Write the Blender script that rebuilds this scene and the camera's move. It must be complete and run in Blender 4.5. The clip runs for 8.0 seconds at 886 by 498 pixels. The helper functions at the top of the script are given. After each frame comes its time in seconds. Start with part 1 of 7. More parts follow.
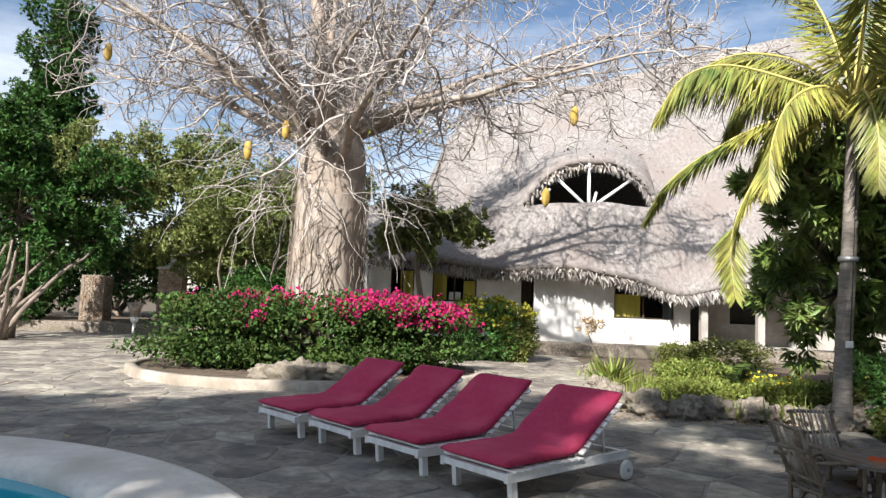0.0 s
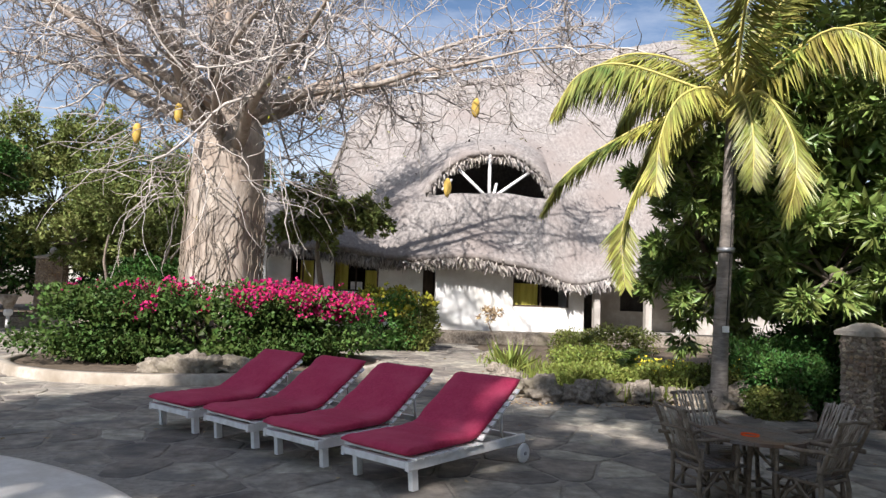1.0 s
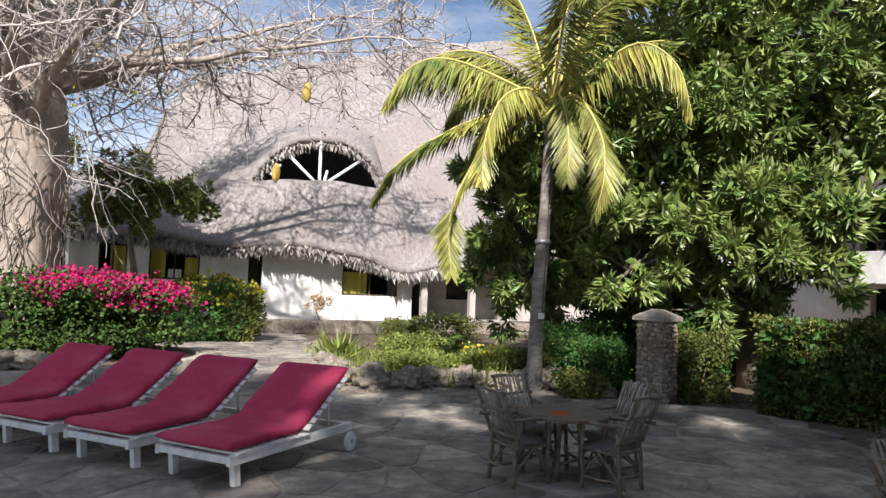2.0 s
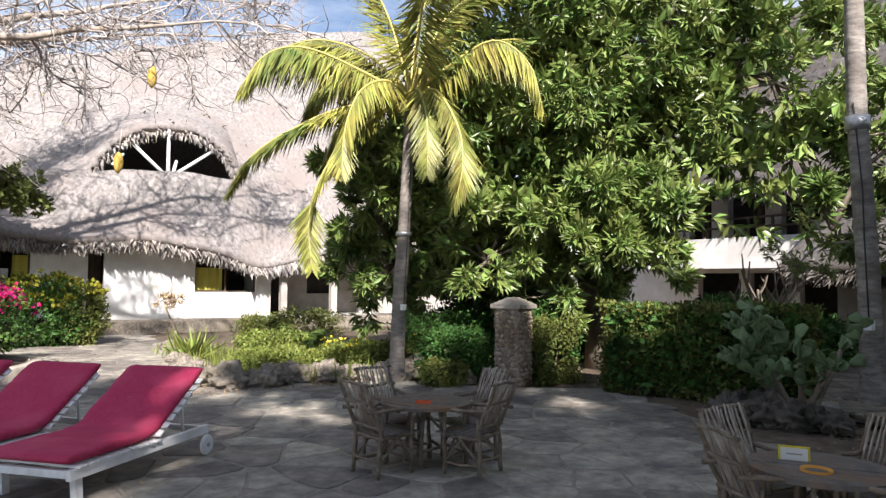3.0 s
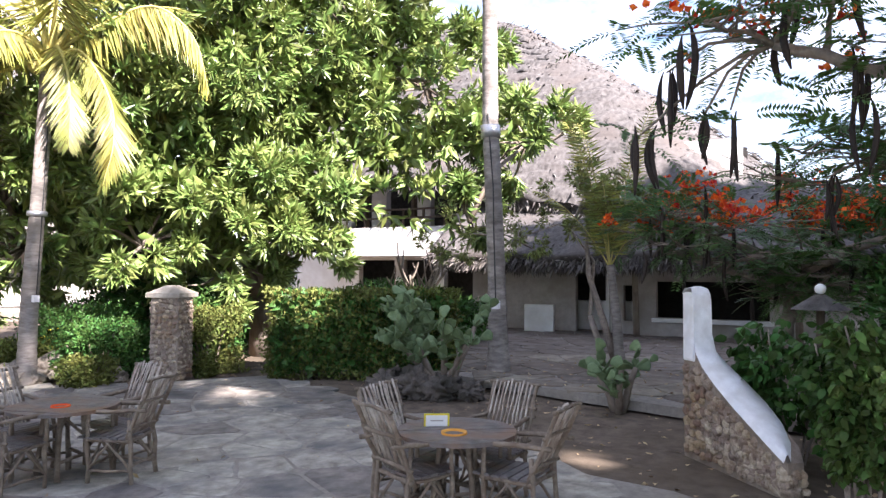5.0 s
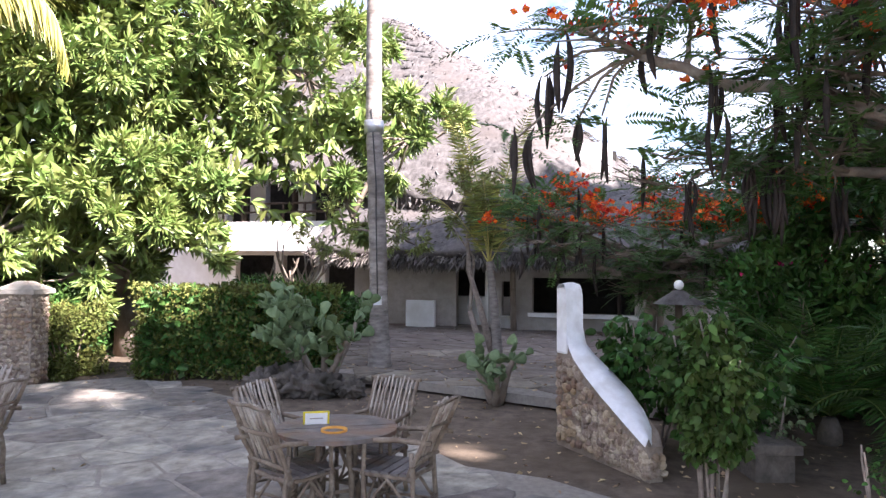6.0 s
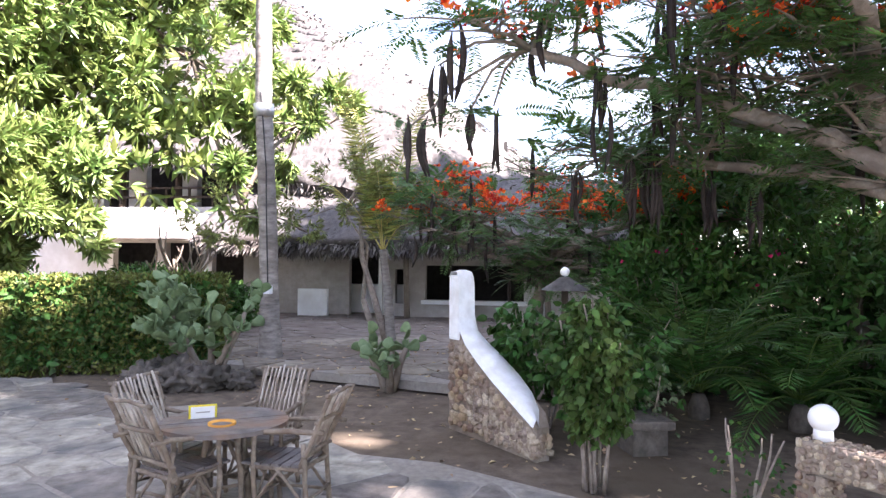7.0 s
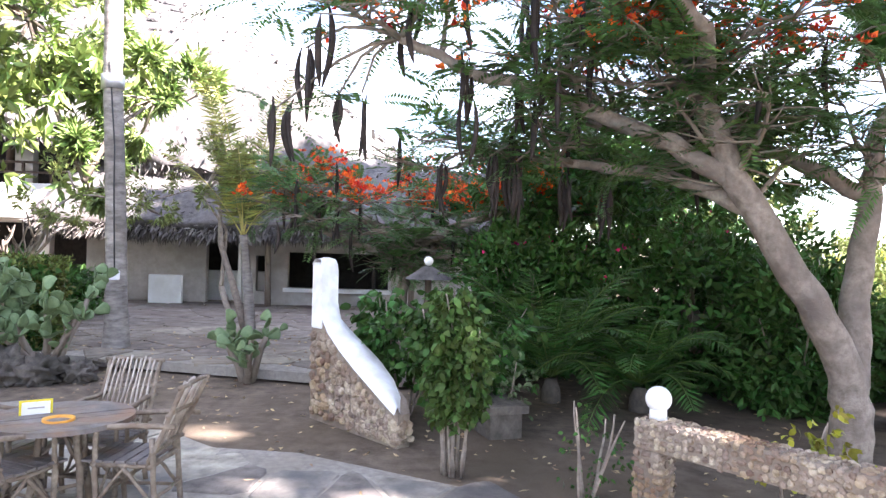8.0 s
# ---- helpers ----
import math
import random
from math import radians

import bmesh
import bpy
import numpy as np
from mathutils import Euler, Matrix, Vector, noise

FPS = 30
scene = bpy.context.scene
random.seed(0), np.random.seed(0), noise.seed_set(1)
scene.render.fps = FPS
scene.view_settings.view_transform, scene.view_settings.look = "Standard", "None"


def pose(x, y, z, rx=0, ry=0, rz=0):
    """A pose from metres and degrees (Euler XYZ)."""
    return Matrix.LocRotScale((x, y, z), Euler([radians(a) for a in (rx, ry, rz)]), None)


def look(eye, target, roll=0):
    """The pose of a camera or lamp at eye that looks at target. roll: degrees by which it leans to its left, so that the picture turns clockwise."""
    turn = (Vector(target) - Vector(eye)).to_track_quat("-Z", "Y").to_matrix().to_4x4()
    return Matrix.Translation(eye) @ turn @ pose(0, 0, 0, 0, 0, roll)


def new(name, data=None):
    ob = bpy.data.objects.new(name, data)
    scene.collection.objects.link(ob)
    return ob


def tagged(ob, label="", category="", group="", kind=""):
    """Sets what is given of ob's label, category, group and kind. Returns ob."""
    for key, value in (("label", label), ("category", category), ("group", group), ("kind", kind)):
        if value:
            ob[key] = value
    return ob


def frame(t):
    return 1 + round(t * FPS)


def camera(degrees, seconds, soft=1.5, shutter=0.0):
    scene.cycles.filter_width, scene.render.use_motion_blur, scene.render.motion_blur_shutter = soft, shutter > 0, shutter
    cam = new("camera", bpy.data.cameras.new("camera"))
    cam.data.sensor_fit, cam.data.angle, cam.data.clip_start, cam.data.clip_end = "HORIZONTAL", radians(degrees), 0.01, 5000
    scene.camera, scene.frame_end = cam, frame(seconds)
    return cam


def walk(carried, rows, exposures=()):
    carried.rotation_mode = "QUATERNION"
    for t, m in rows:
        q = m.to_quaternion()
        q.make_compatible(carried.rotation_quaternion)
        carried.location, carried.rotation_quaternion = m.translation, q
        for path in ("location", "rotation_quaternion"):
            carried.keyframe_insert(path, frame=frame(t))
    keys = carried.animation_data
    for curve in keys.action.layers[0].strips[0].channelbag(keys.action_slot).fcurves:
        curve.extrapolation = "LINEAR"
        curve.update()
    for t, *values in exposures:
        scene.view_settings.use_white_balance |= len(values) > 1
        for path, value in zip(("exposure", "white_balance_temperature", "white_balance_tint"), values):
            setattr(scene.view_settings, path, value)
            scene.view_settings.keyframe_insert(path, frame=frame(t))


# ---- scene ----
cam = camera(65.7, 8.0, soft=1.4)
PATH = [
    (0, pose(0, 0, 1.85, 94.20, -2.20, -0.16)),
    (0.5, pose(0, 0, 1.85, 94.54, -2.15, -3.99)),
    (1, pose(0, 0, 1.85, 93.62, -1.89, -8.33)),
    (1.5, pose(0, 0, 1.85, 93.29, -2.25, -15.84)),
    (3, pose(0, 0, 1.85, 92.78, -0.62, -33.99)),
    (3.5, pose(0, 0, 1.85, 92.59, -0.44, -40.81)),
    (4, pose(0, 0, 1.85, 92.17, -0.10, -47.71)),
    (4.5, pose(0, 0, 1.85, 91.96, -0.25, -55.19)),
    (6, pose(0, 0, 1.85, 91.65, -0.60, -71.17)),
    (6.5, pose(0, 0, 1.85, 91.29, -0.86, -76.07)),
    (7, pose(0, 0, 1.85, 90.72, -0.50, -80.04)),
    (7.5, pose(0, 0, 1.85, 90.17, -1.21, -85.12)),
    (8, pose(0, 0, 1.85, 89.97, -1.68, -91.28)),
]
walk(cam, PATH, exposures=[
    (0.0, 1.05, 6300, 11), (1.5, 0.85, 6250, 15), (3.0, 1.2, 6300, 15), (4.5, 2.25, 6150, 20), (6.5, 2.9, 6200, 26), (8.0, 3.65, 6150, 23)])

# ---------------------------------------------------------------- light
SUN_AZ, SUN_EL = -155.0, 37.0          # compass degrees from +y towards +x, height
world = bpy.data.worlds.new("world")
scene.world = world
world.use_nodes = True
wn = world.node_tree.nodes
sky = wn.new("ShaderNodeTexSky")
sky.sky_type = 'NISHITA'
sky.sun_disc = False
sky.sun_elevation = radians(SUN_EL)
sky.sun_rotation = radians(SUN_AZ)
sky.dust_density, sky.air_density, sky.ozone_density = 0.15, 1.15, 3.0
wn["Background"].inputs[1].default_value = 0.06
wl = world.node_tree.links
# thin high cloud drawn out across the whole sky
wtc = wn.new("ShaderNodeTexCoord")
wmap = wn.new("ShaderNodeMapping")
wmap.inputs["Scale"].default_value = (1.2, 2.6, 5.0)
wnoise = wn.new("ShaderNodeTexNoise")
wnoise.inputs["Scale"].default_value, wnoise.inputs["Detail"].default_value, wnoise.inputs["Roughness"].default_value = 1.7, 9.0, 0.62
wramp = wn.new("ShaderNodeValToRGB")
wramp.color_ramp.elements[0].position, wramp.color_ramp.elements[1].position = 0.38, 0.86
wmix = wn.new("ShaderNodeMixRGB")
wmix.inputs[2].default_value = (10.5, 10.8, 11.2, 1)
wl.new(wtc.outputs["Generated"], wmap.inputs[0])
wl.new(wmap.outputs[0], wnoise.inputs["Vector"])
wl.new(wnoise.outputs[0], wramp.inputs[0])
wl.new(wramp.outputs[0], wmix.inputs[0])
wl.new(sky.outputs[0], wmix.inputs[1])
wl.new(wmix.outputs[0], wn["Background"].inputs[0])
sun_data = bpy.data.lights.new("sun", 'SUN')
sun_data.energy, sun_data.angle, sun_data.color = 5.0, radians(0.9), (1.0, 0.95, 0.88)
sun = new("sun", sun_data)
sa, se = radians(SUN_AZ), radians(SUN_EL)
TO_SUN = Vector((math.sin(sa) * math.cos(se), math.cos(sa) * math.cos(se), math.sin(se)))
sun.matrix_world = look(TO_SUN * 60, (0, 0, 0))

# ---------------------------------------------------------------- materials
def mat(name, a, b, scale=6.0, rough=0.8, bump=0.3, detail=8.0, c=None, big=0.6, metal=0.0, stretch=(1, 1, 1), per=0.0, isl=0.0, trans=0.0, spec=0.3):
    """Two-scale mottled surface: a and b mix by fine grain, c comes in as larger stains; per and isl vary pieces in brightness."""
    m = bpy.data.materials.new(name)
    m.use_nodes = True
    n, l = m.node_tree.nodes, m.node_tree.links
    p = n["Principled BSDF"]
    tc = n.new("ShaderNodeTexCoord")
    mp = n.new("ShaderNodeMapping")
    mp.inputs["Scale"].default_value = stretch
    l.new(tc.outputs["Object"], mp.inputs[0])
    n1 = n.new("ShaderNodeTexNoise")
    n1.inputs["Scale"].default_value, n1.inputs["Detail"].default_value, n1.inputs["Roughness"].default_value = scale, detail, 0.65
    l.new(mp.outputs[0], n1.inputs["Vector"])
    r1 = n.new("ShaderNodeValToRGB")
    r1.color_ramp.elements[0].position, r1.color_ramp.elements[1].position = 0.32, 0.68
    r1.color_ramp.elements[0].color, r1.color_ramp.elements[1].color = (*a, 1), (*b, 1)
    l.new(n1.outputs[0], r1.inputs[0])
    col = r1.outputs[0]
    if c:
        n2 = n.new("ShaderNodeTexNoise")
        n2.inputs["Scale"].default_value, n2.inputs["Detail"].default_value = big, 4.0
        l.new(tc.outputs["Object"], n2.inputs["Vector"])
        r2 = n.new("ShaderNodeValToRGB")
        r2.color_ramp.elements[0].position, r2.color_ramp.elements[1].position = 0.45, 0.72
        l.new(n2.outputs[0], r2.inputs[0])
        mx = n.new("ShaderNodeMixRGB")
        mx.inputs[2].default_value = (*c, 1)
        l.new(r2.outputs[0], mx.inputs[0])
        l.new(col, mx.inputs[1])
        col = mx.outputs[0]
    if per or isl:
        src = n.new("ShaderNodeObjectInfo").outputs["Random"] if per else n.new("ShaderNodeNewGeometry").outputs["Random Per Island"]
        amt = per or isl
        mr = n.new("ShaderNodeMapRange")
        mr.inputs[3].default_value, mr.inputs[4].default_value = 1 - amt, 1 + amt
        l.new(src, mr.inputs[0])
        hs = n.new("ShaderNodeHueSaturation")
        l.new(mr.outputs[0], hs.inputs["Value"])
        mr2 = n.new("ShaderNodeMapRange")
        mr2.inputs[3].default_value, mr2.inputs[4].default_value = 0.5 - amt * 0.05, 0.5 + amt * 0.05
        l.new(src, mr2.inputs[0])
        l.new(mr2.outputs[0], hs.inputs["Hue"])
        l.new(col, hs.inputs["Color"])
        col = hs.outputs[0]
    l.new(col, p.inputs["Base Color"])
    p.inputs["Roughness"].default_value, p.inputs["Metallic"].default_value = rough, metal
    p.inputs["Specular IOR Level"].default_value = spec
    if bump:
        bp = n.new("ShaderNodeBump")
        bp.inputs["Strength"].default_value, bp.inputs["Distance"].default_value = bump, 0.02
        l.new(n1.outputs[0], bp.inputs["Height"])
        l.new(bp.outputs[0], p.inputs["Normal"])
    if trans:
        tr = n.new("ShaderNodeBsdfTranslucent")
        ml = n.new("ShaderNodeMixShader")
        ml.inputs[0].default_value = trans
        l.new(col, tr.inputs[0])
        l.new(p.outputs[0], ml.inputs[1])
        l.new(tr.outputs[0], ml.inputs[2])
        l.new(ml.outputs[0], n["Material Output"].inputs[0])
    return m


EARTH = mat("earth", (0.062, 0.046, 0.033), (0.185, 0.142, 0.102), 4, 0.95, 1.0, c=(0.10, 0.075, 0.048), big=0.5)
MORTAR = mat("mortar", (0.20, 0.18, 0.155), (0.34, 0.31, 0.265), 14, 0.95, 0.5, c=(0.2, 0.17, 0.13), big=0.7)
FLAG = mat("flagstone", (0.15, 0.13, 0.105), (0.39, 0.35, 0.29), 5, 0.75, 0.9, c=(0.11, 0.105, 0.10), big=1.6, per=0.36)
FLAGJ = mat("flagstone_far", (0.16, 0.14, 0.113), (0.41, 0.365, 0.30), 5, 0.75, 0.9, c=(0.13, 0.12, 0.11), big=1.6, isl=0.34)
# darker, browner flagstone for the patio
FLAGP = mat("brown_flagstone", (0.11, 0.09, 0.07), (0.28, 0.24, 0.19), 4, 0.85, 0.9, c=(0.15, 0.115, 0.085), big=1.2, per=0.25)
ROCK = mat("coral_rock", (0.11, 0.09, 0.07), (0.36, 0.31, 0.25), 13, 0.95, 1.0, c=(0.16, 0.14, 0.1), big=1.5)
DARKROCK = mat("dark_stone", (0.07, 0.06, 0.05), (0.16, 0.135, 0.11), 10, 0.95, 0.8, c=(0.05, 0.045, 0.035), big=1.6)
STONE = mat("coral_rag", (0.17, 0.12, 0.08), (0.46, 0.38, 0.295), 16, 0.95, 1.0, c=(0.22, 0.13, 0.07), big=2.0, isl=0.35)
STONEB = mat("stone_mortar", (0.20, 0.16, 0.12), (0.34, 0.28, 0.22), 20, 0.95, 0.8, c=(0.15, 0.11, 0.08), big=2.0)
WHITE = mat("limewash", (0.74, 0.72, 0.68), (0.86, 0.85, 0.82), 3, 0.85, 0.25, c=(0.62, 0.59, 0.53), big=0.8)
WHITEPAINT = mat("white_paint", (0.72, 0.71, 0.70), (0.86, 0.86, 0.85), 9, 0.5, 0.15, c=(0.6, 0.58, 0.54), big=4)
THATCH = mat("thatch", (0.13, 0.115, 0.105), (0.36, 0.333, 0.31), 9, 0.95, 0.9, c=(0.24, 0.205, 0.185), big=0.5, stretch=(1, 1, 0.35))
THATCHB = mat("thatch_blades", (0.16, 0.143, 0.133), (0.41, 0.38, 0.355), 3, 0.95, 0.2, c=(0.30, 0.26, 0.22), big=0.5, isl=0.55)
# darker copy of the thatch; weaker sun on these roofs sits in its colour
DIMTHATCH = mat("dimmed_thatch", (0.042, 0.037, 0.034), (0.135, 0.124, 0.114), 7, 0.95, 1.0, c=(0.10, 0.085, 0.075), big=0.9, stretch=(1, 1, 0.5))
DIMTHATCHB = mat("dimmed_thatch_blades", (0.05, 0.044, 0.04), (0.16, 0.146, 0.134), 3, 0.95, 0.2, c=(0.15, 0.13, 0.11), big=0.7, isl=0.6)
# near-black for unlit rooms; their shade is put into the colour
ROOMSHADE = mat("painted_room_shade", (0.02, 0.018, 0.015), (0.05, 0.045, 0.04), 4, 0.9, 0.2)
DARKWOOD = mat("dark_wood", (0.05, 0.035, 0.025), (0.11, 0.08, 0.055), 12, 0.7, 0.4, stretch=(1, 1, 0.15))
CURTAIN = mat("yellow_curtain", (0.42, 0.37, 0.06), (0.58, 0.52, 0.12), 10, 0.9, 0.3, stretch=(6, 6, 0.2))
# grey cement and plaster; also stands for white walls in shade
GREYWALL = mat("grey_and_shaded_plaster", (0.36, 0.33, 0.29), (0.50, 0.465, 0.42), 4, 0.9, 0.35, c=(0.28, 0.25, 0.21), big=0.7)
KERB = mat("worn_kerb", (0.30, 0.26, 0.21), (0.48, 0.43, 0.36), 7, 0.9, 0.6, c=(0.24, 0.2, 0.15), big=1.3)
POOLRIM = mat("pool_coping", (0.60, 0.56, 0.50), (0.74, 0.70, 0.64), 8, 0.7, 0.25, c=(0.52, 0.47, 0.4), big=1.2)
POOLTILE = mat("pool_tile", (0.03, 0.30, 0.42), (0.05, 0.42, 0.55), 5, 0.3, 0.1)
CUSHION = mat("cushion_fabric", (0.37, 0.025, 0.07), (0.48, 0.04, 0.105), 30, 0.85, 0.35, c=(0.50, 0.065, 0.125), big=2.2)
BARKB = mat("baobab_bark", (0.20, 0.165, 0.135), (0.46, 0.40, 0.335), 5, 0.9, 1.0, c=(0.38, 0.29, 0.22), big=0.7, stretch=(1, 1, 0.4))
TWIG = mat("baobab_twig", (0.26, 0.225, 0.20), (0.50, 0.45, 0.41), 4, 0.9, 0.3, isl=0.3)
BARK = mat("bark", (0.13, 0.10, 0.075), (0.27, 0.22, 0.17), 9, 0.9, 0.8, c=(0.2, 0.17, 0.13), big=1.2, stretch=(1, 1, 0.4))
BARKF = mat("smooth_bark", (0.17, 0.135, 0.105), (0.36, 0.30, 0.245), 11, 0.9, 1.0, c=(0.15, 0.12, 0.10), big=2.4)
PALMBARK = mat("palm_bark", (0.13, 0.11, 0.095), (0.32, 0.285, 0.25), 5, 0.9, 0.9, c=(0.20, 0.17, 0.14), big=1.4, stretch=(1, 1, 4))
PALEBARK = mat("pale_palm_bark", (0.13, 0.112, 0.097), (0.40, 0.36, 0.315), 4, 0.9, 0.9, c=(0.10, 0.083, 0.07), big=1.1, stretch=(1, 1, 3))
STICK = mat("stick_wood", (0.11, 0.083, 0.06), (0.28, 0.225, 0.17), 14, 0.8, 0.6, c=(0.14, 0.10, 0.07), big=5, isl=0.25)
SLATW = mat("weathered_slat", (0.25, 0.20, 0.15), (0.48, 0.42, 0.35), 10, 0.45, 0.4, c=(0.16, 0.11, 0.075), big=6, isl=0.3, spec=0.6)
TABLEW = mat("table_wood", (0.085, 0.072, 0.065), (0.19, 0.165, 0.15), 8, 0.5, 0.4, c=(0.2, 0.11, 0.06), big=3)
GREEN_M = mat("mango_leaf", (0.085, 0.15, 0.034), (0.28, 0.34, 0.09), 1.2, 0.4, 0, isl=0.45, trans=0.2, spec=0.6)
GREEN_B = mat("bougainvillea_leaf", (0.028, 0.062, 0.015), (0.085, 0.13, 0.03), 1.5, 0.5, 0, isl=0.45, trans=0.13, spec=0.15)
GREEN_L = mat("woodland_leaf", (0.10, 0.135, 0.035), (0.25, 0.27, 0.08), 0.7, 0.6, 0, isl=0.5, trans=0.25)
GREEN_H = mat("hedge_leaf", (0.07, 0.092, 0.02), (0.165, 0.17, 0.045), 1.5, 0.5, 0, isl=0.5, trans=0.13, spec=0.15)
# deep green of dark-leaved plants; on shaded ones it also stands for shade
GREEN_D = mat("dark_and_shaded_leaf", (0.03, 0.075, 0.018), (0.07, 0.14, 0.03), 1.5, 0.45, 0, isl=0.5, trans=0.13, spec=0.15)
GREEN_Y = mat("yellow_croton_leaf", (0.14, 0.17, 0.02), (0.45, 0.38, 0.04), 2.5, 0.45, 0, isl=0.5, trans=0.2)
GREEN_G = mat("ground_cover_leaf", (0.12, 0.17, 0.03), (0.28, 0.30, 0.07), 2.0, 0.55, 0, isl=0.45, trans=0.2)
GREEN_F = mat("flamboyant_leaf", (0.05, 0.11, 0.03), (0.11, 0.19, 0.05), 1.5, 0.5, 0, isl=0.4, trans=0.3)
PALM_Y = mat("palm_leaflet", (0.10, 0.155, 0.035), (0.46, 0.41, 0.095), 0.9, 0.42, 0, isl=0.5, trans=0.3, spec=0.5)
PALM_RIB = mat("palm_rib", (0.42, 0.38, 0.10), (0.58, 0.48, 0.16), 4, 0.5, 0.2)
PALM_G = mat("cycad_leaf", (0.05, 0.10, 0.02), (0.14, 0.20, 0.04), 1.5, 0.42, 0, isl=0.4, trans=0.2)
CACTUS = mat("cactus_pad", (0.075, 0.11, 0.045), (0.14, 0.18, 0.085), 10, 0.6, 0.3, isl=0.25)
PINK = mat("magenta_bract", (0.42, 0.008, 0.10), (0.64, 0.035, 0.20), 2, 0.6, 0, isl=0.35, trans=0.3)
RED = mat("flame_flower", (0.72, 0.04, 0.012), (0.88, 0.17, 0.03), 2, 0.6, 0, isl=0.35, trans=0.3)
YELLOWF = mat("yellow_flower", (0.75, 0.6, 0.03), (0.85, 0.72, 0.08), 2, 0.6, 0, isl=0.2, trans=0.2)
PODM = mat("dark_pod", (0.014, 0.010, 0.009), (0.04, 0.028, 0.022), 8, 0.7, 0.4, isl=0.3)
BPOD = mat("baobab_fruit", (0.40, 0.26, 0.05), (0.55, 0.38, 0.10), 12, 0.9, 0.4)
GLASSBALL = mat("white_globe", (0.80, 0.79, 0.76), (0.87, 0.86, 0.84), 6, 0.25, 0.05)
LITTER = mat("dry_leaf", (0.26, 0.17, 0.09), (0.48, 0.36, 0.22), 3, 0.9, 0, isl=0.4)
ASH = mat("orange_dish", (0.55, 0.22, 0.03), (0.68, 0.34, 0.05), 10, 0.5, 0.1)
BLACK = mat("black_rubber", (0.02, 0.02, 0.02), (0.05, 0.05, 0.05), 20, 0.6, 0.2)
PAPER = mat("paper", (0.78, 0.77, 0.73), (0.86, 0.85, 0.81), 6, 0.7, 0.05)
METAL = mat("galvanised_metal", (0.35, 0.35, 0.36), (0.5, 0.5, 0.5), 12, 0.45, 0.2, metal=0.7)


# ---------------------------------------------------------------- builders
def thing(name, m=None, label="", category="", group="", kind=""):
    ob = new(name)
    ob.empty_display_size = 0.2
    if m is not None:
        ob.matrix_basis = m
    return tagged(ob, label, category, group, kind)


def link(name, me, material, parent=None, label="", smooth=False):
    me.materials.append(material)
    if smooth:
        me.polygons.foreach_set("use_smooth", [True] * len(me.polygons))
    ob = new(name, me)
    if parent is not None:
        ob.parent = parent
    return tagged(ob, label)


def part(name, bm, material, parent=None, label="", smooth=False):
    me = bpy.data.meshes.new(name)
    bm.to_mesh(me)
    bm.free()
    return link(name, me, material, parent, label, smooth)


def raw(name, verts, faces, material, parent=None, label="", smooth=False):
    me = bpy.data.meshes.new(name)
    me.from_pydata([tuple(v) for v in verts], [], [tuple(int(i) for i in q) for q in faces])
    me.update()
    return link(name, me, material, parent, label, smooth)


def box(bm, lo, hi, bevel=0.0, m=None):
    r = bmesh.ops.create_cube(bm, size=1)
    vs = r["verts"]
    s = [hi[i] - lo[i] for i in range(3)]
    c = [(hi[i] + lo[i]) / 2 for i in range(3)]
    bmesh.ops.transform(bm, verts=vs, matrix=Matrix.Translation(c) @ Matrix.Diagonal((*s, 1)))
    if bevel:
        es = list({e for v in vs for e in v.link_edges})
        out = bmesh.ops.bevel(bm, geom=es, offset=bevel, segments=2, affect='EDGES', profile=0.6)
        vs = list({v for v in out["verts"]} | {v for v in vs if v.is_valid})
    if m is not None:
        bmesh.ops.transform(bm, verts=vs, matrix=m)
    return vs


def boxpart(name, lo, hi, material, parent, bevel=0.0, m=None, label=""):
    bm = bmesh.new()
    box(bm, lo, hi, bevel, m)
    return part(name, bm, material, parent, label)


def tube_data(lines, seg=6, caps=True):
    """Tapered tubes along polylines: lines of (points, radii) to verts and faces."""
    V, F = [], []
    for pts, rad in lines:
        pts = [Vector(p) for p in pts]
        base = len(V)
        n = len(pts)
        ref = None
        for i, p in enumerate(pts):
            d = (pts[min(i + 1, n - 1)] - pts[max(i - 1, 0)])
            d = d.normalized() if d.length > 1e-9 else Vector((0, 0, 1))
            if ref is None:
                ref = d.orthogonal().normalized()
            ref = ref - d * ref.dot(d)
            ref = ref.normalized() if ref.length > 1e-6 else d.orthogonal().normalized()
            w = d.cross(ref)
            for k in range(seg):
                a = 2 * math.pi * k / seg
                V.append(p + (ref * math.cos(a) + w * math.sin(a)) * rad[i])
        for i in range(n - 1):
            for k in range(seg):
                a, b = base + i * seg + k, base + i * seg + (k + 1) % seg
                F.append((a, b, b + seg, a + seg))
        if caps:
            F.append(tuple(base + k for k in reversed(range(seg))))
            F.append(tuple(base + (n - 1) * seg + k for k in range(seg)))
    return V, F


def tubes(name, lines, material, parent=None, seg=6, label="", smooth=True):
    V, F = tube_data(lines, seg)
    return raw(name, V, F, material, parent, label, smooth)


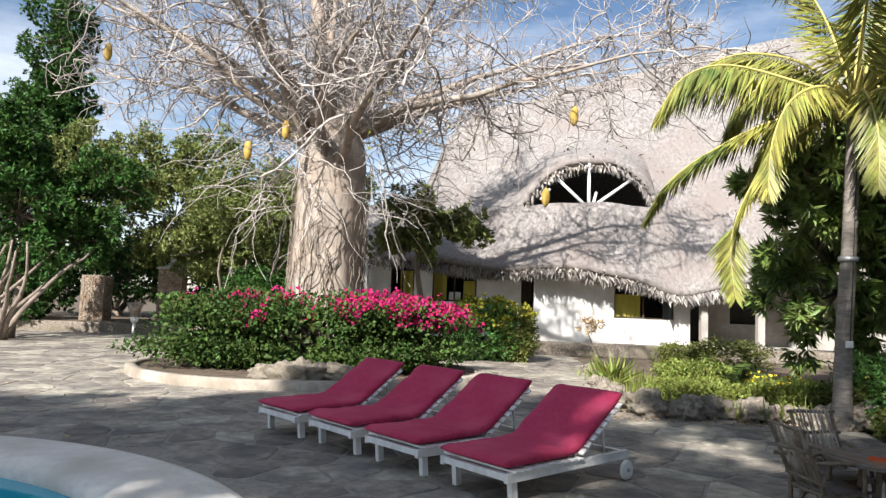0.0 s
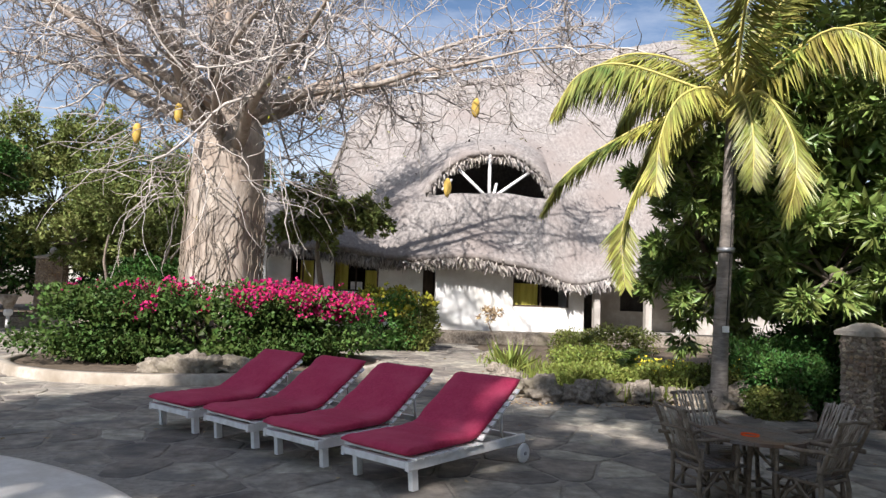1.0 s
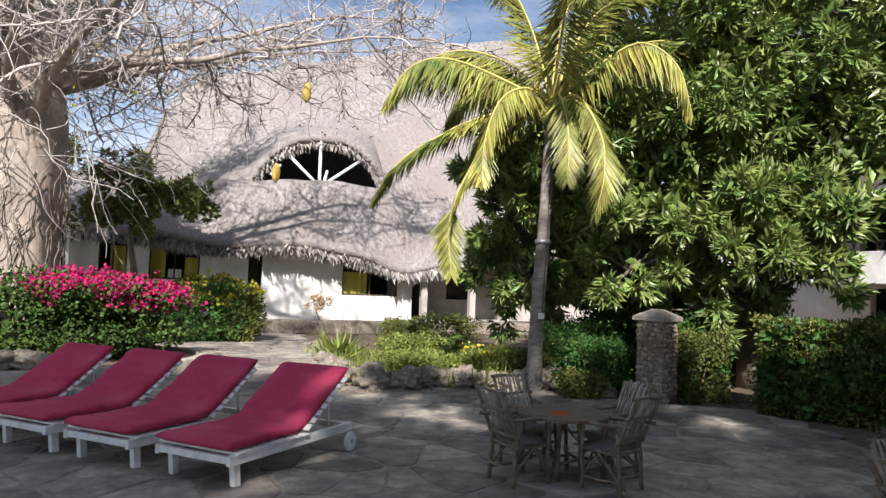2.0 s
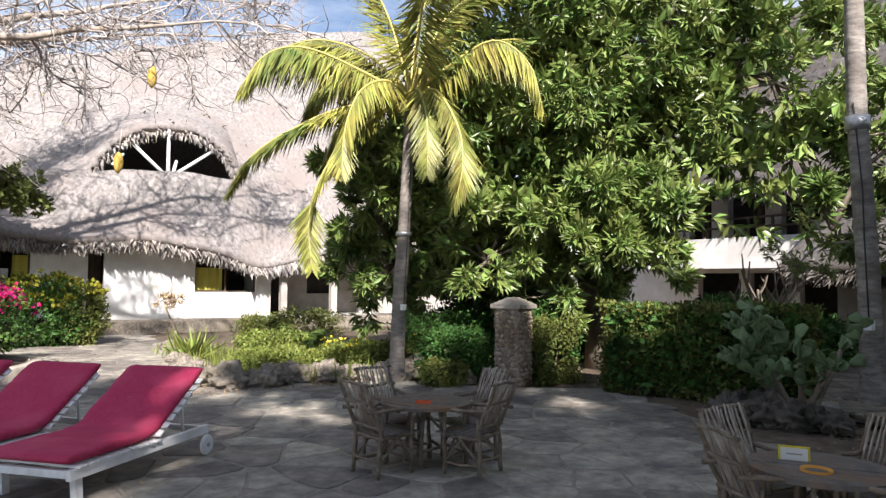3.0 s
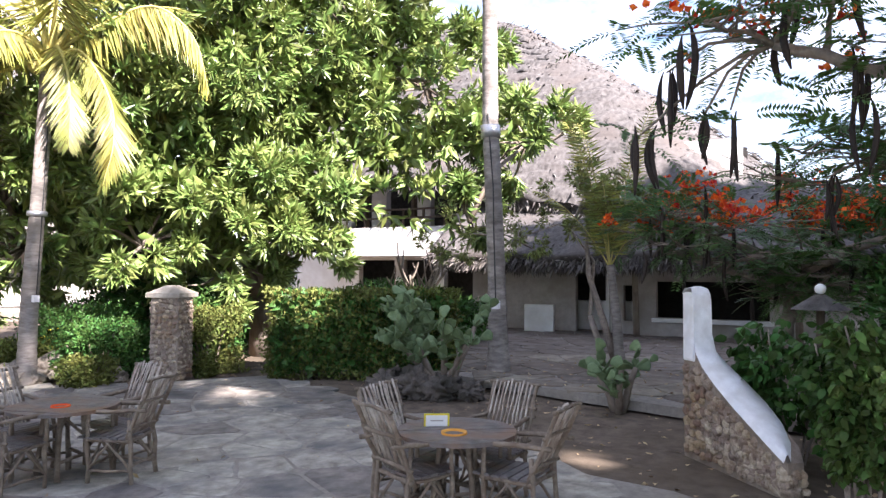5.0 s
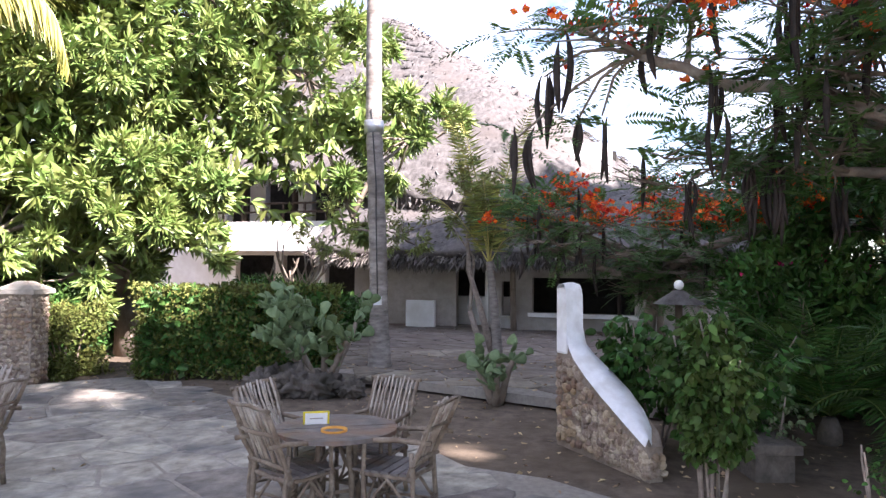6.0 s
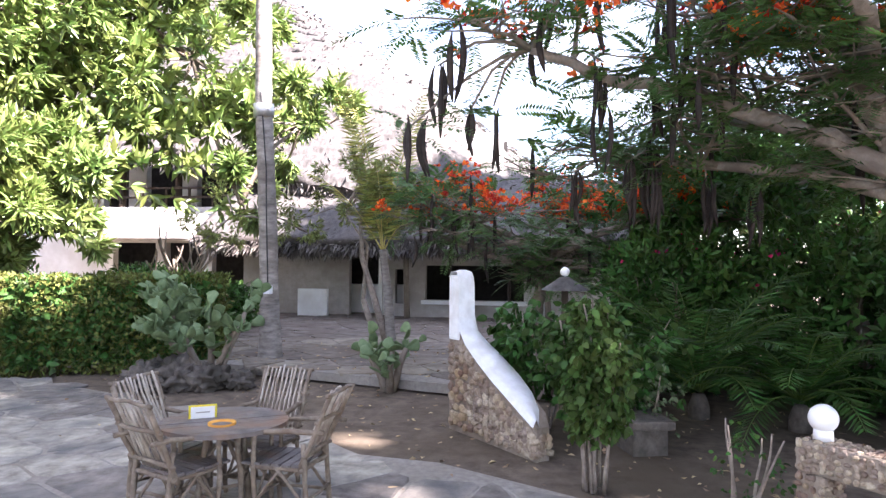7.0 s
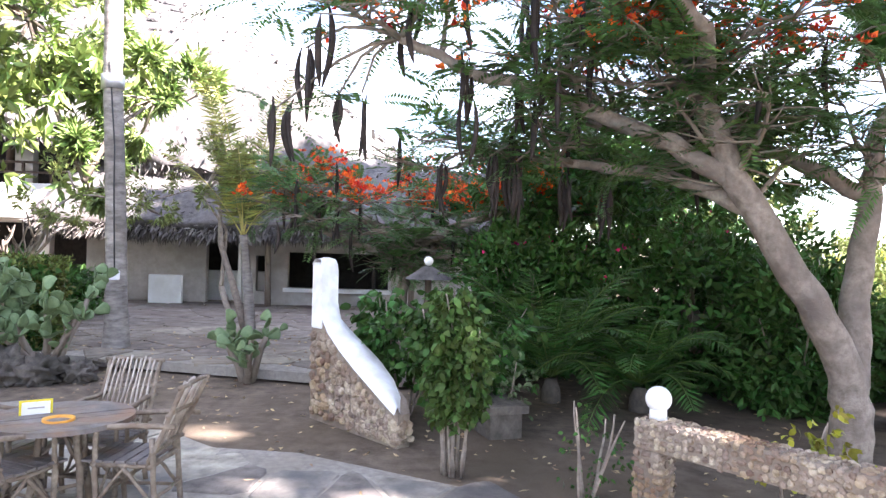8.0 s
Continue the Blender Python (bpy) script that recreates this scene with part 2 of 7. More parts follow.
def leaf_mesh(name, V, tri, material, parent, label):
    """One mesh from n small leaves of k vertices each; tri lists the corners of a leaf's triangles."""
    n, k = V.shape[0], V.shape[1]
    nt = len(tri) // 3
    me = bpy.data.meshes.new(name)
    me.vertices.add(k * n)
    me.vertices.foreach_set("co", V.reshape(-1))
    me.loops.add(len(tri) * n)
    me.loops.foreach_set("vertex_index", ((np.arange(n) * k)[:, None] + tri).reshape(-1).astype(np.int32))
    me.polygons.add(nt * n)
    me.polygons.foreach_set("loop_start", (np.arange(nt * n) * 3).astype(np.int32))
    me.polygons.foreach_set("loop_total", np.full(nt * n, 3, dtype=np.int32))
    me.update(calc_edges=True)
    me.validate()
    return link(name, me, material, parent, label)


def blades(name, pos, axis, side, length, width, material, parent=None, label="", fold=0.25, wide=0.45, oval=False):
    """Many folded leaves: pos, axis (tip direction), side (across), as n x 3 arrays; length and width as n."""
    n = len(pos)
    axis = axis / (np.linalg.norm(axis, axis=1, keepdims=True) + 1e-9)
    side = side - axis * (side * axis).sum(1, keepdims=True)
    side = side / (np.linalg.norm(side, axis=1, keepdims=True) + 1e-9)
    nor = np.cross(axis, side)
    L, W = np.asarray(length)[:, None], np.asarray(width)[:, None]
    if oval:
        V = np.empty((n, 6, 3))
        V[:, 0] = pos
        for k, (f, w) in enumerate(((0.28, 0.46), (0.66, 0.40))):
            c = pos + axis * L * f - nor * L * 0.05 * f
            V[:, 1 + k] = c + side * W * w + nor * W * fold
            V[:, 5 - k] = c - side * W * w + nor * W * fold
        V[:, 3] = pos + axis * L - nor * L * 0.10
        return leaf_mesh(name, V, np.array([0, 1, 5, 1, 2, 5, 2, 4, 5, 2, 3, 4]), material, parent, label)
    mid = pos + axis * L * wide
    V = np.empty((n, 4, 3))
    V[:, 0] = pos
    V[:, 1] = mid + side * W / 2 + nor * W * fold
    V[:, 2] = pos + axis * L - nor * L * 0.06
    V[:, 3] = mid - side * W / 2 + nor * W * fold
    return leaf_mesh(name, V, np.array([0, 1, 2, 0, 2, 3]), material, parent, label)


def rnd(seed):
    return np.random.default_rng(seed)


def unit(a):
    return a / (np.linalg.norm(a, axis=1, keepdims=True) + 1e-9)


def cloud(rg, n, spread=1.0):
    """n random unit directions."""
    return unit(rg.normal(size=(n, 3)))


def rosettes(name, centres, out, per, length, width, material, parent, rg, droop=0.25, label="", oval=False):
    """Whorls of leaves at twig ends: per leaves round each centre, leaning along out."""
    n = len(centres)
    c = np.repeat(centres, per, axis=0)
    o = np.repeat(out, per, axis=0)
    ax = unit(o * 0.7 + cloud(rg, n * per) * 0.9 + np.array([0, 0, -droop]))
    sd = cloud(rg, n * per)
    s = rg.uniform(0.7, 1.2, n * per)
    return blades(name, c + ax * 0.02, ax, sd, length * s, width * s, material, parent, label, oval=oval)


def lumpy(name, centre, radii, material, parent=None, seed=1, amp=0.25, freq=1.6, sub=3, label="", flat=None):
    bm = bmesh.new()
    bmesh.ops.create_icosphere(bm, subdivisions=sub, radius=1)
    off = Vector((seed * 3.7, seed * 1.3, seed * 2.1))
    for v in bm.verts:
        k = 1 + amp * noise.noise(v.co * freq + off) + amp * 0.5 * noise.noise(v.co * freq * 3 + off) + amp * 0.25 * noise.noise(v.co * freq * 8 + off)
        v.co = Vector((v.co.x * radii[0], v.co.y * radii[1], v.co.z * radii[2])) * k
        if flat is not None:
            v.co.z = max(v.co.z, flat)
        v.co += Vector(centre)
    return part(name, bm, material, parent, label, smooth=True)


def wander(rng, p, d, length, steps, curl, lift=0.0):
    """A crooked polyline from p along d."""
    pts = [Vector(p)]
    d = Vector(d).normalized()
    for i in range(steps):
        d = (d + Vector((rng.uniform(-1, 1), rng.uniform(-1, 1), rng.uniform(-1, 1))) * curl + Vector((0, 0, lift))).normalized()
        pts.append(pts[-1] + d * (length / steps))
    return pts


def taper(a, b, n):
    return [a + (b - a) * i / (n - 1) for i in range(n)]


# ---------------------------------------------------------------- ground, pool, paving bed
POOL, POOL_R, POOL_IN = Vector((-5.85, 3.23)), 5.17, 4.12


def ring(c, r, n, z, a0=0.0):
    return [(c[0] + r * math.cos(a0 + 2 * math.pi * i / n), c[1] + r * math.sin(a0 + 2 * math.pi * i / n), z) for i in range(n)]


def sheet(name, outline, holes, z, material, depth=0.0, parent=None):
    bm = bmesh.new()
    es = []
    for loop in [outline, *holes]:
        vs = [bm.verts.new((p[0], p[1], z)) for p in loop]
        es += [bm.edges.new((vs[i], vs[(i + 1) % len(vs)])) for i in range(len(vs))]
    bmesh.ops.triangle_fill(bm, edges=es, use_beauty=True)
    bmesh.ops.recalc_face_normals(bm, faces=bm.faces)
    if sum(f.normal.z for f in bm.faces) < 0:
        bmesh.ops.reverse_faces(bm, faces=bm.faces)
    if depth:
        r = bmesh.ops.extrude_face_region(bm, geom=list(bm.faces))
        bmesh.ops.translate(bm, verts=[v for v in r["geom"] if isinstance(v, bmesh.types.BMVert)], vec=(0, 0, depth))
        bmesh.ops.recalc_face_normals(bm, faces=bm.faces)
    return part(name, bm, material, parent)


ground = sheet("ground", [(-900, -900), (900, -900), (900, 900), (-900, 900)], [ring(POOL, POOL_IN + 0.3, 64, 0)], -0.035, EARTH)
tagged(ground, "dry brown earth of the garden with dust", "ground", kind="structure")

PAVE = [(-18, -3), (4.6, -3), (5.15, -0.7), (6.15, 1.1), (6.3, 2.2), (7.0, 3.4), (8.4, 6.1), (9.3, 8.6), (7.9, 9.6), (6.4, 11.2), (4.5, 11.6),
        (3.1, 12.3), (3.6, 15), (4.6, 20), (4.6, 25.6), (0.5, 25.6), (-3, 24), (-9, 29), (-18, 30)]
PATIO = [(9.15, 1.3), (9.85, 3.8), (10.2, 5.4), (10.5, 6.6), (19.4, 9.5), (19.4, -2.5), (9.0, -1.2)]


def inside(p, poly):
    x, y = p
    hit = False
    for i in range(len(poly)):
        (x0, y0), (x1, y1) = poly[i], poly[i - 1]
        if (y0 > y) != (y1 > y) and x < (x1 - x0) * (y - y0) / (y1 - y0) + x0:
            hit = not hit
    return hit


pavement = sheet("pavement", PAVE, [ring(POOL, POOL_R - 0.05, 64, 0)], -0.010, MORTAR)
tagged(pavement, "pale mortar bed of the crazy-paved pool terrace", "pavement", kind="structure")
patio = sheet("patio", PATIO, [], 0.0, MORTAR, 0.13)
tagged(patio, "raised paved patio in front of the thatched bar", "patio", kind="structure")

# pool: basin, water and rounded coping
pool = thing("swimming_pool", label="round swimming pool with pale smooth coping and blue water", category="pool", kind="structure")
bm = bmesh.new()
n = 96
prof = [(POOL_IN, -1.2), (POOL_IN, -0.10), (POOL_IN + 0.02, -0.03), (POOL_IN + 0.10, 0.03), (POOL_IN + 0.30, 0.06), (POOL_R - 0.14, 0.055), (POOL_R - 0.04, 0.035), (POOL_R, -0.04)]
rows_ = [[bm.verts.new(v) for v in ring(POOL, r, n, z)] for r, z in prof]
for a, b in zip(rows_, rows_[1:]):
    for i in range(n):
        bm.faces.new((a[i], a[(i + 1) % n], b[(i + 1) % n], b[i]))
part("coping", bm, POOLRIM, pool, "pale rounded cement coping", smooth=True)
bm = bmesh.new()
bm.faces.new([bm.verts.new(v) for v in ring(POOL, POOL_IN + 0.001, n, -1.2)])
part("basin_floor", bm, POOLTILE, pool)
WATER = bpy.data.materials.new("pool_water")
WATER.use_nodes = True
wp = WATER.node_tree.nodes["Principled BSDF"]
wp.inputs["Base Color"].default_value = (0.02, 0.36, 0.50, 1)
wp.inputs["Roughness"].default_value = 0.06
wt = WATER.node_tree.nodes.new("ShaderNodeTexNoise")
wt.inputs["Scale"].default_value = 3.0
wb = WATER.node_tree.nodes.new("ShaderNodeBump")
wb.inputs["Strength"].default_value = 0.15
WATER.node_tree.links.new(wt.outputs[0], wb.inputs["Height"])
WATER.node_tree.links.new(wb.outputs[0], wp.inputs["Normal"])
bm = bmesh.new()
bm.faces.new([bm.verts.new(v) for v in ring(POOL, POOL_IN + 0.02, n, -0.11)])
part("water", bm, WATER, pool, "clear blue pool water")


# ---------------------------------------------------------------- thatched houses
def thatch_blades(name, pts, down, nor, rg, parent, n, length=0.45, width=0.07, material=None):
    k = rg.integers(0, len(pts), n)
    p, d, no = pts[k], down[k], nor[k]
    p = p + rg.normal(size=(n, 3)) * 0.06 + no * rg.uniform(0.0, 0.05, (n, 1))
    ax = unit(d + rg.normal(size=(n, 3)) * 0.22 + no * rg.uniform(0.0, 0.25, (n, 1)))
    return blades(name, p, ax, np.cross(no, ax) + rg.normal(size=(n, 3)) * 0.3, length * rg.uniform(0.6, 1.3, n), width * rg.uniform(0.6, 1.4, n), material or THATCHB, parent, fold=0.1, wide=0.5)


def lerp_curve(c, u):
    """Smooth curve through control rows (u, x, y, z)."""
    us = [r[0] for r in c]
    out = []
    for k in (1, 2, 3):
        v = [r[k] for r in c]
        i = max(0, min(len(us) - 2, int(np.searchsorted(us, u, side="right")) - 1))
        h = us[i + 1] - us[i]
        s = (u - us[i]) / h
        def slope(j):
            a, b = max(0, j - 1), min(len(us) - 1, j + 1)
            return (v[b] - v[a]) / (us[b] - us[a])
        m0, m1 = slope(i) * h, slope(i + 1) * h
        out.append((2 * s**3 - 3 * s**2 + 1) * v[i] + (s**3 - 2 * s**2 + s) * m0 + (-2 * s**3 + 3 * s**2) * v[i + 1] + (s**3 - s**2) * m1)
    return Vector(out)


def thatch_roof(parent, eave, ridge, nu, nv, seed, shape=None, hole=None, bladecount=16000, sag=0.0, fringe=900, thick=0.28, bl=0.45, dimmed=False):
    """A thatch slope lofted from an eave curve to a ridge curve, with loose blades and a ragged fringe."""
    rg = rnd(seed)
    grid = [[None] * (nv + 1) for _ in range(nu + 1)]
    for i in range(nu + 1):
        u = i / nu
        e, r = lerp_curve(eave, u), lerp_curve(ridge, u)
        for j in range(nv + 1):
            v = j / nv
            p = e.lerp(r, v)
            p.z -= sag * math.sin(math.pi * v)
            if shape:
                p = shape(u, v, p)
            p += Vector((noise.noise(p * 0.6), noise.noise(p * 0.6 + Vector((9, 0, 0))), noise.noise(p * 0.6 + Vector((0, 9, 0))))) * 0.14
            grid[i][j] = p
    bm = bmesh.new()
    bv = [[bm.verts.new(p) for p in col] for col in grid]
    pts, down, nor = [], [], []
    for i in range(nu):
        for j in range(nv):
            u, v = (i + 0.5) / nu, (j + 0.5) / nv
            if hole and hole(u, v):
                continue
            bm.faces.new((bv[i][j], bv[i + 1][j], bv[i + 1][j + 1], bv[i][j + 1]))
            c = (grid[i][j] + grid[i + 1][j + 1]) / 2
            d = (grid[i][j] - grid[i][j + 1]).normalized()
            w = (grid[i + 1][j] - grid[i][j]).normalized()
            pts.append(c), down.append(d), nor.append(w.cross(-d).normalized())
    bmesh.ops.delete(bm, geom=[v for v in bm.verts if not v.link_faces], context='VERTS')
    bm.normal_update()
    bmesh.ops.recalc_face_normals(bm, faces=bm.faces)
    roof = part("thatch", bm, DIMTHATCH if dimmed else THATCH, parent, "grey weathered palm thatch", smooth=True)
    mod = roof.modifiers.new("thickness", 'SOLIDIFY')
    mod.thickness, mod.offset = thick, -1
    pts, down, nor = np.array(pts), np.array(down), np.array(nor)
    flip = np.where(nor[:, 2:3] < 0, -1.0, 1.0)
    nor = nor * flip
    tagged(thatch_blades("loose_thatch", pts, down, nor, rg, parent, bladecount, bl, 0.07, DIMTHATCHB if dimmed else THATCHB), "loose grey palm-leaf ends", kind="stuff")
    # hanging fringe along the eave
    fringe = int(fringe * 2.4)
    us = rg.uniform(0, 1, fringe)
    P = np.array([lerp_curve(eave, u) for u in us]) + rg.normal(size=(fringe, 3)) * 0.05
    dirs = unit(np.array([0, 0, -1.0]) + rg.normal(size=(fringe, 3)) * 0.22)
    e0 = np.array([(lerp_curve(eave, min(1, u + 0.01)) - lerp_curve(eave, max(0, u - 0.01))) for u in us])
    tagged(blades("eave_fringe", P + np.array([0, 0, 0.12]), dirs, e0, rg.uniform(0.22, 0.5, fringe), rg.uniform(0.03, 0.09, fringe), DIMTHATCHB if dimmed else THATCHB, parent, fold=0.05), "ragged hanging thatch fringe", kind="stuff")
    return roof


def wall_with_openings(name, x0, x1, z0, z1, y, thick, openings, material, parent):
    """A wall in the xz plane with real openings (x0, x1, z0, z1), made of butted blocks."""
    bm = bmesh.new()
    xs = sorted({x0, x1, *[o[0] for o in openings], *[o[1] for o in openings]})
    zs = sorted({z0, z1, *[o[2] for o in openings], *[o[3] for o in openings]})
    def solid(a, b):
        cx, cz = (xs[a] + xs[a + 1]) / 2, (zs[b] + zs[b + 1]) / 2
        return not any(o[0] < cx < o[1] and o[2] < cz < o[3] for o in openings)
    vs = {}
    def vert(i, j, k):
        if (i, j, k) not in vs:
            vs[(i, j, k)] = bm.verts.new((xs[i], y + k * thick, zs[j]))
        return vs[(i, j, k)]
    for a in range(len(xs) - 1):
        for b in range(len(zs) - 1):
            if not solid(a, b):
                continue
            bm.faces.new((vert(a, b, 0), vert(a + 1, b, 0), vert(a + 1, b + 1, 0), vert(a, b + 1, 0)))
            bm.faces.new((vert(a, b, 1), vert(a, b + 1, 1), vert(a + 1, b + 1, 1), vert(a + 1, b, 1)))
            for da, db, q in ((-1, 0, ((a, b), (a, b + 1))), (1, 0, ((a + 1, b + 1), (a + 1, b))), (0, -1, ((a + 1, b), (a, b))), (0, 1, ((a, b + 1), (a + 1, b + 1)))):
                aa, bb = a + da, b + db
                if 0 <= aa < len(xs) - 1 and 0 <= bb < len(zs) - 1 and solid(aa, bb):
                    continue
                (i0, j0), (i1, j1) = q
                bm.faces.new((vert(i0, j0, 0), vert(i1, j1, 0), vert(i1, j1, 1), vert(i0, j0, 1)))
    bmesh.ops.recalc_face_normals(bm, faces=bm.faces)
    return part(name, bm, material, parent)


def curtain(parent, x0, x1, z0, z1, y):
    n = max(8, int((x1 - x0) / 0.05))
    V, F = [], []
    for i in range(n + 1):
        x = x0 + (x1 - x0) * i / n
        dy = 0.05 * math.sin(i * 1.15) + 0.02 * math.sin(i * 0.37)
        V += [(x, y + dy, z0), (x, y + dy * 0.7, z1)]
    for i in range(n):
        F.append((2 * i, 2 * i + 2, 2 * i + 3, 2 * i + 1))
    return raw("curtain", V, F, CURTAIN, parent, "drawn yellow curtain", smooth=True)


def window_frame(parent, x0, x1, z0, z1, y, w=0.06):
    win = boxpart("window", (x0, y - 0.03, z0), (x1, y + 0.03, z0 + w), DARKWOOD, parent, 0.006)
    boxpart("frame", (x0, y - 0.03, z1 - w), (x1, y + 0.03, z1), DARKWOOD, win, 0.006)
    for x in (x0, (x0 + x1) / 2 - w / 2, x1 - w):
        boxpart("mullion", (x, y - 0.028, z0 + w), (x + w, y + 0.028, z1 - w), DARKWOOD, win, 0.006)
    return win


house = thing("thatched_house", label="large white-walled hotel house under a sweeping grey palm-thatch roof", category="house")
WY = 25.8
wall_with_openings("front_wall", 3.5, 9.35, 0.45, 3.2, WY, 0.3, [(6.5, 8.75, 1.4, 3.0)], WHITE, house)
boxpart("return_wall", (9.05, WY + 0.3, 0.45), (9.35, WY + 2.3, 3.2), WHITE, house)
# porch and east walls grey instead of limewash, with their shade in the colour
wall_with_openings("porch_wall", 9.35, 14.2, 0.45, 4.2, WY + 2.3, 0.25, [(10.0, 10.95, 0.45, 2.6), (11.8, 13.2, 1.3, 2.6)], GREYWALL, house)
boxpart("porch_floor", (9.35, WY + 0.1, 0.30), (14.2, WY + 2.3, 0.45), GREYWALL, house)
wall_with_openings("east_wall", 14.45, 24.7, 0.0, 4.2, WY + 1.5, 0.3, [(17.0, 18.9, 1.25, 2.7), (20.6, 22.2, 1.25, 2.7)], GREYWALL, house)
boxpart("east_return_wall", (14.2, WY + 1.3, 0.0), (14.45, WY + 2.3, 3.7), WHITE, house)
wall_with_openings("wing_wall", -4.2, 3.05, 0.2, 3.6, WY + 0.5, 0.3, [(-1.95, -1.05, 1.75, 3.1), (-0.35, 1.35, 1.78, 3.1)], WHITE, house)
# dark brown back to the gap between wing and main wall
boxpart("recess_wall", (3.05, WY + 0.9, 0.0), (3.5, WY + 1.1, 3.9), DARKWOOD, house, label="dark brown strip set back between wing and main wall")
boxpart("plinth", (-4.2, WY - 0.12, -0.03), (3.3, WY + 0.9, 0.2), STONEB, house)
boxpart("terrace_plinth", (3.3, WY - 0.75, -0.03), (14.6, WY + 0.1, 0.45), ROCK, house, 0.05, label="rough stone plinth")
boxpart("back_wall", (-4.2, 39.6, 0), (25, 39.9, 5), WHITE, house)
boxpart("side_wall", (-4.2, WY + 0.8, 0), (-3.9, 39.6, 3.4), WHITE, house)
boxpart("gable_side_wall", (24.7, WY + 0.3, 0), (25, 39.6, 4.0), WHITE, house)
boxpart("inner_wall", (-3.9, WY + 2.6, 0), (24.7, WY + 2.75, 4.3), ROOMSHADE, house, label="interior wall painted near-black for the room's shade")
boxpart("inner_floor", (-3.9, WY + 0.3, 0.3), (24.7, WY + 2.6, 0.42), ROOMSHADE, house)
boxpart("loft_floor", (-3.9, WY + 2.0, 4.3), (24.7, 39.0, 4.45), ROOMSHADE, house, label="loft floor painted near-black for the loft's shade")
window_frame(house, 6.5, 8.75, 1.4, 3.0, WY + 0.12)
curtain(house, 6.55, 7.55, 1.47, 2.3, WY + 0.30)
window_frame(house, -1.95, -1.05, 1.75, 3.1, WY + 0.62)
curtain(house, -1.6, -1.1, 1.8, 2.9, WY + 0.85)
window_frame(house, -0.35, 1.35, 1.78, 3.1, WY + 0.62)
curtain(house, -0.3, 0.2, 1.82, 2.9, WY + 0.85)
curtain(house, 0.85, 1.3, 1.82, 2.6, WY + 0.85)
boxpart("curtain_tie_board", (0.3, WY + 0.8, 1.85), (0.75, WY + 0.83, 2.15), WHITEPAINT, house)
window_frame(house, 17.0, 18.9, 1.25, 2.7, WY + 1.6)
for px in (9.6, 11.7):
    boxpart("porch_post", (px, WY - 0.45, 0.4), (px + 0.26, WY - 0.2, 2.45), GREYWALL, house, 0.02)
boxpart("wing_post", (-3.05, WY - 0.35, 0.2), (-2.75, WY - 0.05, 3.4), WHITE, house, 0.03)

EAVE = [(0.0, -2.5, 33.0, 4.2), (0.10, -0.6, 28.6, 3.3), (0.18, 1.6, 25.6, 2.95), (0.30, 4.7, 25.0, 3.02), (0.40, 7.2, 25.0, 2.62), (0.47, 8.85, 25.0, 2.30), (0.55, 10.6, 25.0, 2.55),
        (0.62, 12.2, 25.1, 3.0), (0.72, 15.0, 25.3, 3.2), (0.90, 21.5, 25.5, 3.2), (1.0, 25.5, 26.5, 3.4)]
RIDGE = [(0.0, 0.2, 33.4, 9.4), (0.10, 0.8, 33.2, 10.2), (0.18, 1.7, 33.0, 10.85), (0.30, 5.2, 33.0, 11.9), (0.40, 8.0, 33.0, 12.75), (0.47, 9.8, 33.0, 13.3), (0.55, 11.6, 33.0, 13.9),
         (0.62, 13.4, 33.0, 14.4), (0.72, 15.8, 33.0, 15.0), (0.90, 19.0, 33.0, 15.2), (1.0, 20.5, 33.2, 14.8)]
HU, HV, HW = 0.336, 0.31, 0.097      # eyebrow opening: centre along, sill up the slope, half width


def brow(u, hu=HU, hw=HW, hh=0.155):
    s = (u - hu) / hw
    return hh * max(0.0, 1 - abs(s) ** 2.2) ** 0.75 if abs(s) < 1 else 0.0


def roof_shape(u, v, p):
    s = (u - HU) / HW
    g = max(0.0, 1 - s * s) ** 0.6 if abs(s) < 1 else 0.0
    top = HV + brow(u)
    if v >= HV:
        p = p + Vector((0, -1.0, 0.42)) * 1.15 * g * math.exp(-(max(0.0, v - top) / 0.15) ** 2)
    p = p + Vector((0, -0.75, 0.25)) * 0.6 * math.exp(-(s / 1.5) ** 4) * math.exp(-((HV - v) / 0.13) ** 2)
    s2 = (u - 0.668) / 0.034
    g2 = max(0.0, 1 - s2 * s2) ** 0.6 if abs(s2) < 1 else 0.0
    if v > 0.34:
        p = p + Vector((0, -1.0, 0.42)) * 0.8 * g2 * math.exp(-(max(0.0, v - 0.43) / 0.1) ** 2)
    return p


def roof_hole(u, v):
    return HV < v < HV + brow(u) or (0.34 < v < 0.34 + brow(u, 0.668, 0.03, 0.09))


thatch_roof(house, EAVE, RIDGE, 150, 72, 11, roof_shape, roof_hole, 42000, 0.25, 2600)
BACK = [(0.0, 0.2, 33.4, 9.4), (0.3, 5.2, 33.05, 11.9), (0.62, 13.4, 33.05, 14.4), (1.0, 20.5, 33.2, 14.8)]
thatch_roof(house, [(0, -4.5, 41, 3.4), (0.3, 4.7, 41, 3.2), (0.62, 13, 41, 3.2), (1, 26, 41, 3.4)], BACK, 30, 16, 12, None, None, 300, 0.0, 50)
# shaggy lip round the eyebrow opening
rgh = rnd(19)
nh = 900
P, A, S = [], [], []
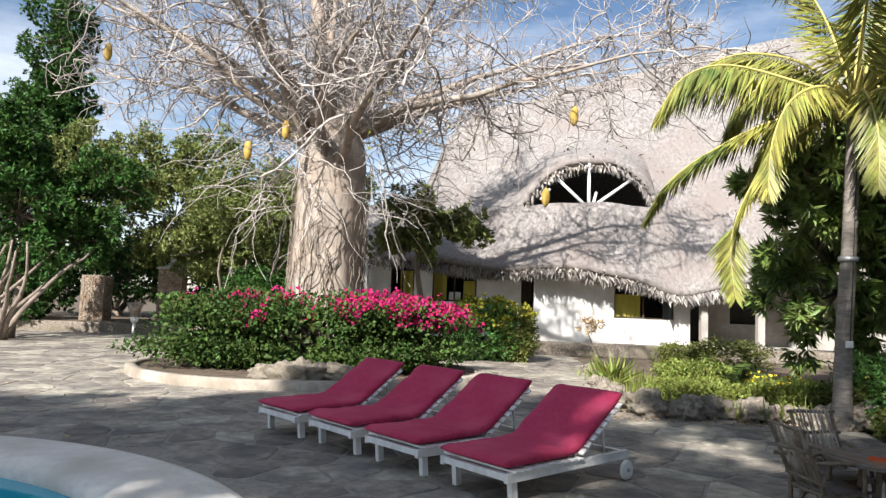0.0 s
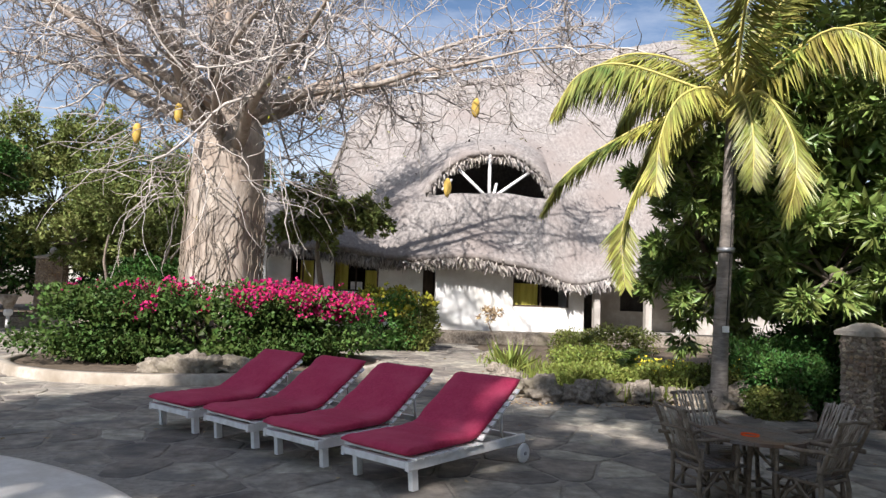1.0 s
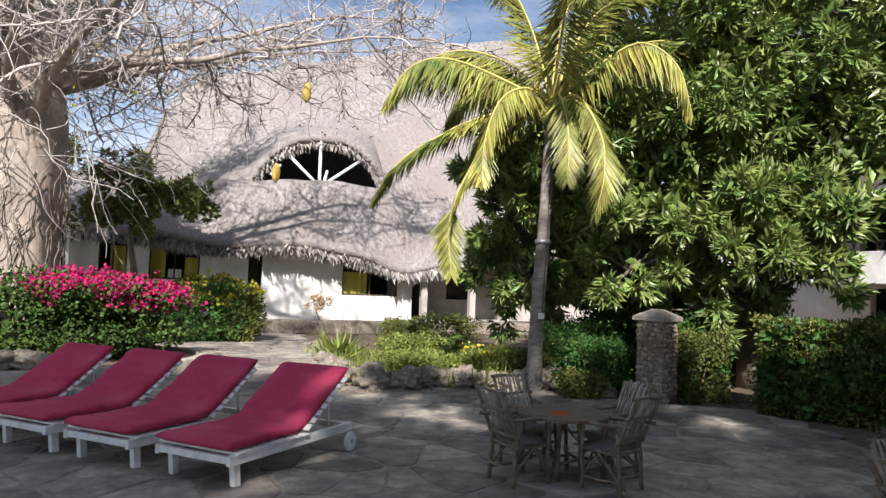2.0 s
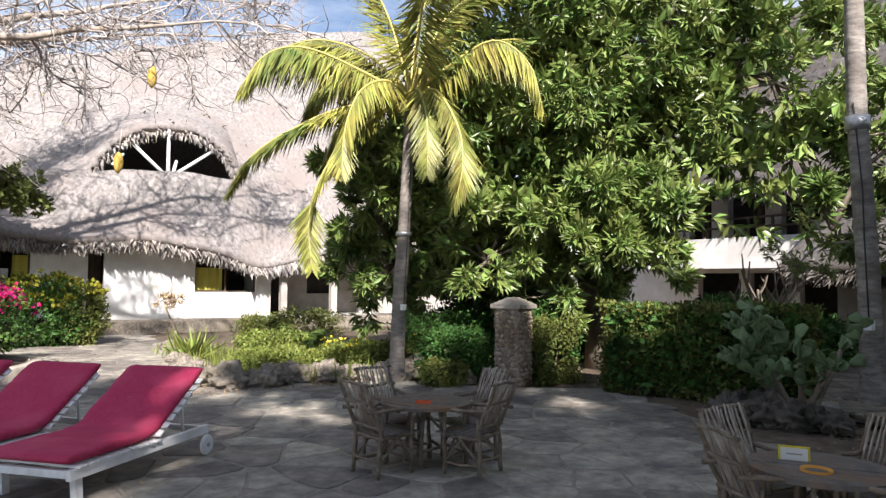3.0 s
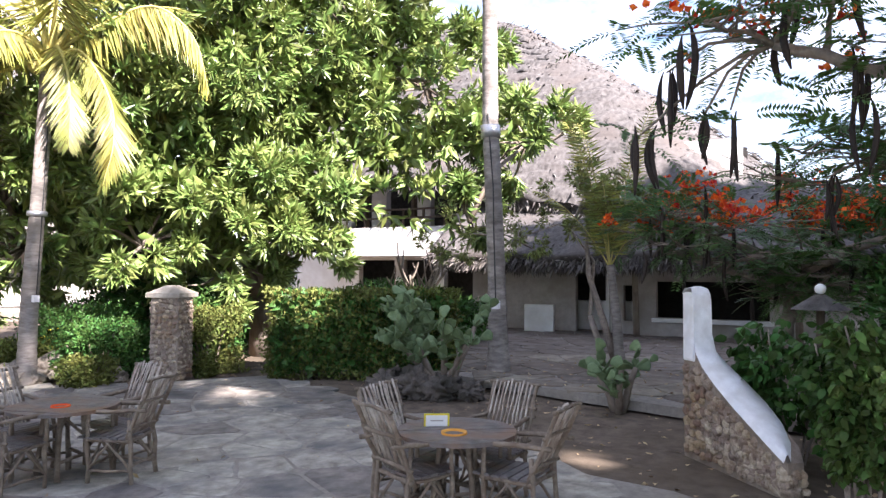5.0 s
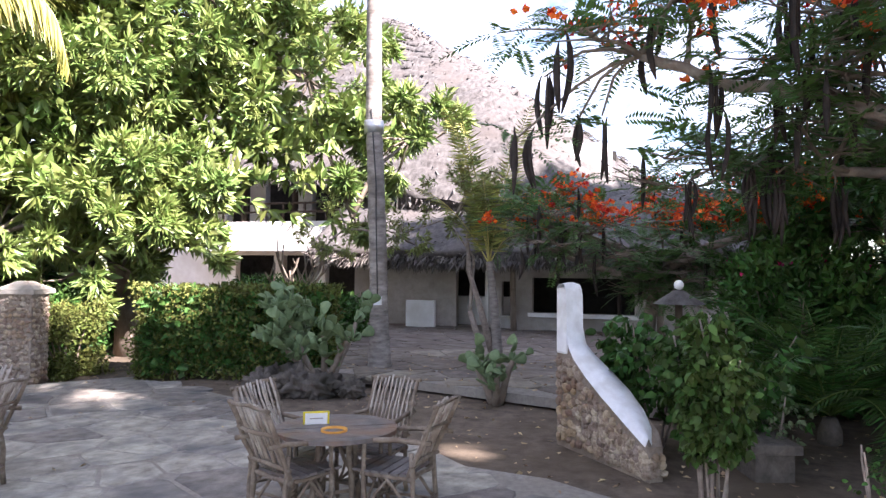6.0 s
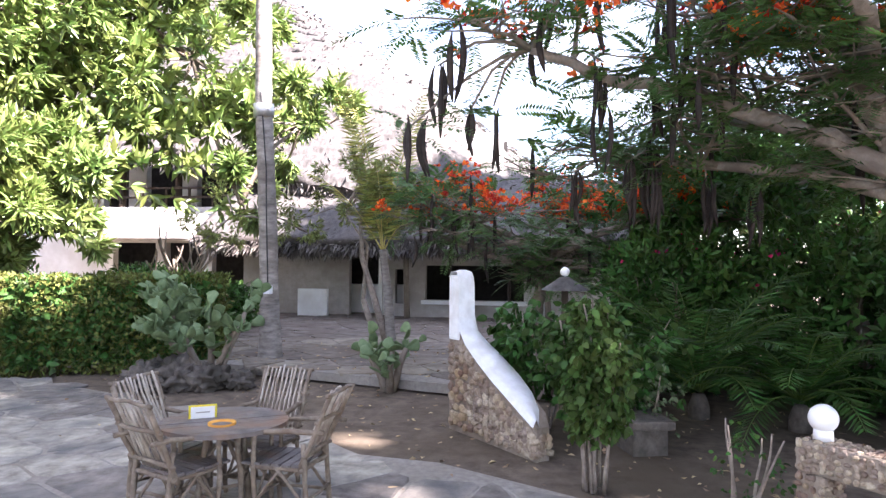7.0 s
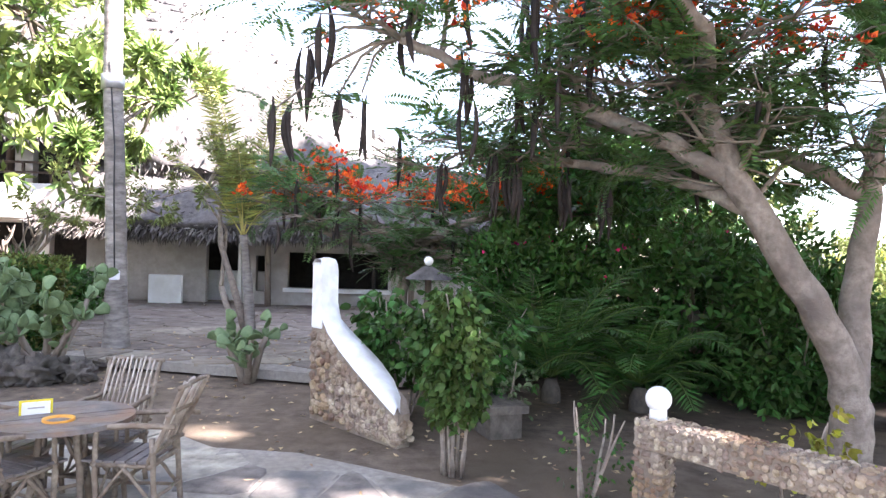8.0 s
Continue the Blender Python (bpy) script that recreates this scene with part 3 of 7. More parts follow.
for k in range(nh):
    u = HU + HW * rgh.uniform(-1.05, 1.05)
    v = HV + brow(u) + rgh.uniform(0.0, 0.02)
    e, r = lerp_curve(EAVE, u), lerp_curve(RIDGE, u)
    p = e.lerp(r, v)
    p.z -= 0.25 * math.sin(math.pi * v)
    P.append(roof_shape(u, v, p) + Vector((0, -0.03, 0.05)))
    A.append((rgh.normal() * 0.25, -0.25 + rgh.normal() * 0.15, -1.0))
    S.append((1, 0, 0.2))
tagged(blades("opening_fringe", np.array(P), np.array(A), np.array(S), rgh.uniform(0.2, 0.5, nh), rgh.uniform(0.03, 0.08, nh), THATCHB, house, fold=0.05), "ragged thatch edge over the opening", kind="stuff")
# lower thatch over the wing
thatch_roof(house, [(0, -4.6, 27.6, 3.35), (0.15, -3.4, 25.9, 3.3), (0.5, -1.0, 25.5, 3.2), (0.85, 1.3, 25.6, 2.95), (1, 2.3, 26.2, 3.1)],
            [(0, -3.4, 30.5, 5.6), (0.15, -2.6, 30.2, 5.7), (0.5, -0.8, 30, 5.9), (0.85, 1.3, 29.5, 5.7), (1, 2.2, 29.2, 5.5)], 60, 24, 13, None, None, 5000, -0.35, 700)
# struts that fan out in the eyebrow opening
HX, HYY, HZ = 5.72, 27.05, 5.70
fan = [((HX, HYY, HZ), (HX + 0.05, HYY + 0.3, HZ + 1.9)), ((HX - 0.05, HYY, HZ), (HX - 1.25, HYY + 0.3, HZ + 1.2)), ((HX + 0.1, HYY, HZ), (HX + 1.7, HYY + 0.3, HZ + 1.2)),
       ((HX + 0.15, HYY + 0.02, HZ), (HX + 0.4, HYY + 0.5, HZ + 0.7)), ((HX - 1.9, HYY, HZ + 0.25), (HX - 1.5, HYY + 0.4, HZ + 0.75))]
for a, b in fan:
    tubes("strut", [((a, b), (0.075, 0.06))], WHITEPAINT, house, 8, "white-painted pole")
tubes("ridge_roll", [([lerp_curve(RIDGE, i / 24) + Vector((0, 0, 0.02)) for i in range(25)], [0.16] * 25)], THATCH, house, 8)

# second house: white upper storey with a balcony under a huge thatch slope
lodge = thing("balcony_house", label="two-storey white house with a railed balcony under a tall thatch roof", category="house")
def yz_wall(name, y0, y1, z0, z1, x, thick, openings, material, parent):
    w = wall_with_openings(name, y0, y1, z0, z1, 0.0, thick, openings, material, parent)
    w.matrix_basis = Matrix.Translation((x, 0, 0)) @ Matrix(((0, 1, 0, 0), (1, 0, 0, 0), (0, 0, 1, 0), (0, 0, 0, 1)))
    return w
# wide ground-floor openings added to stand for the shade below the balcony
yz_wall("front_wall", 2.0, 22.0, 0.0, 6.0, 22.6, 0.3, [(11.6, 12.9, 3.5, 5.4), (13.6, 14.9, 3.5, 5.4), (15.6, 16.6, 3.5, 5.4), (10.9, 12.3, 0.0, 2.3), (12.7, 14.1, 0.0, 2.3), (14.5, 16.2, 0.0, 2.3)], WHITE, lodge)
boxpart("inner_wall", (24.4, 2.0, 0), (24.5, 22, 6), ROOMSHADE, lodge)
boxpart("balcony_slab", (21.2, 10.6, 2.42), (22.6, 17.4, 3.48), WHITE, lodge, 0.02, label="white balcony parapet")
boxpart("end_wall", (22.9, 2.0, 0), (33, 2.3, 5), WHITE, lodge)
for y in np.arange(10.7, 17.4, 0.85):
    boxpart("baluster", (21.24, y, 3.48), (21.31, y + 0.07, 4.12), DARKWOOD, lodge)
for z in (3.78, 4.09):
    boxpart("balcony_rail", (21.22, 10.65, z), (21.30, 17.35, z + 0.07), DARKWOOD, lodge, 0.01)
for y in (10.8, 12.9, 15.0, 17.1):
    tubes("balcony_post", [(((21.4, y, 3.4), (21.4, y, 6.2)), (0.12, 0.11))], DARKWOOD, lodge, 8)
def courses(u, v, p):
    """Overlapping courses of palm leaf, each thicker at its lower edge."""
    f = (v * 20 + 0.3 * math.sin(u * 37)) % 1.0
    return p + Vector((-0.07, 0, 0.14)) * (1 - f) * (0.7 + 0.5 * noise.noise(Vector((u * 30, v * 20, 1))))


thatch_roof(lodge, [(0, 20.6, 24, 5.0), (0.46, 20.6, 11.4, 4.9), (0.6, 20.6, 8.0, 4.0), (0.8, 20.9, 2.6, 3.6), (1, 23.6, 0.2, 3.6)],
            [(0, 27.4, 24, 13.2), (0.45, 27.4, 13.4, 12.9), (0.6, 27.45, 12.1, 12.65), (0.8, 27.5, 11.9, 12.55), (1, 27.6, 11.8, 12.5)], 70, 120, 21, courses, None, 24000, -0.5, 900, bl=0.45, dimmed=True)
thatch_roof(lodge, [(0, 23.6, 0.2, 3.6), (0.5, 29, -0.6, 4.2), (1, 35, 0.2, 5)], [(0, 27.6, 11.8, 12.5), (0.5, 27.7, 11.8, 12.5), (1, 27.9, 11.9, 12.5)], 30, 24, 22, None, None, 3000, -0.4, 200, bl=0.5, dimmed=True)

# bar: low thatch over a grey wall; the grey holds part of its shade
bar = thing("thatched_bar", label="low bar building with shaded grey walls and a shaggy thatch eave", category="building")
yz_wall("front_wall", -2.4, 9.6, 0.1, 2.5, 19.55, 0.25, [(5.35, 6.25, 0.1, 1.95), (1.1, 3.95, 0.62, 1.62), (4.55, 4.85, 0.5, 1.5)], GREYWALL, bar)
# bar interior closed in and painted near-black so its openings read dark
boxpart("inner_wall", (22.2, -2.4, 0.1), (22.3, 9.35, 2.9), ROOMSHADE, bar)
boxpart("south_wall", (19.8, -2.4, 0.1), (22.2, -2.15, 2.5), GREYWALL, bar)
boxpart("inner_ceiling", (19.8, -2.15, 2.5), (22.2, 9.35, 2.58), ROOMSHADE, bar)
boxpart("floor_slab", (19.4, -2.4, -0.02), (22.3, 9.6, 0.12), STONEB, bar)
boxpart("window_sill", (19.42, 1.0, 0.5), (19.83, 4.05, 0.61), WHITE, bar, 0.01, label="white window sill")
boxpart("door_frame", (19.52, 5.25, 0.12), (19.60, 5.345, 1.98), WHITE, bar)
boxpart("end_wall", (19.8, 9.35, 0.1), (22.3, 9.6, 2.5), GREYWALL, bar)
# added white panel in place of sunlight that falls on the wall
boxpart("sun_patch_panel", (18.9, 6.7, 0.1), (19.05, 7.6, 0.92), WHITE, bar, 0.02, label="white panel that stands for a sunlit patch on the bar wall")
boxpart("counter", (20.6, 4.6, 0.12), (21.0, 6.6, 1.0), WHITE, bar, 0.02, label="white bar counter")
for y in (8.6, 4.3, 0.4, -2.2):
    tubes("eave_post", [(((18.75, y, 0.1), (18.72, y + 0.05, 2.35)), (0.09, 0.075))], BARK, bar, 8)
thatch_roof(bar, [(0, 18.5, 10.6, 2.30), (0.3, 18.3, 7.0, 2.12), (0.5, 18.2, 4.0, 2.16), (0.7, 18.2, 0.5, 2.1), (1, 18.5, -3.2, 2.2)],
            [(0, 22.0, 10.4, 4.1), (0.3, 22.0, 7.0, 4.1), (0.5, 22.0, 4.0, 4.05), (0.7, 22, 0.5, 4.0), (1, 22, -3.0, 4.0)], 80, 20, 31, None, None, 14000, -0.12, 1900, bl=0.5, dimmed=True)

# ---------------------------------------------------------------- loungers
def make_lounger(m):
    t = thing("sun_lounger", m, "white wooden sun lounger with a raised back and raspberry-red cushion", "sun lounger", "loungers by the pool")
    L, W = 1.92, 0.92
    for y in (0.0, W - 0.05):
        boxpart("side_rail", (0, y, 0.21), (L, y + 0.05, 0.30), WHITEPAINT, t, 0.008)
    boxpart("end_rail", (0.0, 0.05, 0.23), (0.05, W - 0.05, 0.295), WHITEPAINT, t, 0.006)
    boxpart("end_rail", (L - 0.05, 0.05, 0.22), (L, W - 0.05, 0.285), WHITEPAINT, t, 0.006)
    for y in (0.052, W - 0.112):
        bm = bmesh.new()
        vs = box(bm, (0.10, y, 0.0), (0.18, y + 0.06, 0.29), 0.006)
        for v in vs:
            if v.co.z < 0.1:
                v.co.x += 0.03
        part("leg", bm, WHITEPAINT, t)
    for i in range(10):
        x = 0.07 + i * 0.105
        boxpart("slat", (x, -0.03, 0.302), (x + 0.075, W + 0.03, 0.322), WHITEPAINT, t, 0.004)
    hinge, ang, bl = 1.06, 34.0, 0.90
    back = Matrix.Translation((hinge, 0, 0.315)) @ Matrix.Rotation(radians(-ang), 4, 'Y')
    rest = boxpart("backrest", (0, 0.06, -0.03), (bl, 0.10, 0.012), WHITEPAINT, t, 0.005, back)
    boxpart("back_rail", (0, W - 0.10, -0.03), (bl, W - 0.06, 0.012), WHITEPAINT, rest, 0.005, back)
    for i in range(8):
        x = 0.03 + i * 0.105
        boxpart("slat", (x, -0.03, 0.014), (x + 0.075, W + 0.03, 0.034), WHITEPAINT, rest, 0.004, back)
    for y in (0.11, W - 0.145):
        top = back @ Vector((0.60, y, -0.03))
        tubes("prop", [((top, (top.x + 0.05, y, 0.25)), (0.017, 0.017))], WHITEPAINT, rest, 6)
    for y in (-0.05, W + 0.01):
        bm = bmesh.new()
        mm = Matrix.Translation((L - 0.08, y + 0.02, 0.105)) @ Matrix.Rotation(radians(90), 4, 'X')
        bmesh.ops.create_cone(bm, cap_ends=True, segments=24, radius1=0.105, radius2=0.105, depth=0.04, matrix=mm)
        bmesh.ops.bevel(bm, geom=[e for e in bm.edges if len(e.link_faces) == 2 and max(len(f.verts) for f in e.link_faces) > 4], offset=0.01, segments=2, affect='EDGES')
        wheel = part("wheel", bm, WHITEPAINT, t)
        bm = bmesh.new()
        bmesh.ops.create_cone(bm, cap_ends=True, segments=12, radius1=0.03, radius2=0.02, depth=0.065, matrix=mm)
        part("hub", bm, METAL, wheel)
    # cushion: one long mattress that bends up over the backrest
    bm = bmesh.new()
    th, n, half = 0.095, 46, W / 2 - 0.015
    total = hinge + 0.03 + bl + 0.02
    secs = []
    for i in range(n + 1):
        s = -0.02 + total * i / n
        k = min(1.0, max(0.0, (s - hinge + 0.2) / 0.4))
        k = k * k * (3 - 2 * k)
        a = radians(ang) * k
        if i == 0:
            x, z = -0.02, 0.325
        else:
            x, z = x + math.cos(a) * total / n, z + math.sin(a) * total / n
        endk = min(1.0, min(i, n - i) / 2.0)
        pinch = 0.35 + 0.65 * math.sin(endk * math.pi / 2)
        sec = []
        for q in range(20):
            b = 2 * math.pi * q / 20
            cy, cz = math.cos(b), math.sin(b)
            yy = math.copysign(abs(cy) ** 0.28, cy) * half
            zz = math.copysign(abs(cz) ** 0.55, cz) * th / 2 * pinch
            wr = 0.016 * noise.noise(Vector((s * 5, yy * 4, m.translation.x * 3))) + 0.012 * noise.noise(Vector((s * 14 + yy * 6, yy * 9, m.translation.y)))
            if cz > 0:
                zz += wr
            zz += th / 2
            sec.append(bm.verts.new((x - math.sin(a) * zz, yy + W / 2, z + math.cos(a) * zz + 0.005)))
        secs.append(sec)
    for p, q in zip(secs, secs[1:]):
        for j in range(20):
            bm.faces.new((p[j], p[(j + 1) % 20], q[(j + 1) % 20], q[j]))
    bm.faces.new(secs[0])
    bm.faces.new(list(reversed(secs[-1])))
    bmesh.ops.recalc_face_normals(bm, faces=bm.faces)
    part("cushion", bm, CUSHION, t, "faded raspberry-red padded cushion", smooth=True)
    return t


for x, y, turn in ((0.66, 6.31, 41.5), (-0.18, 7.18, 42.5), (-0.98, 8.02, 42.0), (-1.80, 8.84, 43.5)):
    make_lounger(pose(x, y, 0, 0, 0, turn))


# ---------------------------------------------------------------- stick chairs and tables
def sticks(name, lines, parent, rng, material=STICK, seg=6):
    out = []
    for a, b, r in lines:
        a, b = Vector(a), Vector(b)
        n = 4
        pts = [a.lerp(b, i / n) + (Vector((rng.uniform(-1, 1), rng.uniform(-1, 1), rng.uniform(-1, 1))) * (b - a).length * 0.018 if 0 < i < n else Vector()) for i in range(n + 1)]
        out.append(tubes(name, [(pts, [1.02 * r * rng.uniform(0.85, 1.12) for _ in pts])], material, parent, seg))
    return out


def make_chair(m, seed, pale):
    rng = random.Random(seed)
    t = thing("garden_chair", m, "rustic armchair of grey-brown sticks with a slatted reclining back", "chair", "stick chairs round the tables")
    h, d = 0.22, 0.20
    for y in (-h, h):
        sticks("leg", [((d, y, 0), (d, y * 1.02, 0.66), 0.021)], t, rng)
        sticks("leg", [((-d - 0.04, y, 0), (-d, y, 0.60), 0.022)], t, rng)
        sticks("armrest", [((d + 0.06, y * 1.03, 0.665), (-d - 0.17, y * 1.03, 0.69), 0.021)], t, rng)
        sticks("brace", [((d, y, 0.13), (-0.02, y, 0.40), 0.014), ((-d - 0.02, y, 0.13), (0.02, y, 0.40), 0.014)], t, rng)
        sticks("stretcher", [((d, y, 0.12), (-d - 0.03, y, 0.12), 0.014), ((d, y, 0.40), (-d, y, 0.40), 0.018)], t, rng)
        sticks("back_post", [((-d + 0.05, y, 0.36), (-d - 0.22, y * 1.06, 0.98), 0.02)], t, rng)
    sticks("stretcher", [((d, -h, 0.15), (d, h, 0.15), 0.014), ((-d - 0.03, -h, 0.17), (-d - 0.03, h, 0.17), 0.014), ((d, -h - 0.04, 0.405), (d, h + 0.04, 0.405), 0.02), ((-d, -h - 0.03, 0.4), (-d, h + 0.03, 0.4), 0.02)], t, rng)
    sticks("brace", [((d, -h, 0.14), (d, 0.06, 0.39), 0.013), ((d, h, 0.14), (d, -0.06, 0.39), 0.013)], t, rng)
    for z, x in ((0.50, -d - 0.02), (0.76, -d - 0.125), (0.965, -d - 0.21)):
        sticks("back_rail", [((x, -h - 0.05, z), (x, h + 0.05, z + 0.01), 0.017)], t, rng)
    for i in range(10):
        y = -h + 0.04 + i * (2 * h - 0.08) / 9
        sl = sticks("back_slat", [((-d + 0.045, y, 0.43), (-d - 0.20, y * 1.04, 0.985 + rng.uniform(-0.02, 0.03)), 0.0105)], t, rng, SLATW, 5)
    for i in range(6):
        x = -d + 0.02 + i * 0.082
        boxpart("seat_slat", (x, -h - 0.02, 0.415), (x + 0.07, h + 0.02, 0.435), TABLEW, t, 0.004, Matrix.Rotation(radians(rng.uniform(-1, 1)), 4, 'X'))
    return t


def make_table(x, y, seed, label):
    rng = random.Random(seed)
    t = thing("garden_table", pose(x, y, 0, 0, 0, seed * 17), label, "table", "round tables on the terrace")
    R = 0.46
    n = 8
    for i in range(n):
        a, b = -R + 2 * R * i / n + 0.003, -R + 2 * R * (i + 1) / n - 0.003
        bm = bmesh.new()
        prof = []
        for k in range(7):
            xx = a + (b - a) * k / 6
            prof.append((xx, math.sqrt(max(0.0, R * R - xx * xx))))
        lo = [bm.verts.new((px, -py, 0.605)) for px, py in prof] + [bm.verts.new((px, py, 0.605)) for px, py in reversed(prof)]
        bmesh.ops.remove_doubles(bm, verts=bm.verts, dist=0.0005)
        f = bm.faces.new([v for v in lo if v.is_valid])
        r = bmesh.ops.extrude_face_region(bm, geom=[f])
        bmesh.ops.translate(bm, verts=[v for v in r["geom"] if isinstance(v, bmesh.types.BMVert)], vec=(0, 0, 0.03 + rng.uniform(-0.002, 0.002)))
        bmesh.ops.recalc_face_normals(bm, faces=bm.faces)
        part("plank", bm, TABLEW, t)
    for k in range(4):
        c, s = math.cos(k * math.pi / 2 + 0.5), math.sin(k * math.pi / 2 + 0.5)
        sticks("leg", [((c * 0.22, s * 0.22, 0), (c * 0.15, s * 0.15, 0.605), 0.025)], t, rng)
        c2, s2 = math.cos(k * math.pi / 2 + 0.5 + math.pi / 2), math.sin(k * math.pi / 2 + 0.5 + math.pi / 2)
        sticks("stretcher", [((c * 0.2, s * 0.2, 0.16), (c2 * 0.2, s2 * 0.2, 0.2), 0.015)], t, rng)
        sticks("brace", [((c * 0.18, s * 0.18, 0.35), (-c * 0.1, -s * 0.1, 0.60), 0.014)], t, rng)
    return t


SETS = [(3.83, 5.97, 1, "round dark plank table on stick legs with a small dish", ((183, 0.50), (103, 0.50), (-5, 0.50), (-64, 0.53))),
        (4.74, 2.46, 2, "round dark plank table on stick legs with a menu stand", ((152, 0.38), (86, 0.44), (-12, 0.45), (-90, 0.52)))]
for x, y, sd, lab, seats in SETS:
    make_table(x, y, sd, lab)
    for k, (a, rr) in enumerate(seats):
        ca, sa_ = math.cos(radians(a)), math.sin(radians(a))
        make_chair(pose(x + ca * rr, y + sa_ * rr, 0, 0, 0, a + 180 + (5, -6, 4, -3)[k]) @ Matrix.Scale(0.92, 4), sd * 10 + k, k == 1)


def dish(x, y, z, r, material, label):
    t = thing("ashtray", pose(x, y, z), label, "ashtray")
    bm = bmesh.new()
    prof = [(0.0, 0.004), (r * 0.7, 0.004), (r * 0.8, 0.035), (r, 0.04), (r, 0.01), (r * 0.8, 0.0), (0.0, 0.0)]
    seg = 20
    rowsv = [[bm.verts.new((p * math.cos(2 * math.pi * k / seg), p * math.sin(2 * math.pi * k / seg), q)) for k in range(seg)] for p, q in prof]
    for a, b in zip(rowsv, rowsv[1:]):
        for k in range(seg):
            bm.faces.new((a[k], a[(k + 1) % seg], b[(k + 1) % seg], b[k]))
    bmesh.ops.remove_doubles(bm, verts=bm.verts, dist=0.0004)
    part("bowl", bm, material, t, smooth=True)


dish(4.62, 2.42, 0.61, 0.10, ASH, "orange glazed dish on the round table")
dish(3.75, 5.9, 0.61, 0.08, RED, "small red dish on the round table")
menu = thing("menu_stand", pose(4.76, 2.65, 0.61, 0, 0, -58), "white menu card in a small yellow-edged table stand", "menu stand")
boxpart("base", (-0.10, -0.03, 0), (0.10, 0.03, 0.012), DARKWOOD, menu, 0.003)
lean = Matrix.Rotation(radians(10), 4, 'X')
boxpart("board", (-0.10, -0.004, 0.012), (0.10, 0.004, 0.13), YELLOWF, menu, 0.002, lean, "yellow edged card")
boxpart("card", (-0.085, -0.007, 0.025), (0.085, -0.0045, 0.118), PAPER, menu, 0.0, lean)
boxpart("print_bar", (-0.05, -0.009, 0.07), (0.05, -0.0072, 0.08), GREYWALL, menu, 0.0, lean)

# ---------------------------------------------------------------- trees
def baobab(x, y):
    rng, rg = random.Random(5), rnd(5)
    t = thing("baobab_tree", pose(x, y, 0), "leafless baobab with a thick pale trunk and tangled twigs", "tree")
    seg, rowsn = 40, 34
    V, F = [], []
    H = 8.2
    for i in range(rowsn + 1):
        z = H * i / rowsn
        r = 1.03 - 0.012 * z + 0.28 * math.exp(-z / 0.6)
        if z > 5.6:
            r *= 1 - 0.62 * ((z - 5.6) / 2.6) ** 1.2
        for k in range(seg):
            a = 2 * math.pi * k / seg
            d = Vector((math.cos(a), math.sin(a), 0))
            w = 1 + 0.09 * noise.noise(Vector((d.x * 1.6, d.y * 1.6, z * 0.16))) + 0.045 * noise.noise(Vector((d.x * 4, d.y * 4, z * 0.5))) + 0.02 * noise.noise(Vector((d.x * 9, d.y * 9, z * 2.2)))
            V.append(d * r * w + Vector((0.02 * z, 0, z)))
    for i in range(rowsn):
        for k in range(seg):
            a, b = i * seg + k, i * seg + (k + 1) % seg
            F.append((a, b, b + seg, a + seg))
    F.append(tuple(rowsn * seg + k for k in range(seg)))
    raw("trunk", V, F, BARKB, t, "pale grey fluted trunk", True)
    limbs, subs, twigs = [], [], []
    dirs = [(-160, 18, 8.5), (-128, 30, 7.5), (-100, 35, 6), (-62, 22, 8), (-35, 26, 8.5), (-10, 30, 8.5), (15, 22, 9.0), (48, 40, 7), (80, 50, 7), (112, 45, 7.5), (145, 28, 8.5), (178, 36, 8.0), (-140, 60, 6.5), (-80, 65, 6.5), (20, 68, 6.5), (120, 70, 6)]
    for az, el, ln in dirs:
        a, e = radians(az + rng.uniform(-8, 8)), radians(el)
        d = Vector((math.cos(a) * math.cos(e), math.sin(a) * math.cos(e), math.sin(e)))
        p = Vector((math.cos(a) * 0.55, math.sin(a) * 0.55, 5.2 + rng.uniform(0, 1.7)))
        pts = wander(rng, p, d, ln * 1.22, 10, 0.16, 0.0)
        r0 = rng.uniform(0.13, 0.20)
        rad = [0.018 + r0 * (1 - k / (len(pts) - 1)) ** 1.7 for k in range(len(pts))]
        limbs.append((pts, rad))
        for k in range(2, len(pts)):
            for _ in range(3):
                d2 = ((pts[k] - pts[k - 1]).normalized() * 0.5 + Vector((rng.gauss(0, 1), rng.gauss(0, 1), rng.gauss(0, 0.75)))).normalized()
                p2 = wander(rng, pts[k], d2, rng.uniform(1.8, 3.4) * (1.1 - 0.04 * k), 8, 0.40, rng.choice((-0.06, 0.03, 0.06)))
                subs.append((p2, taper(max(0.026, rad[k] * 0.36), 0.02, len(p2))))
                for j in range(1, len(p2), 1 if rng.random() < 0.5 else 2):
                    for _ in range(2):
                        d3 = ((p2[j] - p2[j - 1]).normalized() * 0.4 + Vector((rng.gauss(0, 1), rng.gauss(0, 1), rng.gauss(0, 0.8)))).normalized()
                        p3 = wander(rng, p2[j], d3, rng.uniform(0.6, 1.5), 5, 0.58, rng.choice((-0.10, 0.0, 0.10)))
                        twigs.append((p3, taper(0.016, 0.007, len(p3))))
                        if rng.random() < 0.5:
                            p4 = wander(rng, p3[3], Vector((rng.gauss(0, 1), rng.gauss(0, 1), rng.gauss(0, 1))), rng.uniform(0.3, 0.8), 3, 0.4)
                            twigs.append((p4, taper(0.012, 0.007, len(p4))))
    # thin whips hanging round the top of the trunk
    for _ in range(150):
        a, r = rng.uniform(0, 2 * math.pi), rng.uniform(1.0, 2.6)
        p = Vector((math.cos(a) * r, math.sin(a) * r, rng.uniform(4.2, 6.6)))
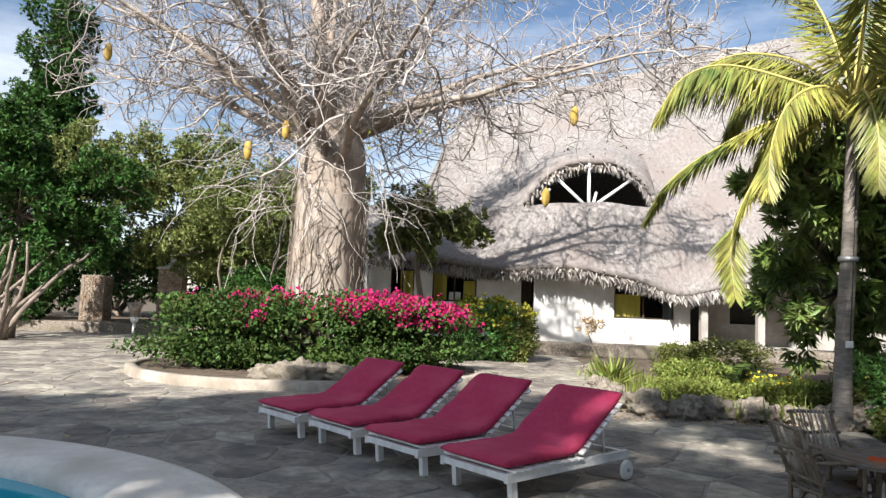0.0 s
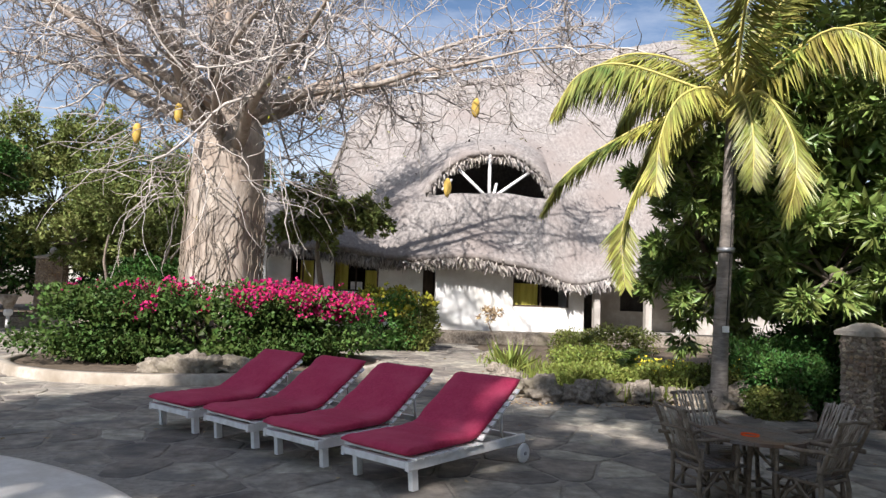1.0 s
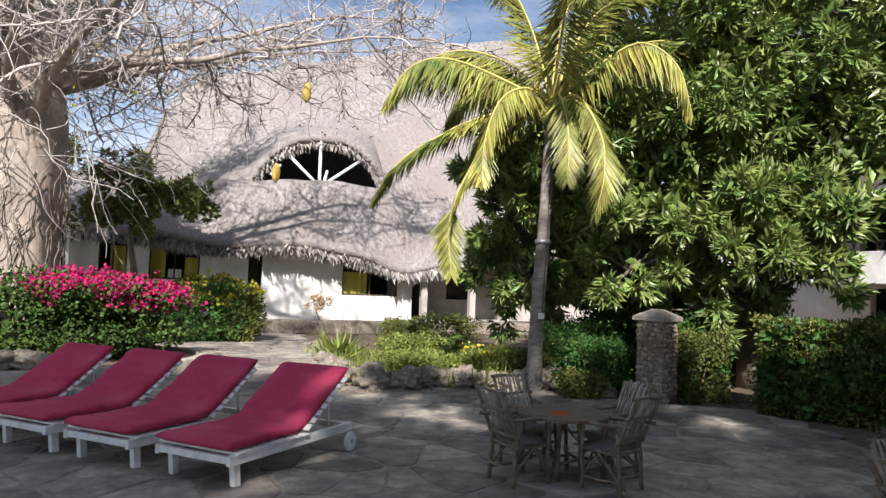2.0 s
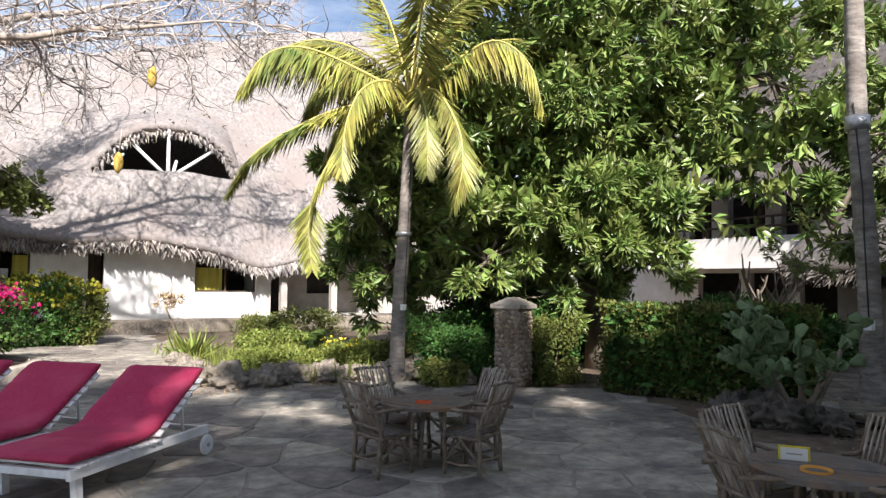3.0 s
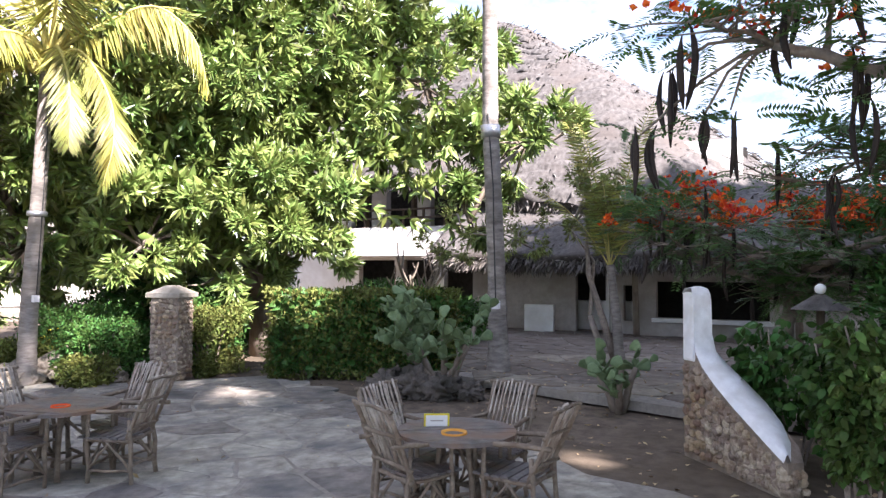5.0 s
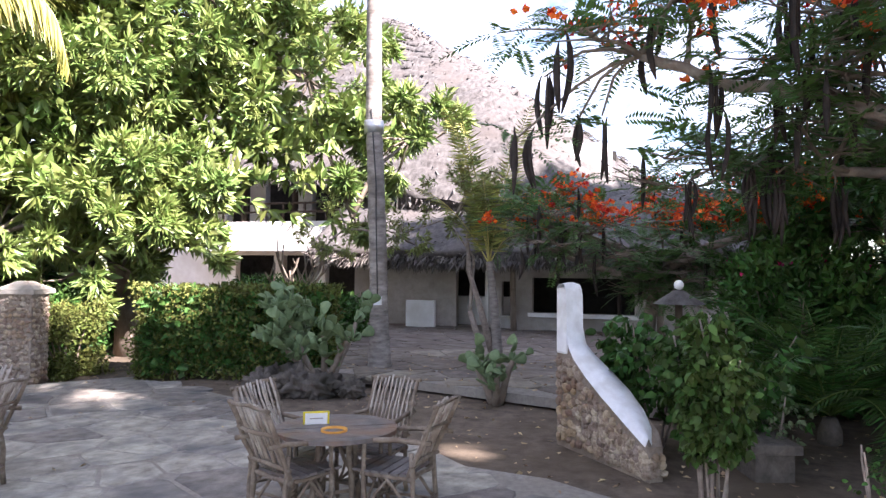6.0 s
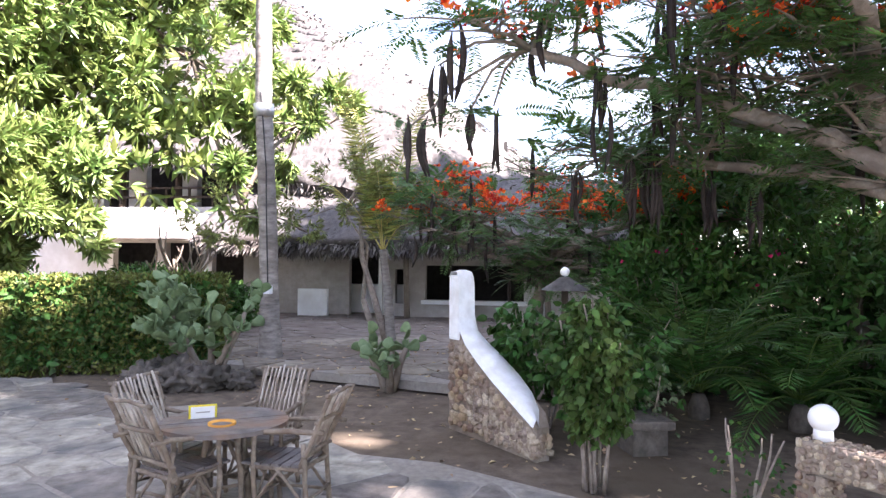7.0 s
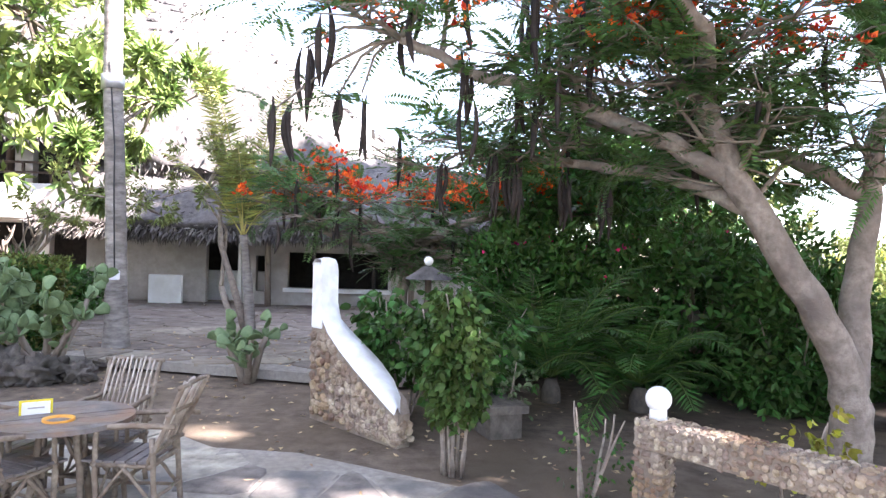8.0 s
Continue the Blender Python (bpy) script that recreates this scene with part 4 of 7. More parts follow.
        d = Vector((math.cos(a + rng.uniform(-1, 1)), math.sin(a + rng.uniform(-1, 1)), rng.uniform(-0.5, 0.5)))
        pts = wander(rng, p, d, rng.uniform(1.2, 3.6), 9, 0.42, -0.10)
        twigs.append((pts, taper(0.018, 0.007, len(pts))))
    for a, lean in ((2.6, 0.10), (0.3, 0.16), (4.4, 0.2)):
        w = wander(rng, (math.cos(a) * 0.3, math.sin(a) * 0.3, 6.6), (math.cos(a) * lean, math.sin(a) * lean, 1), 6.0, 9, 0.12)
        limbs.append((w, taper(0.34, 0.08, len(w))))
    for l in limbs:
        tubes("limb", [l], BARKB, t, 9)
    # climber stems that cling to the trunk
    climb = []
    for _ in range(46):
        a, z = rng.uniform(-2.9, 0.4), rng.uniform(0.2, 2.5)
        line = []
        for k in range(14):
            line.append(Vector((math.cos(a), math.sin(a), 0)) * (1.07 + 0.28 * math.exp(-z / 0.6) + rng.uniform(-0.03, 0.05)) + Vector((0.02 * z, 0, z)))
            a += rng.gauss(0, 0.10)
            z += rng.uniform(0.12, 0.34)
        climb.append((line, taper(0.017, 0.008, 14)))
    tagged(tubes("climber_stem", climb, BARK, t, 4), "thin brown climber stems on the trunk", kind="stuff")
    tagged(tubes("branch_tangle", subs, TWIG, t, 5), "bare grey branches", kind="stuff")
    V, F = tube_data(twigs, 3, False)
    tagged(raw("twig_tangle", V, F, TWIG, t, "", True), "fine bare grey twigs", kind="stuff")
    c = np.array([q[0][-1] for q in twigs[::14]])
    tagged(rosettes("sparse_leaf", c[c[:, 2] < 6.3], cloud(rg, int((c[:, 2] < 6.3).sum())), 3, 0.12, 0.05, GREEN_Y, t, rg), "a few yellow-green leaves", kind="stuff")
    for px, py, pz in ((6.5, -3.0, 6.5), (-0.95, -1.6, 6.2), (-1.9, -1.7, 5.6), (-5.9, -1.5, 8.2), (6.0, -2.0, 4.6)):
        pod = lumpy("fruit_pod", (px, py, pz), (0.11, 0.11, 0.27), BPOD, t, int(px * 7) % 13 + 1, 0.1, 1.2, 2, "hanging ochre velvet pod")
        tubes("stalk", [(((px, py, pz + 0.25), (px + 0.05, py, pz + 0.8)), (0.012, 0.010))], TWIG, pod, 4)
    return t


def leafy_tree(name, base, lobes, leafmat, seed, label, rosette=10, count=900, length=0.24, width=0.065, trunk_r=0.22, inner=0.35, droop=0.25, twist=None, barkm=None, flowers=None, per_clump=16, tight=0.22):
    """Tree with limbs to every lobe (centre, radii) and whorls of leaves on twig ends; all in metres from base."""
    rng, rg = random.Random(seed), rnd(seed)
    t = thing(name, pose(*base), label, "tree")
    lobes = [(tuple(float(v) for v in a), b) for a, b in lobes]
    tot = sum(l[1][0] * l[1][2] for l in lobes)
    wood = []
    C, O = [], []
    mid = sum((Vector(l[0]) for l in lobes), Vector()) / len(lobes)
    fork = Vector((mid.x * 0.25, mid.y * 0.25, max(0.6, mid.z * 0.35)))
    tubes("trunk", [([(0, 0, -0.05), (fork.x * 0.35, fork.y * 0.35, fork.z * 0.5), fork], [trunk_r * 1.25, trunk_r, trunk_r * 0.9])], barkm or BARK, t, 12)
    for c, r in lobes:
        c = Vector(c)
        near = min([fork] + [Vector(q[0]) for q in lobes[:next(i for i, q in enumerate(lobes) if (Vector(q[0]) - c).length < 1e-4)]], key=lambda q: (q - c).length)
        limb = [near, near.lerp(c, 0.5) + Vector((rng.uniform(-0.3, 0.3), rng.uniform(-0.3, 0.3), 0.2)), c]
        wood.append((limb, [trunk_r * 0.7, trunk_r * 0.45, trunk_r * 0.25] if near == fork else [trunk_r * 0.25, trunk_r * 0.2, trunk_r * 0.12]))
        n = int(count * r[0] * r[2] / tot)
        nclump = max(8, n // per_clump)
        cd = cloud(rg, nclump)
        cd[:, 2] = np.abs(cd[:, 2]) * np.where(rg.random(nclump) < 0.35, -0.8, 1)
        rad = rg.uniform(0.62, 1.06, nclump)
        cc = np.array(c) + cd * np.array(r) * rad[:, None]
        for k in range(0, nclump, 3):
            wood.append(([c, c.lerp(Vector(cc[k]), 0.55) + Vector((0, 0, rng.uniform(-0.2, 0.2))), Vector(cc[k])], [trunk_r * 0.16, 0.025, 0.008]))
        k = rg.integers(0, nclump, n)
        ds = cloud(rg, n)
        pts = cc[k] + ds * rg.uniform(0.1, 1, (n, 1)) ** 0.5 * tight * np.mean(r)
        C.append(pts)
        O.append(unit(cd[k] + ds * 0.6))
    tubes("limb_work", wood, barkm or BARK, t, 6)
    C, O = np.vstack(C), np.vstack(O)
    tagged(rosettes("crown", C, O, rosette, length, width, leafmat, t, rg, droop), "", kind="stuff")
    if inner:
        ni = int(len(C) * inner)
        k = rg.integers(0, len(C), ni)
        ctr = np.array(mid)
        tagged(rosettes("inner_crown", ctr + (C[k] - ctr) * rg.uniform(0.45, 0.92, (ni, 1)), O[k], max(4, rosette // 2), length * 1.3, width * 1.8, leafmat, t, rg, droop), kind="stuff")
    if flowers:
        fm, nf, fs = flowers
        k = rg.integers(0, len(C), nf)
        tagged(rosettes("blossom", C[k] + O[k] * 0.08, O[k], 5, fs, fs * 0.7, fm, t, rg, 0.0), kind="stuff")
    return t


baobab(-3.38, 19.7)

leafy_tree("mango_tree", (11.6, 10.9, 0), [((-2.0, 1.5, 4.4), (2.9, 2.4, 3.1)), ((-0.6, 0.2, 6.6), (3.6, 2.9, 2.9)), ((2.0, -3.0, 6.1), (2.5, 2.3, 1.95)), ((-1.1, -0.8, 3.1), (2.0, 1.8, 1.8)), ((-4.2, 2.6, 3.1), (1.2, 1.2, 1.7)), ((1.0, -1.6, 7.2), (2.6, 2.4, 2.2)), ((-2.9, 0.4, 2.3), (1.7, 1.4, 1.4)), ((-1.4, -0.4, 1.9), (1.6, 1.2, 1.1)), ((-3.3, 3.5, 2.3), (1.9, 1.5, 1.8)), ((-1.6, 3.0, 1.7), (1.9, 1.5, 1.4)), ((-4.6, 2.0, 4.3), (1.3, 1.2, 1.5)), ((1.25, -4.5, 2.9), (0.65, 0.65, 0.95)), ((2.5, -5.3, 4.7), (1.6, 1.4, 1.5)), ((-1.0, -2.2, 2.5), (1.15, 1.1, 1.15)), ((-1.5, -1.2, 2.7), (1.2, 1.1, 0.9))],
           GREEN_M, 31, "broad mango tree with dense glossy green leaf whorls", rosette=12, count=7600, length=0.29, width=0.07, trunk_r=0.26, inner=0.40, per_clump=17, tight=0.15)


def hedge_mass(name, base, rads, leafmat, seed, label, n, length, width, category="shrub", boxy=0.5, top=None, stems=10):
    """A dense shrub: leaves over a lumpy rounded mass, with woody stems inside."""
    rng, rg = random.Random(seed), rnd(seed)
    t = thing(name, pose(*base), label, category)
    d = cloud(rg, n)
    e = np.sign(d) * np.abs(d) ** boxy
    e = e / np.maximum(1e-6, np.abs(e).max(1, keepdims=True)) * (0.5 + 0.5 * np.linalg.norm(d, axis=1, keepdims=True)) if boxy < 0.5 else e
    lump = np.array([1 + 0.26 * noise.noise(Vector(q) * 2.3 + Vector((seed, 0, 0))) + 0.10 * noise.noise(Vector(q) * 6 + Vector((0, seed, 0))) for q in d])
    p = e * np.array(rads) * (lump * rg.uniform(0.72, 1.03, n))[:, None]
    p[:, 2] += rads[2]
    p[:, 2] = np.maximum(p[:, 2], 0.05)
    ax = unit(d * 0.6 + cloud(rg, n) * 0.9 + np.array([0, 0, 0.1]))
    s = rg.uniform(0.6, 1.3, n)
    tagged(blades("foliage", p, ax, cloud(rg, n), length * s, width * s, leafmat, t), kind="stuff")
    ns = n // 3
    q = p[:ns] * np.array([0.72, 0.72, 0.82])
    tagged(blades("inner_foliage", q, cloud(rg, ns), cloud(rg, ns), length * 1.8 * s[:ns], width * 2.0 * s[:ns], leafmat, t), kind="stuff")
    wood = []
    for k in range(stems):
        a = rng.uniform(0, 6.28)
        r0, r1 = rng.uniform(0, 0.25), rng.uniform(0.3, 0.75)
        wood.append(wander(rng, (math.cos(a) * rads[0] * r0, math.sin(a) * rads[1] * r0, 0), (math.cos(a) * rads[0] * r1, math.sin(a) * rads[1] * r1, rads[2] * 1.4), rads[2] * 1.6, 5, 0.15))
    tubes("stem_work", [(w, taper(0.025, 0.008, len(w))) for w in wood], BARK, t, 5)
    if top:
        fm, nf, fs, zmin, lean = (*top, 0.0)[:5]
        hi = p[p[:, 2] > zmin * rads[2] * 2]
        k = rg.integers(0, len(hi), nf)
        c = hi[k] + rg.normal(size=(nf, 3)) * 0.05 + np.array([0, 0, 0.05])
        keep = np.array([noise.noise(Vector(q) * 1.3 + Vector((seed * 2.0, 0, 0))) + lean * q[0] / rads[0] > -0.02 for q in c])
        c = c[keep]
        nf = len(c)
        tagged(rosettes("bloom", c, np.tile([0, 0, 1.0], (nf, 1)), 4, fs, fs * 0.8, fm, t, rg, 0.0), kind="stuff")
    return t


# bed with bougainvillea, kerb and coral rocks
hedge_mass("bougainvillea_hedge", (-3.0, 16.6, 0.1), (3.55, 1.75, 0.86), GREEN_B, 41, "rounded bougainvillea hedge topped with magenta bracts", 26000, 0.11, 0.07, "hedge", 0.55, (PINK, 5600, 0.08, 0.60, 0.42), 30)
bed = thing("flower_bed", label="oval flower bed with a pale cement kerb", category="flower bed", kind="structure")
bm = bmesh.new()
N = 90
def bedring(k, z, grow):
    out = []
    for i in range(N):
        a = 2 * math.pi * i / N
        out.append((-3.0 + (4.0 + grow) * math.cos(a), 16.35 + (2.9 + grow + 0.35 * math.cos(a - 3.6)) * math.sin(a), z))
    return out
rws = [[bm.verts.new(v) for v in bedring(0, z, g)] for z, g in ((-0.03, 0.13), (0.17, 0.12), (0.19, 0.10), (0.19, -0.10), (0.12, -0.12))]
for a, b in zip(rws, rws[1:]):
    for i in range(N):
        bm.faces.new((a[i], a[(i + 1) % N], b[(i + 1) % N], b[i]))
part("kerb", bm, KERB, bed, "worn dusty stone kerb", smooth=True)
bm = bmesh.new()
bm.faces.new([bm.verts.new(v) for v in bedring(0, 0.12, -0.11)])
part("soil", bm, EARTH, bed)
for k, (x, y, z, rx, ry, rz) in enumerate(((-2.75, 13.75, 0.2, 0.62, 0.32, 0.34), (-1.95, 13.9, 0.2, 0.48, 0.3, 0.26), (-3.4, 13.9, 0.18, 0.4, 0.26, 0.22), (-1.3, 14.1, 0.15, 0.3, 0.25, 0.2))):
    tagged(lumpy("rock", (x, y, z), (rx, ry, rz), ROCK, None, k + 2, 0.5, 2.6, 4), "pitted grey coral rock at the edge of the bed", "rock", "coral rocks")

# bed in front of the house
for k in range(34):
    rr = random.Random(400 + k)
    u = k / 33
    ctrl = [(0, 4.5, 20.0, 0), (0.25, 3.7, 15.2, 0), (0.45, 3.1, 12.5, 0), (0.62, 4.5, 11.75, 0), (0.8, 5.9, 12.0, 0), (1.0, 7.4, 10.5, 0)]
    p = lerp_curve(ctrl, u)
    s = rr.uniform(0.16, 0.38) if u > 0.3 else rr.uniform(0.10, 0.22)
    tagged(lumpy("rock", (p.x + rr.uniform(-0.15, 0.3), p.y + rr.uniform(-0.1, 0.45), s * 0.35), (s * rr.uniform(0.9, 1.5), s, s * 0.75), ROCK, None, k + 11, 0.5, 2.4, 4), "rough coral rock edging the planted bed", "rock", "coral rocks")
for k, (x, y, rx, ry, rz, mm, n, lab) in enumerate((
        (5.2, 13.4, 1.0, 0.75, 0.26, GREEN_G, 5000, "low yellow-green ground cover shrub"), (6.6, 13.0, 0.9, 0.7, 0.30, GREEN_G, 4500, "low yellow-green ground cover shrub"),
        (5.6, 15.2, 0.8, 0.7, 0.36, GREEN_G, 3500, "pale green low shrub"), (6.2, 17.6, 0.7, 0.5, 0.50, GREEN_H, 3000, "rounded light green shrub"),
        (7.2, 11.9, 0.6, 0.5, 0.34, GREEN_H, 2800, "small leafy shrub beside the palm"), (7.55, 10.75, 0.7, 0.55, 0.50, GREEN_D, 4200, "dark green shrub beside the stone pillar"),
        (7.0, 10.35, 0.42, 0.35, 0.24, GREEN_H, 1500, "small light green shrub beside the palm"), (8.0, 12.0, 1.0, 0.7, 0.62, GREEN_D, 4000, "dark shrub in the bed by the house"),
        (10.2, 15.2, 1.3, 0.9, 0.6, GREEN_D, 3800, "dark shrub in the bed by the house"), (8.6, 20.5, 1.2, 0.8, 0.5, GREEN_H, 3000, "light green shrub by the house wall"))):
    hedge_mass("garden_shrub", (x, y, -0.02), (rx, ry, rz), mm, 60 + k, lab, n, 0.075, 0.038, "shrub", 0.7, (YELLOWF, 60, 0.05, 0.7) if k in (1, 4) else None, 8)
hedge_mass("croton_shrub", (1.35, 21.9, 0), (1.2, 0.9, 0.92), GREEN_D, 81, "croton shrub with dark and yellow leaves", 5200, 0.13, 0.05, "shrub", 0.7, (GREEN_Y, 420, 0.14, 0.5), 12)
hedge_mass("croton_shrub", (2.4, 21.7, 0), (0.62, 0.6, 0.85), GREEN_H, 82, "yellow-leaved croton shrub near the white wall", 2200, 0.13, 0.05, "shrub", 0.8, (GREEN_Y, 300, 0.13, 0.4), 10)


def frond(rng, base, d, length, droop, n, leaf, twist=0.0, width=0.035, hang=0.5):
    """A feather leaf: rib polyline and arrays of leaflets."""
    pts = [Vector(base)]
    d = Vector(d).normalized()
    steps = 14
    for i in range(steps):
        d = (d + Vector((0, 0, -droop * (0.4 + 1.3 * i / steps)))).normalized()
        pts.append(pts[-1] + d * (length / steps))
    P, A, S, L, W = [], [], [], [], []
    for k in range(n):
        u = 0.14 + 0.86 * k / n
        f = u * steps
        i = min(steps - 1, int(f))
        p = pts[i].lerp(pts[i + 1], f - i)
        tdir = (pts[i + 1] - pts[i]).normalized()
        sd = tdir.cross(Vector((0, 0, 1)))
        sd = sd.normalized() if sd.length > 1e-4 else Vector((1, 0, 0))
        ll = leaf * math.sin(math.pi * min(1, (0.12 + 0.86 * u))) ** 0.6
        for sg in (-1, 1):
            a = (sd * sg + tdir * 0.75 + Vector((0, 0, -hang * rng.uniform(0.6, 1.5))) + Vector((rng.uniform(-1, 1), rng.uniform(-1, 1), rng.uniform(-1, 1))) * 0.10).normalized()
            P.append(p), A.append(a), S.append(tdir), L.append(ll * rng.uniform(0.85, 1.1)), W.append(width * rng.uniform(0.8, 1.2))
    return pts, P, A, S, L, W


def add_frond(t, rng, base, d, length, droop, n, leaf, material, rib_r=0.022, width=0.035, hang=0.5, name="frond", ribm=None):
    pts, P, A, S, L, W = frond(rng, base, d, length, droop, n, leaf, 0, width, hang)
    rib = tubes(name, [(pts, taper(rib_r, 0.004, len(pts)))], ribm or PALM_RIB, t, 5)
    blades("leaflet", np.array(P), np.array(A), np.array(S), np.array(L), np.array(W), material, rib, fold=0.15, wide=0.35)["kind"] = "stuff"
    return rib


def palm_trunk(t, pts, r0, r1, material):
    n = 60
    V = []
    line, rad = [], []
    for i in range(n + 1):
        u = i / n
        f = u * (len(pts) - 1)
        k = min(len(pts) - 2, int(f))
        line.append(Vector(pts[k]).lerp(Vector(pts[k + 1]), f - k))
        rad.append((r0 + (r1 - r0) * min(1, u * 1.15)) * (1 + 0.05 * (i % 2)) * (1 + 0.5 * math.exp(-u * 22)))
    tubes("trunk", [(line, rad)], material, t, 14, "ringed grey trunk")


def coconut_palm(x, y):
    rng = random.Random(17)
    t = thing("coconut_palm", pose(x, y, 0), "young coconut palm with arching yellow-green fronds", "palm tree")
    top = Vector((0.18, -0.10, 5.3))
    palm_trunk(t, [(0, 0, -0.05), (0.03, -0.02, 1.5), (0.10, -0.06, 3.0), top], 0.14, 0.105, PALMBARK)
    across, far = Vector((0.864, -0.503, 0)), Vector((0.503, 0.864, 0))
    # each frond: (to the right, away, up) along its arching rib, how hard its leaflets hang, their length
    arcs = [([(-0.57, -0.2, 0.28), (-1.85, -0.5, 0.75), (-2.6, -0.7, 0.57), (-3.05, -0.8, -0.10)], 2.4, 0.85),
            ([(-0.78, 0.4, 0.92), (-1.77, 0.8, 1.38), (-2.6, 1.1, 1.30), (-3.1, 1.2, 0.95)], 1.3, 0.85),
            ([(-0.22, 0.1, 0.9), (-0.5, 0.3, 1.8), (-0.9, 0.4, 2.5), (-1.6, 0.5, 2.9)], 0.9, 0.85),
            ([(0.05, 0.2, 1.0), (0.22, 0.6, 2.0), (0.6, 1.0, 2.7), (1.1, 1.3, 2.9)], 0.8, 0.80),
            ([(0.64, 0.3, 0.78), (1.5, 0.6, 1.35), (2.4, 0.8, 1.52), (3.1, 0.9, 1.25)], 1.2, 0.80),
            ([(0.60, -0.2, 0.52), (1.50, -0.5, 1.02), (2.15, -0.7, 0.55), (2.4, -0.8, -0.35)], 2.4, 0.85),
            ([(0.45, -0.5, 0.05), (0.85, -0.9, -0.75), (0.90, -1.1, -1.5), (0.75, -1.2, -2.2)], 1.2, 0.62),
            ([(0.50, 0.1, 0.0), (0.95, 0.3, -0.35), (1.30, 0.5, -0.75), (1.5, 0.6, -1.2)], 1.8, 0.6),
            ([(-0.80, -0.4, -0.55), (-1.45, -0.7, -1.35), (-1.78, -0.8, -2.3), (-1.72, -0.8, -3.3)], 0.8, 0.62),
            ([(-1.2, -0.1, -0.20), (-2.1, -0.2, -0.62), (-2.9, -0.3, -1.2), (-3.35, -0.3, -1.95)], 1.0, 0.55),
            ([(-0.8, 0.4, 0.12), (-1.3, 0.7, -0.20), (-1.5, 0.8, -0.7), (-1.5, 0.8, -1.2)], 2.4, 0.8),
            ([(-0.35, 0.8, 0.6), (-0.7, 1.7, 0.8), (-0.9, 2.4, 0.5), (-1.0, 2.9, -0.2)], 1.8, 0.8),
            ([(0.4, 0.8, 0.7), (0.9, 1.7, 0.9), (1.3, 2.4, 0.6), (1.5, 2.9, 0.0)], 1.8, 0.8),
            ([(0.1, -0.6, 0.9), (0.2, -1.4, 1.5), (0.35, -2.1, 1.5), (0.5, -2.7, 1.0)], 1.6, 0.75),
            ([(0.12, -0.4, 0.1), (0.25, -0.8, -0.4), (0.3, -0.95, -1.0), (0.28, -1.0, -1.6)], 1.2, 0.55),
            ([(-0.45, -0.5, 0.2), (-0.9, -0.9, -0.1), (-1.15, -1.1, -0.8), (-1.2, -1.2, -1.6)], 1.6, 0.7),
            ([(-0.5, 0.3, 0.5), (-1.2, 0.5, 0.7), (-1.8, 0.6, 0.4), (-2.1, 0.7, -0.2)], 2.0, 0.8),
            ([(0.5, 0.3, 0.4), (1.1, 0.5, 0.5), (1.6, 0.6, 0.1), (1.9, 0.7, -0.5)], 2.0, 0.8),
            ([(0.3, 0.0, 0.9), (0.7, 0.1, 1.7), (1.2, 0.1, 2.1), (1.8, 0.0, 2.2)], 1.0, 0.8)]
    for arc, hang, leaf in arcs:
        ctrl = [(0.0, *(top + Vector((0, 0, 0.05))))] + [((k + 1) / 4, *(top + across * q[0] + far * q[1] + Vector((0, 0, q[2] + 0.05)))) for k, q in enumerate(arc)]
        line = [lerp_curve(ctrl, k / 20) for k in range(21)]
        rib = tubes("frond", [(line, taper(0.034, 0.005, 21))], PALM_RIB, t, 6)
        P, A, S, L, W = [], [], [], [], []
        n = 150
        for k in range(n):
            u = 0.16 + 0.84 * (k + rng.random() * 0.6) / n
            f = min(19.999, u * 20)
            i = int(f)
            d = (line[i + 1] - line[i]).normalized()
            sd = d.cross(Vector((0, 0, 1)))
            sd = sd.normalized() if sd.length > 0.2 else across
            ll = leaf * math.sin(math.pi * min(1.0, 0.16 + 0.80 * u)) ** 0.55
            for sg in (-1, 1):
                a = sd * sg + d * (0.30 + 0.75 * u) + Vector((0, 0, -hang * rng.uniform(0.5, 1.25))) + Vector((rng.gauss(0, 1), rng.gauss(0, 1), rng.gauss(0, 1))) * 0.10
                P.append(line[i].lerp(line[i + 1], f - i)), A.append(a), S.append(d), L.append(ll * rng.uniform(0.9, 1.3)), W.append(0.044 * rng.uniform(0.75, 1.2))
        blades("leaflet", np.array(P), np.array(A), np.array(S), np.array(L), np.array(W), PALM_Y, rib, fold=0.15, wide=0.3)["kind"] = "stuff"
    for k in range(9):
        a = rng.uniform(0, 6.28)
        tubes("leaf_sheath", [((top + Vector((0, 0, -0.25)), top + Vector((math.cos(a) * 0.18, math.sin(a) * 0.18, 0.25)), top + Vector((math.cos(a) * 0.4, math.sin(a) * 0.4, 0.55))), (0.05, 0.045, 0.02))], PALM_RIB, t, 6, "yellow leaf base")
    for k in range(5):
        a = rng.uniform(0, 6.28)
        lumpy("coconut", top + Vector((math.cos(a) * 0.2, math.sin(a) * 0.2, -0.12)), (0.09, 0.09, 0.11), PALM_RIB, t, k + 1, 0.06, 1, 2)
    bm = bmesh.new()
    box(bm, (-0.02, -0.2, 1.32), (0.08, -0.12, 1.43), 0.008)
    part("junction_box", bm, WHITEPAINT, t, "small white junction box")
    tubes("metal_band", [(((0.09, -0.05, 2.72), (0.09, -0.052, 2.80)), (0.15, 0.15))], METAL, t, 14)
    tubes("cable", [(((0.05, -0.155, 1.4), (0.10, -0.17, 2.7), (0.14, -0.2, 4.2)), (0.009, 0.009, 0.009))], BLACK, t, 5)
    return t


coconut_palm(6.55, 11.25)

tall = thing("tall_palm", pose(10.98, 4.88, 0), "tall grey palm trunk with a metal band and white box", "palm tree")
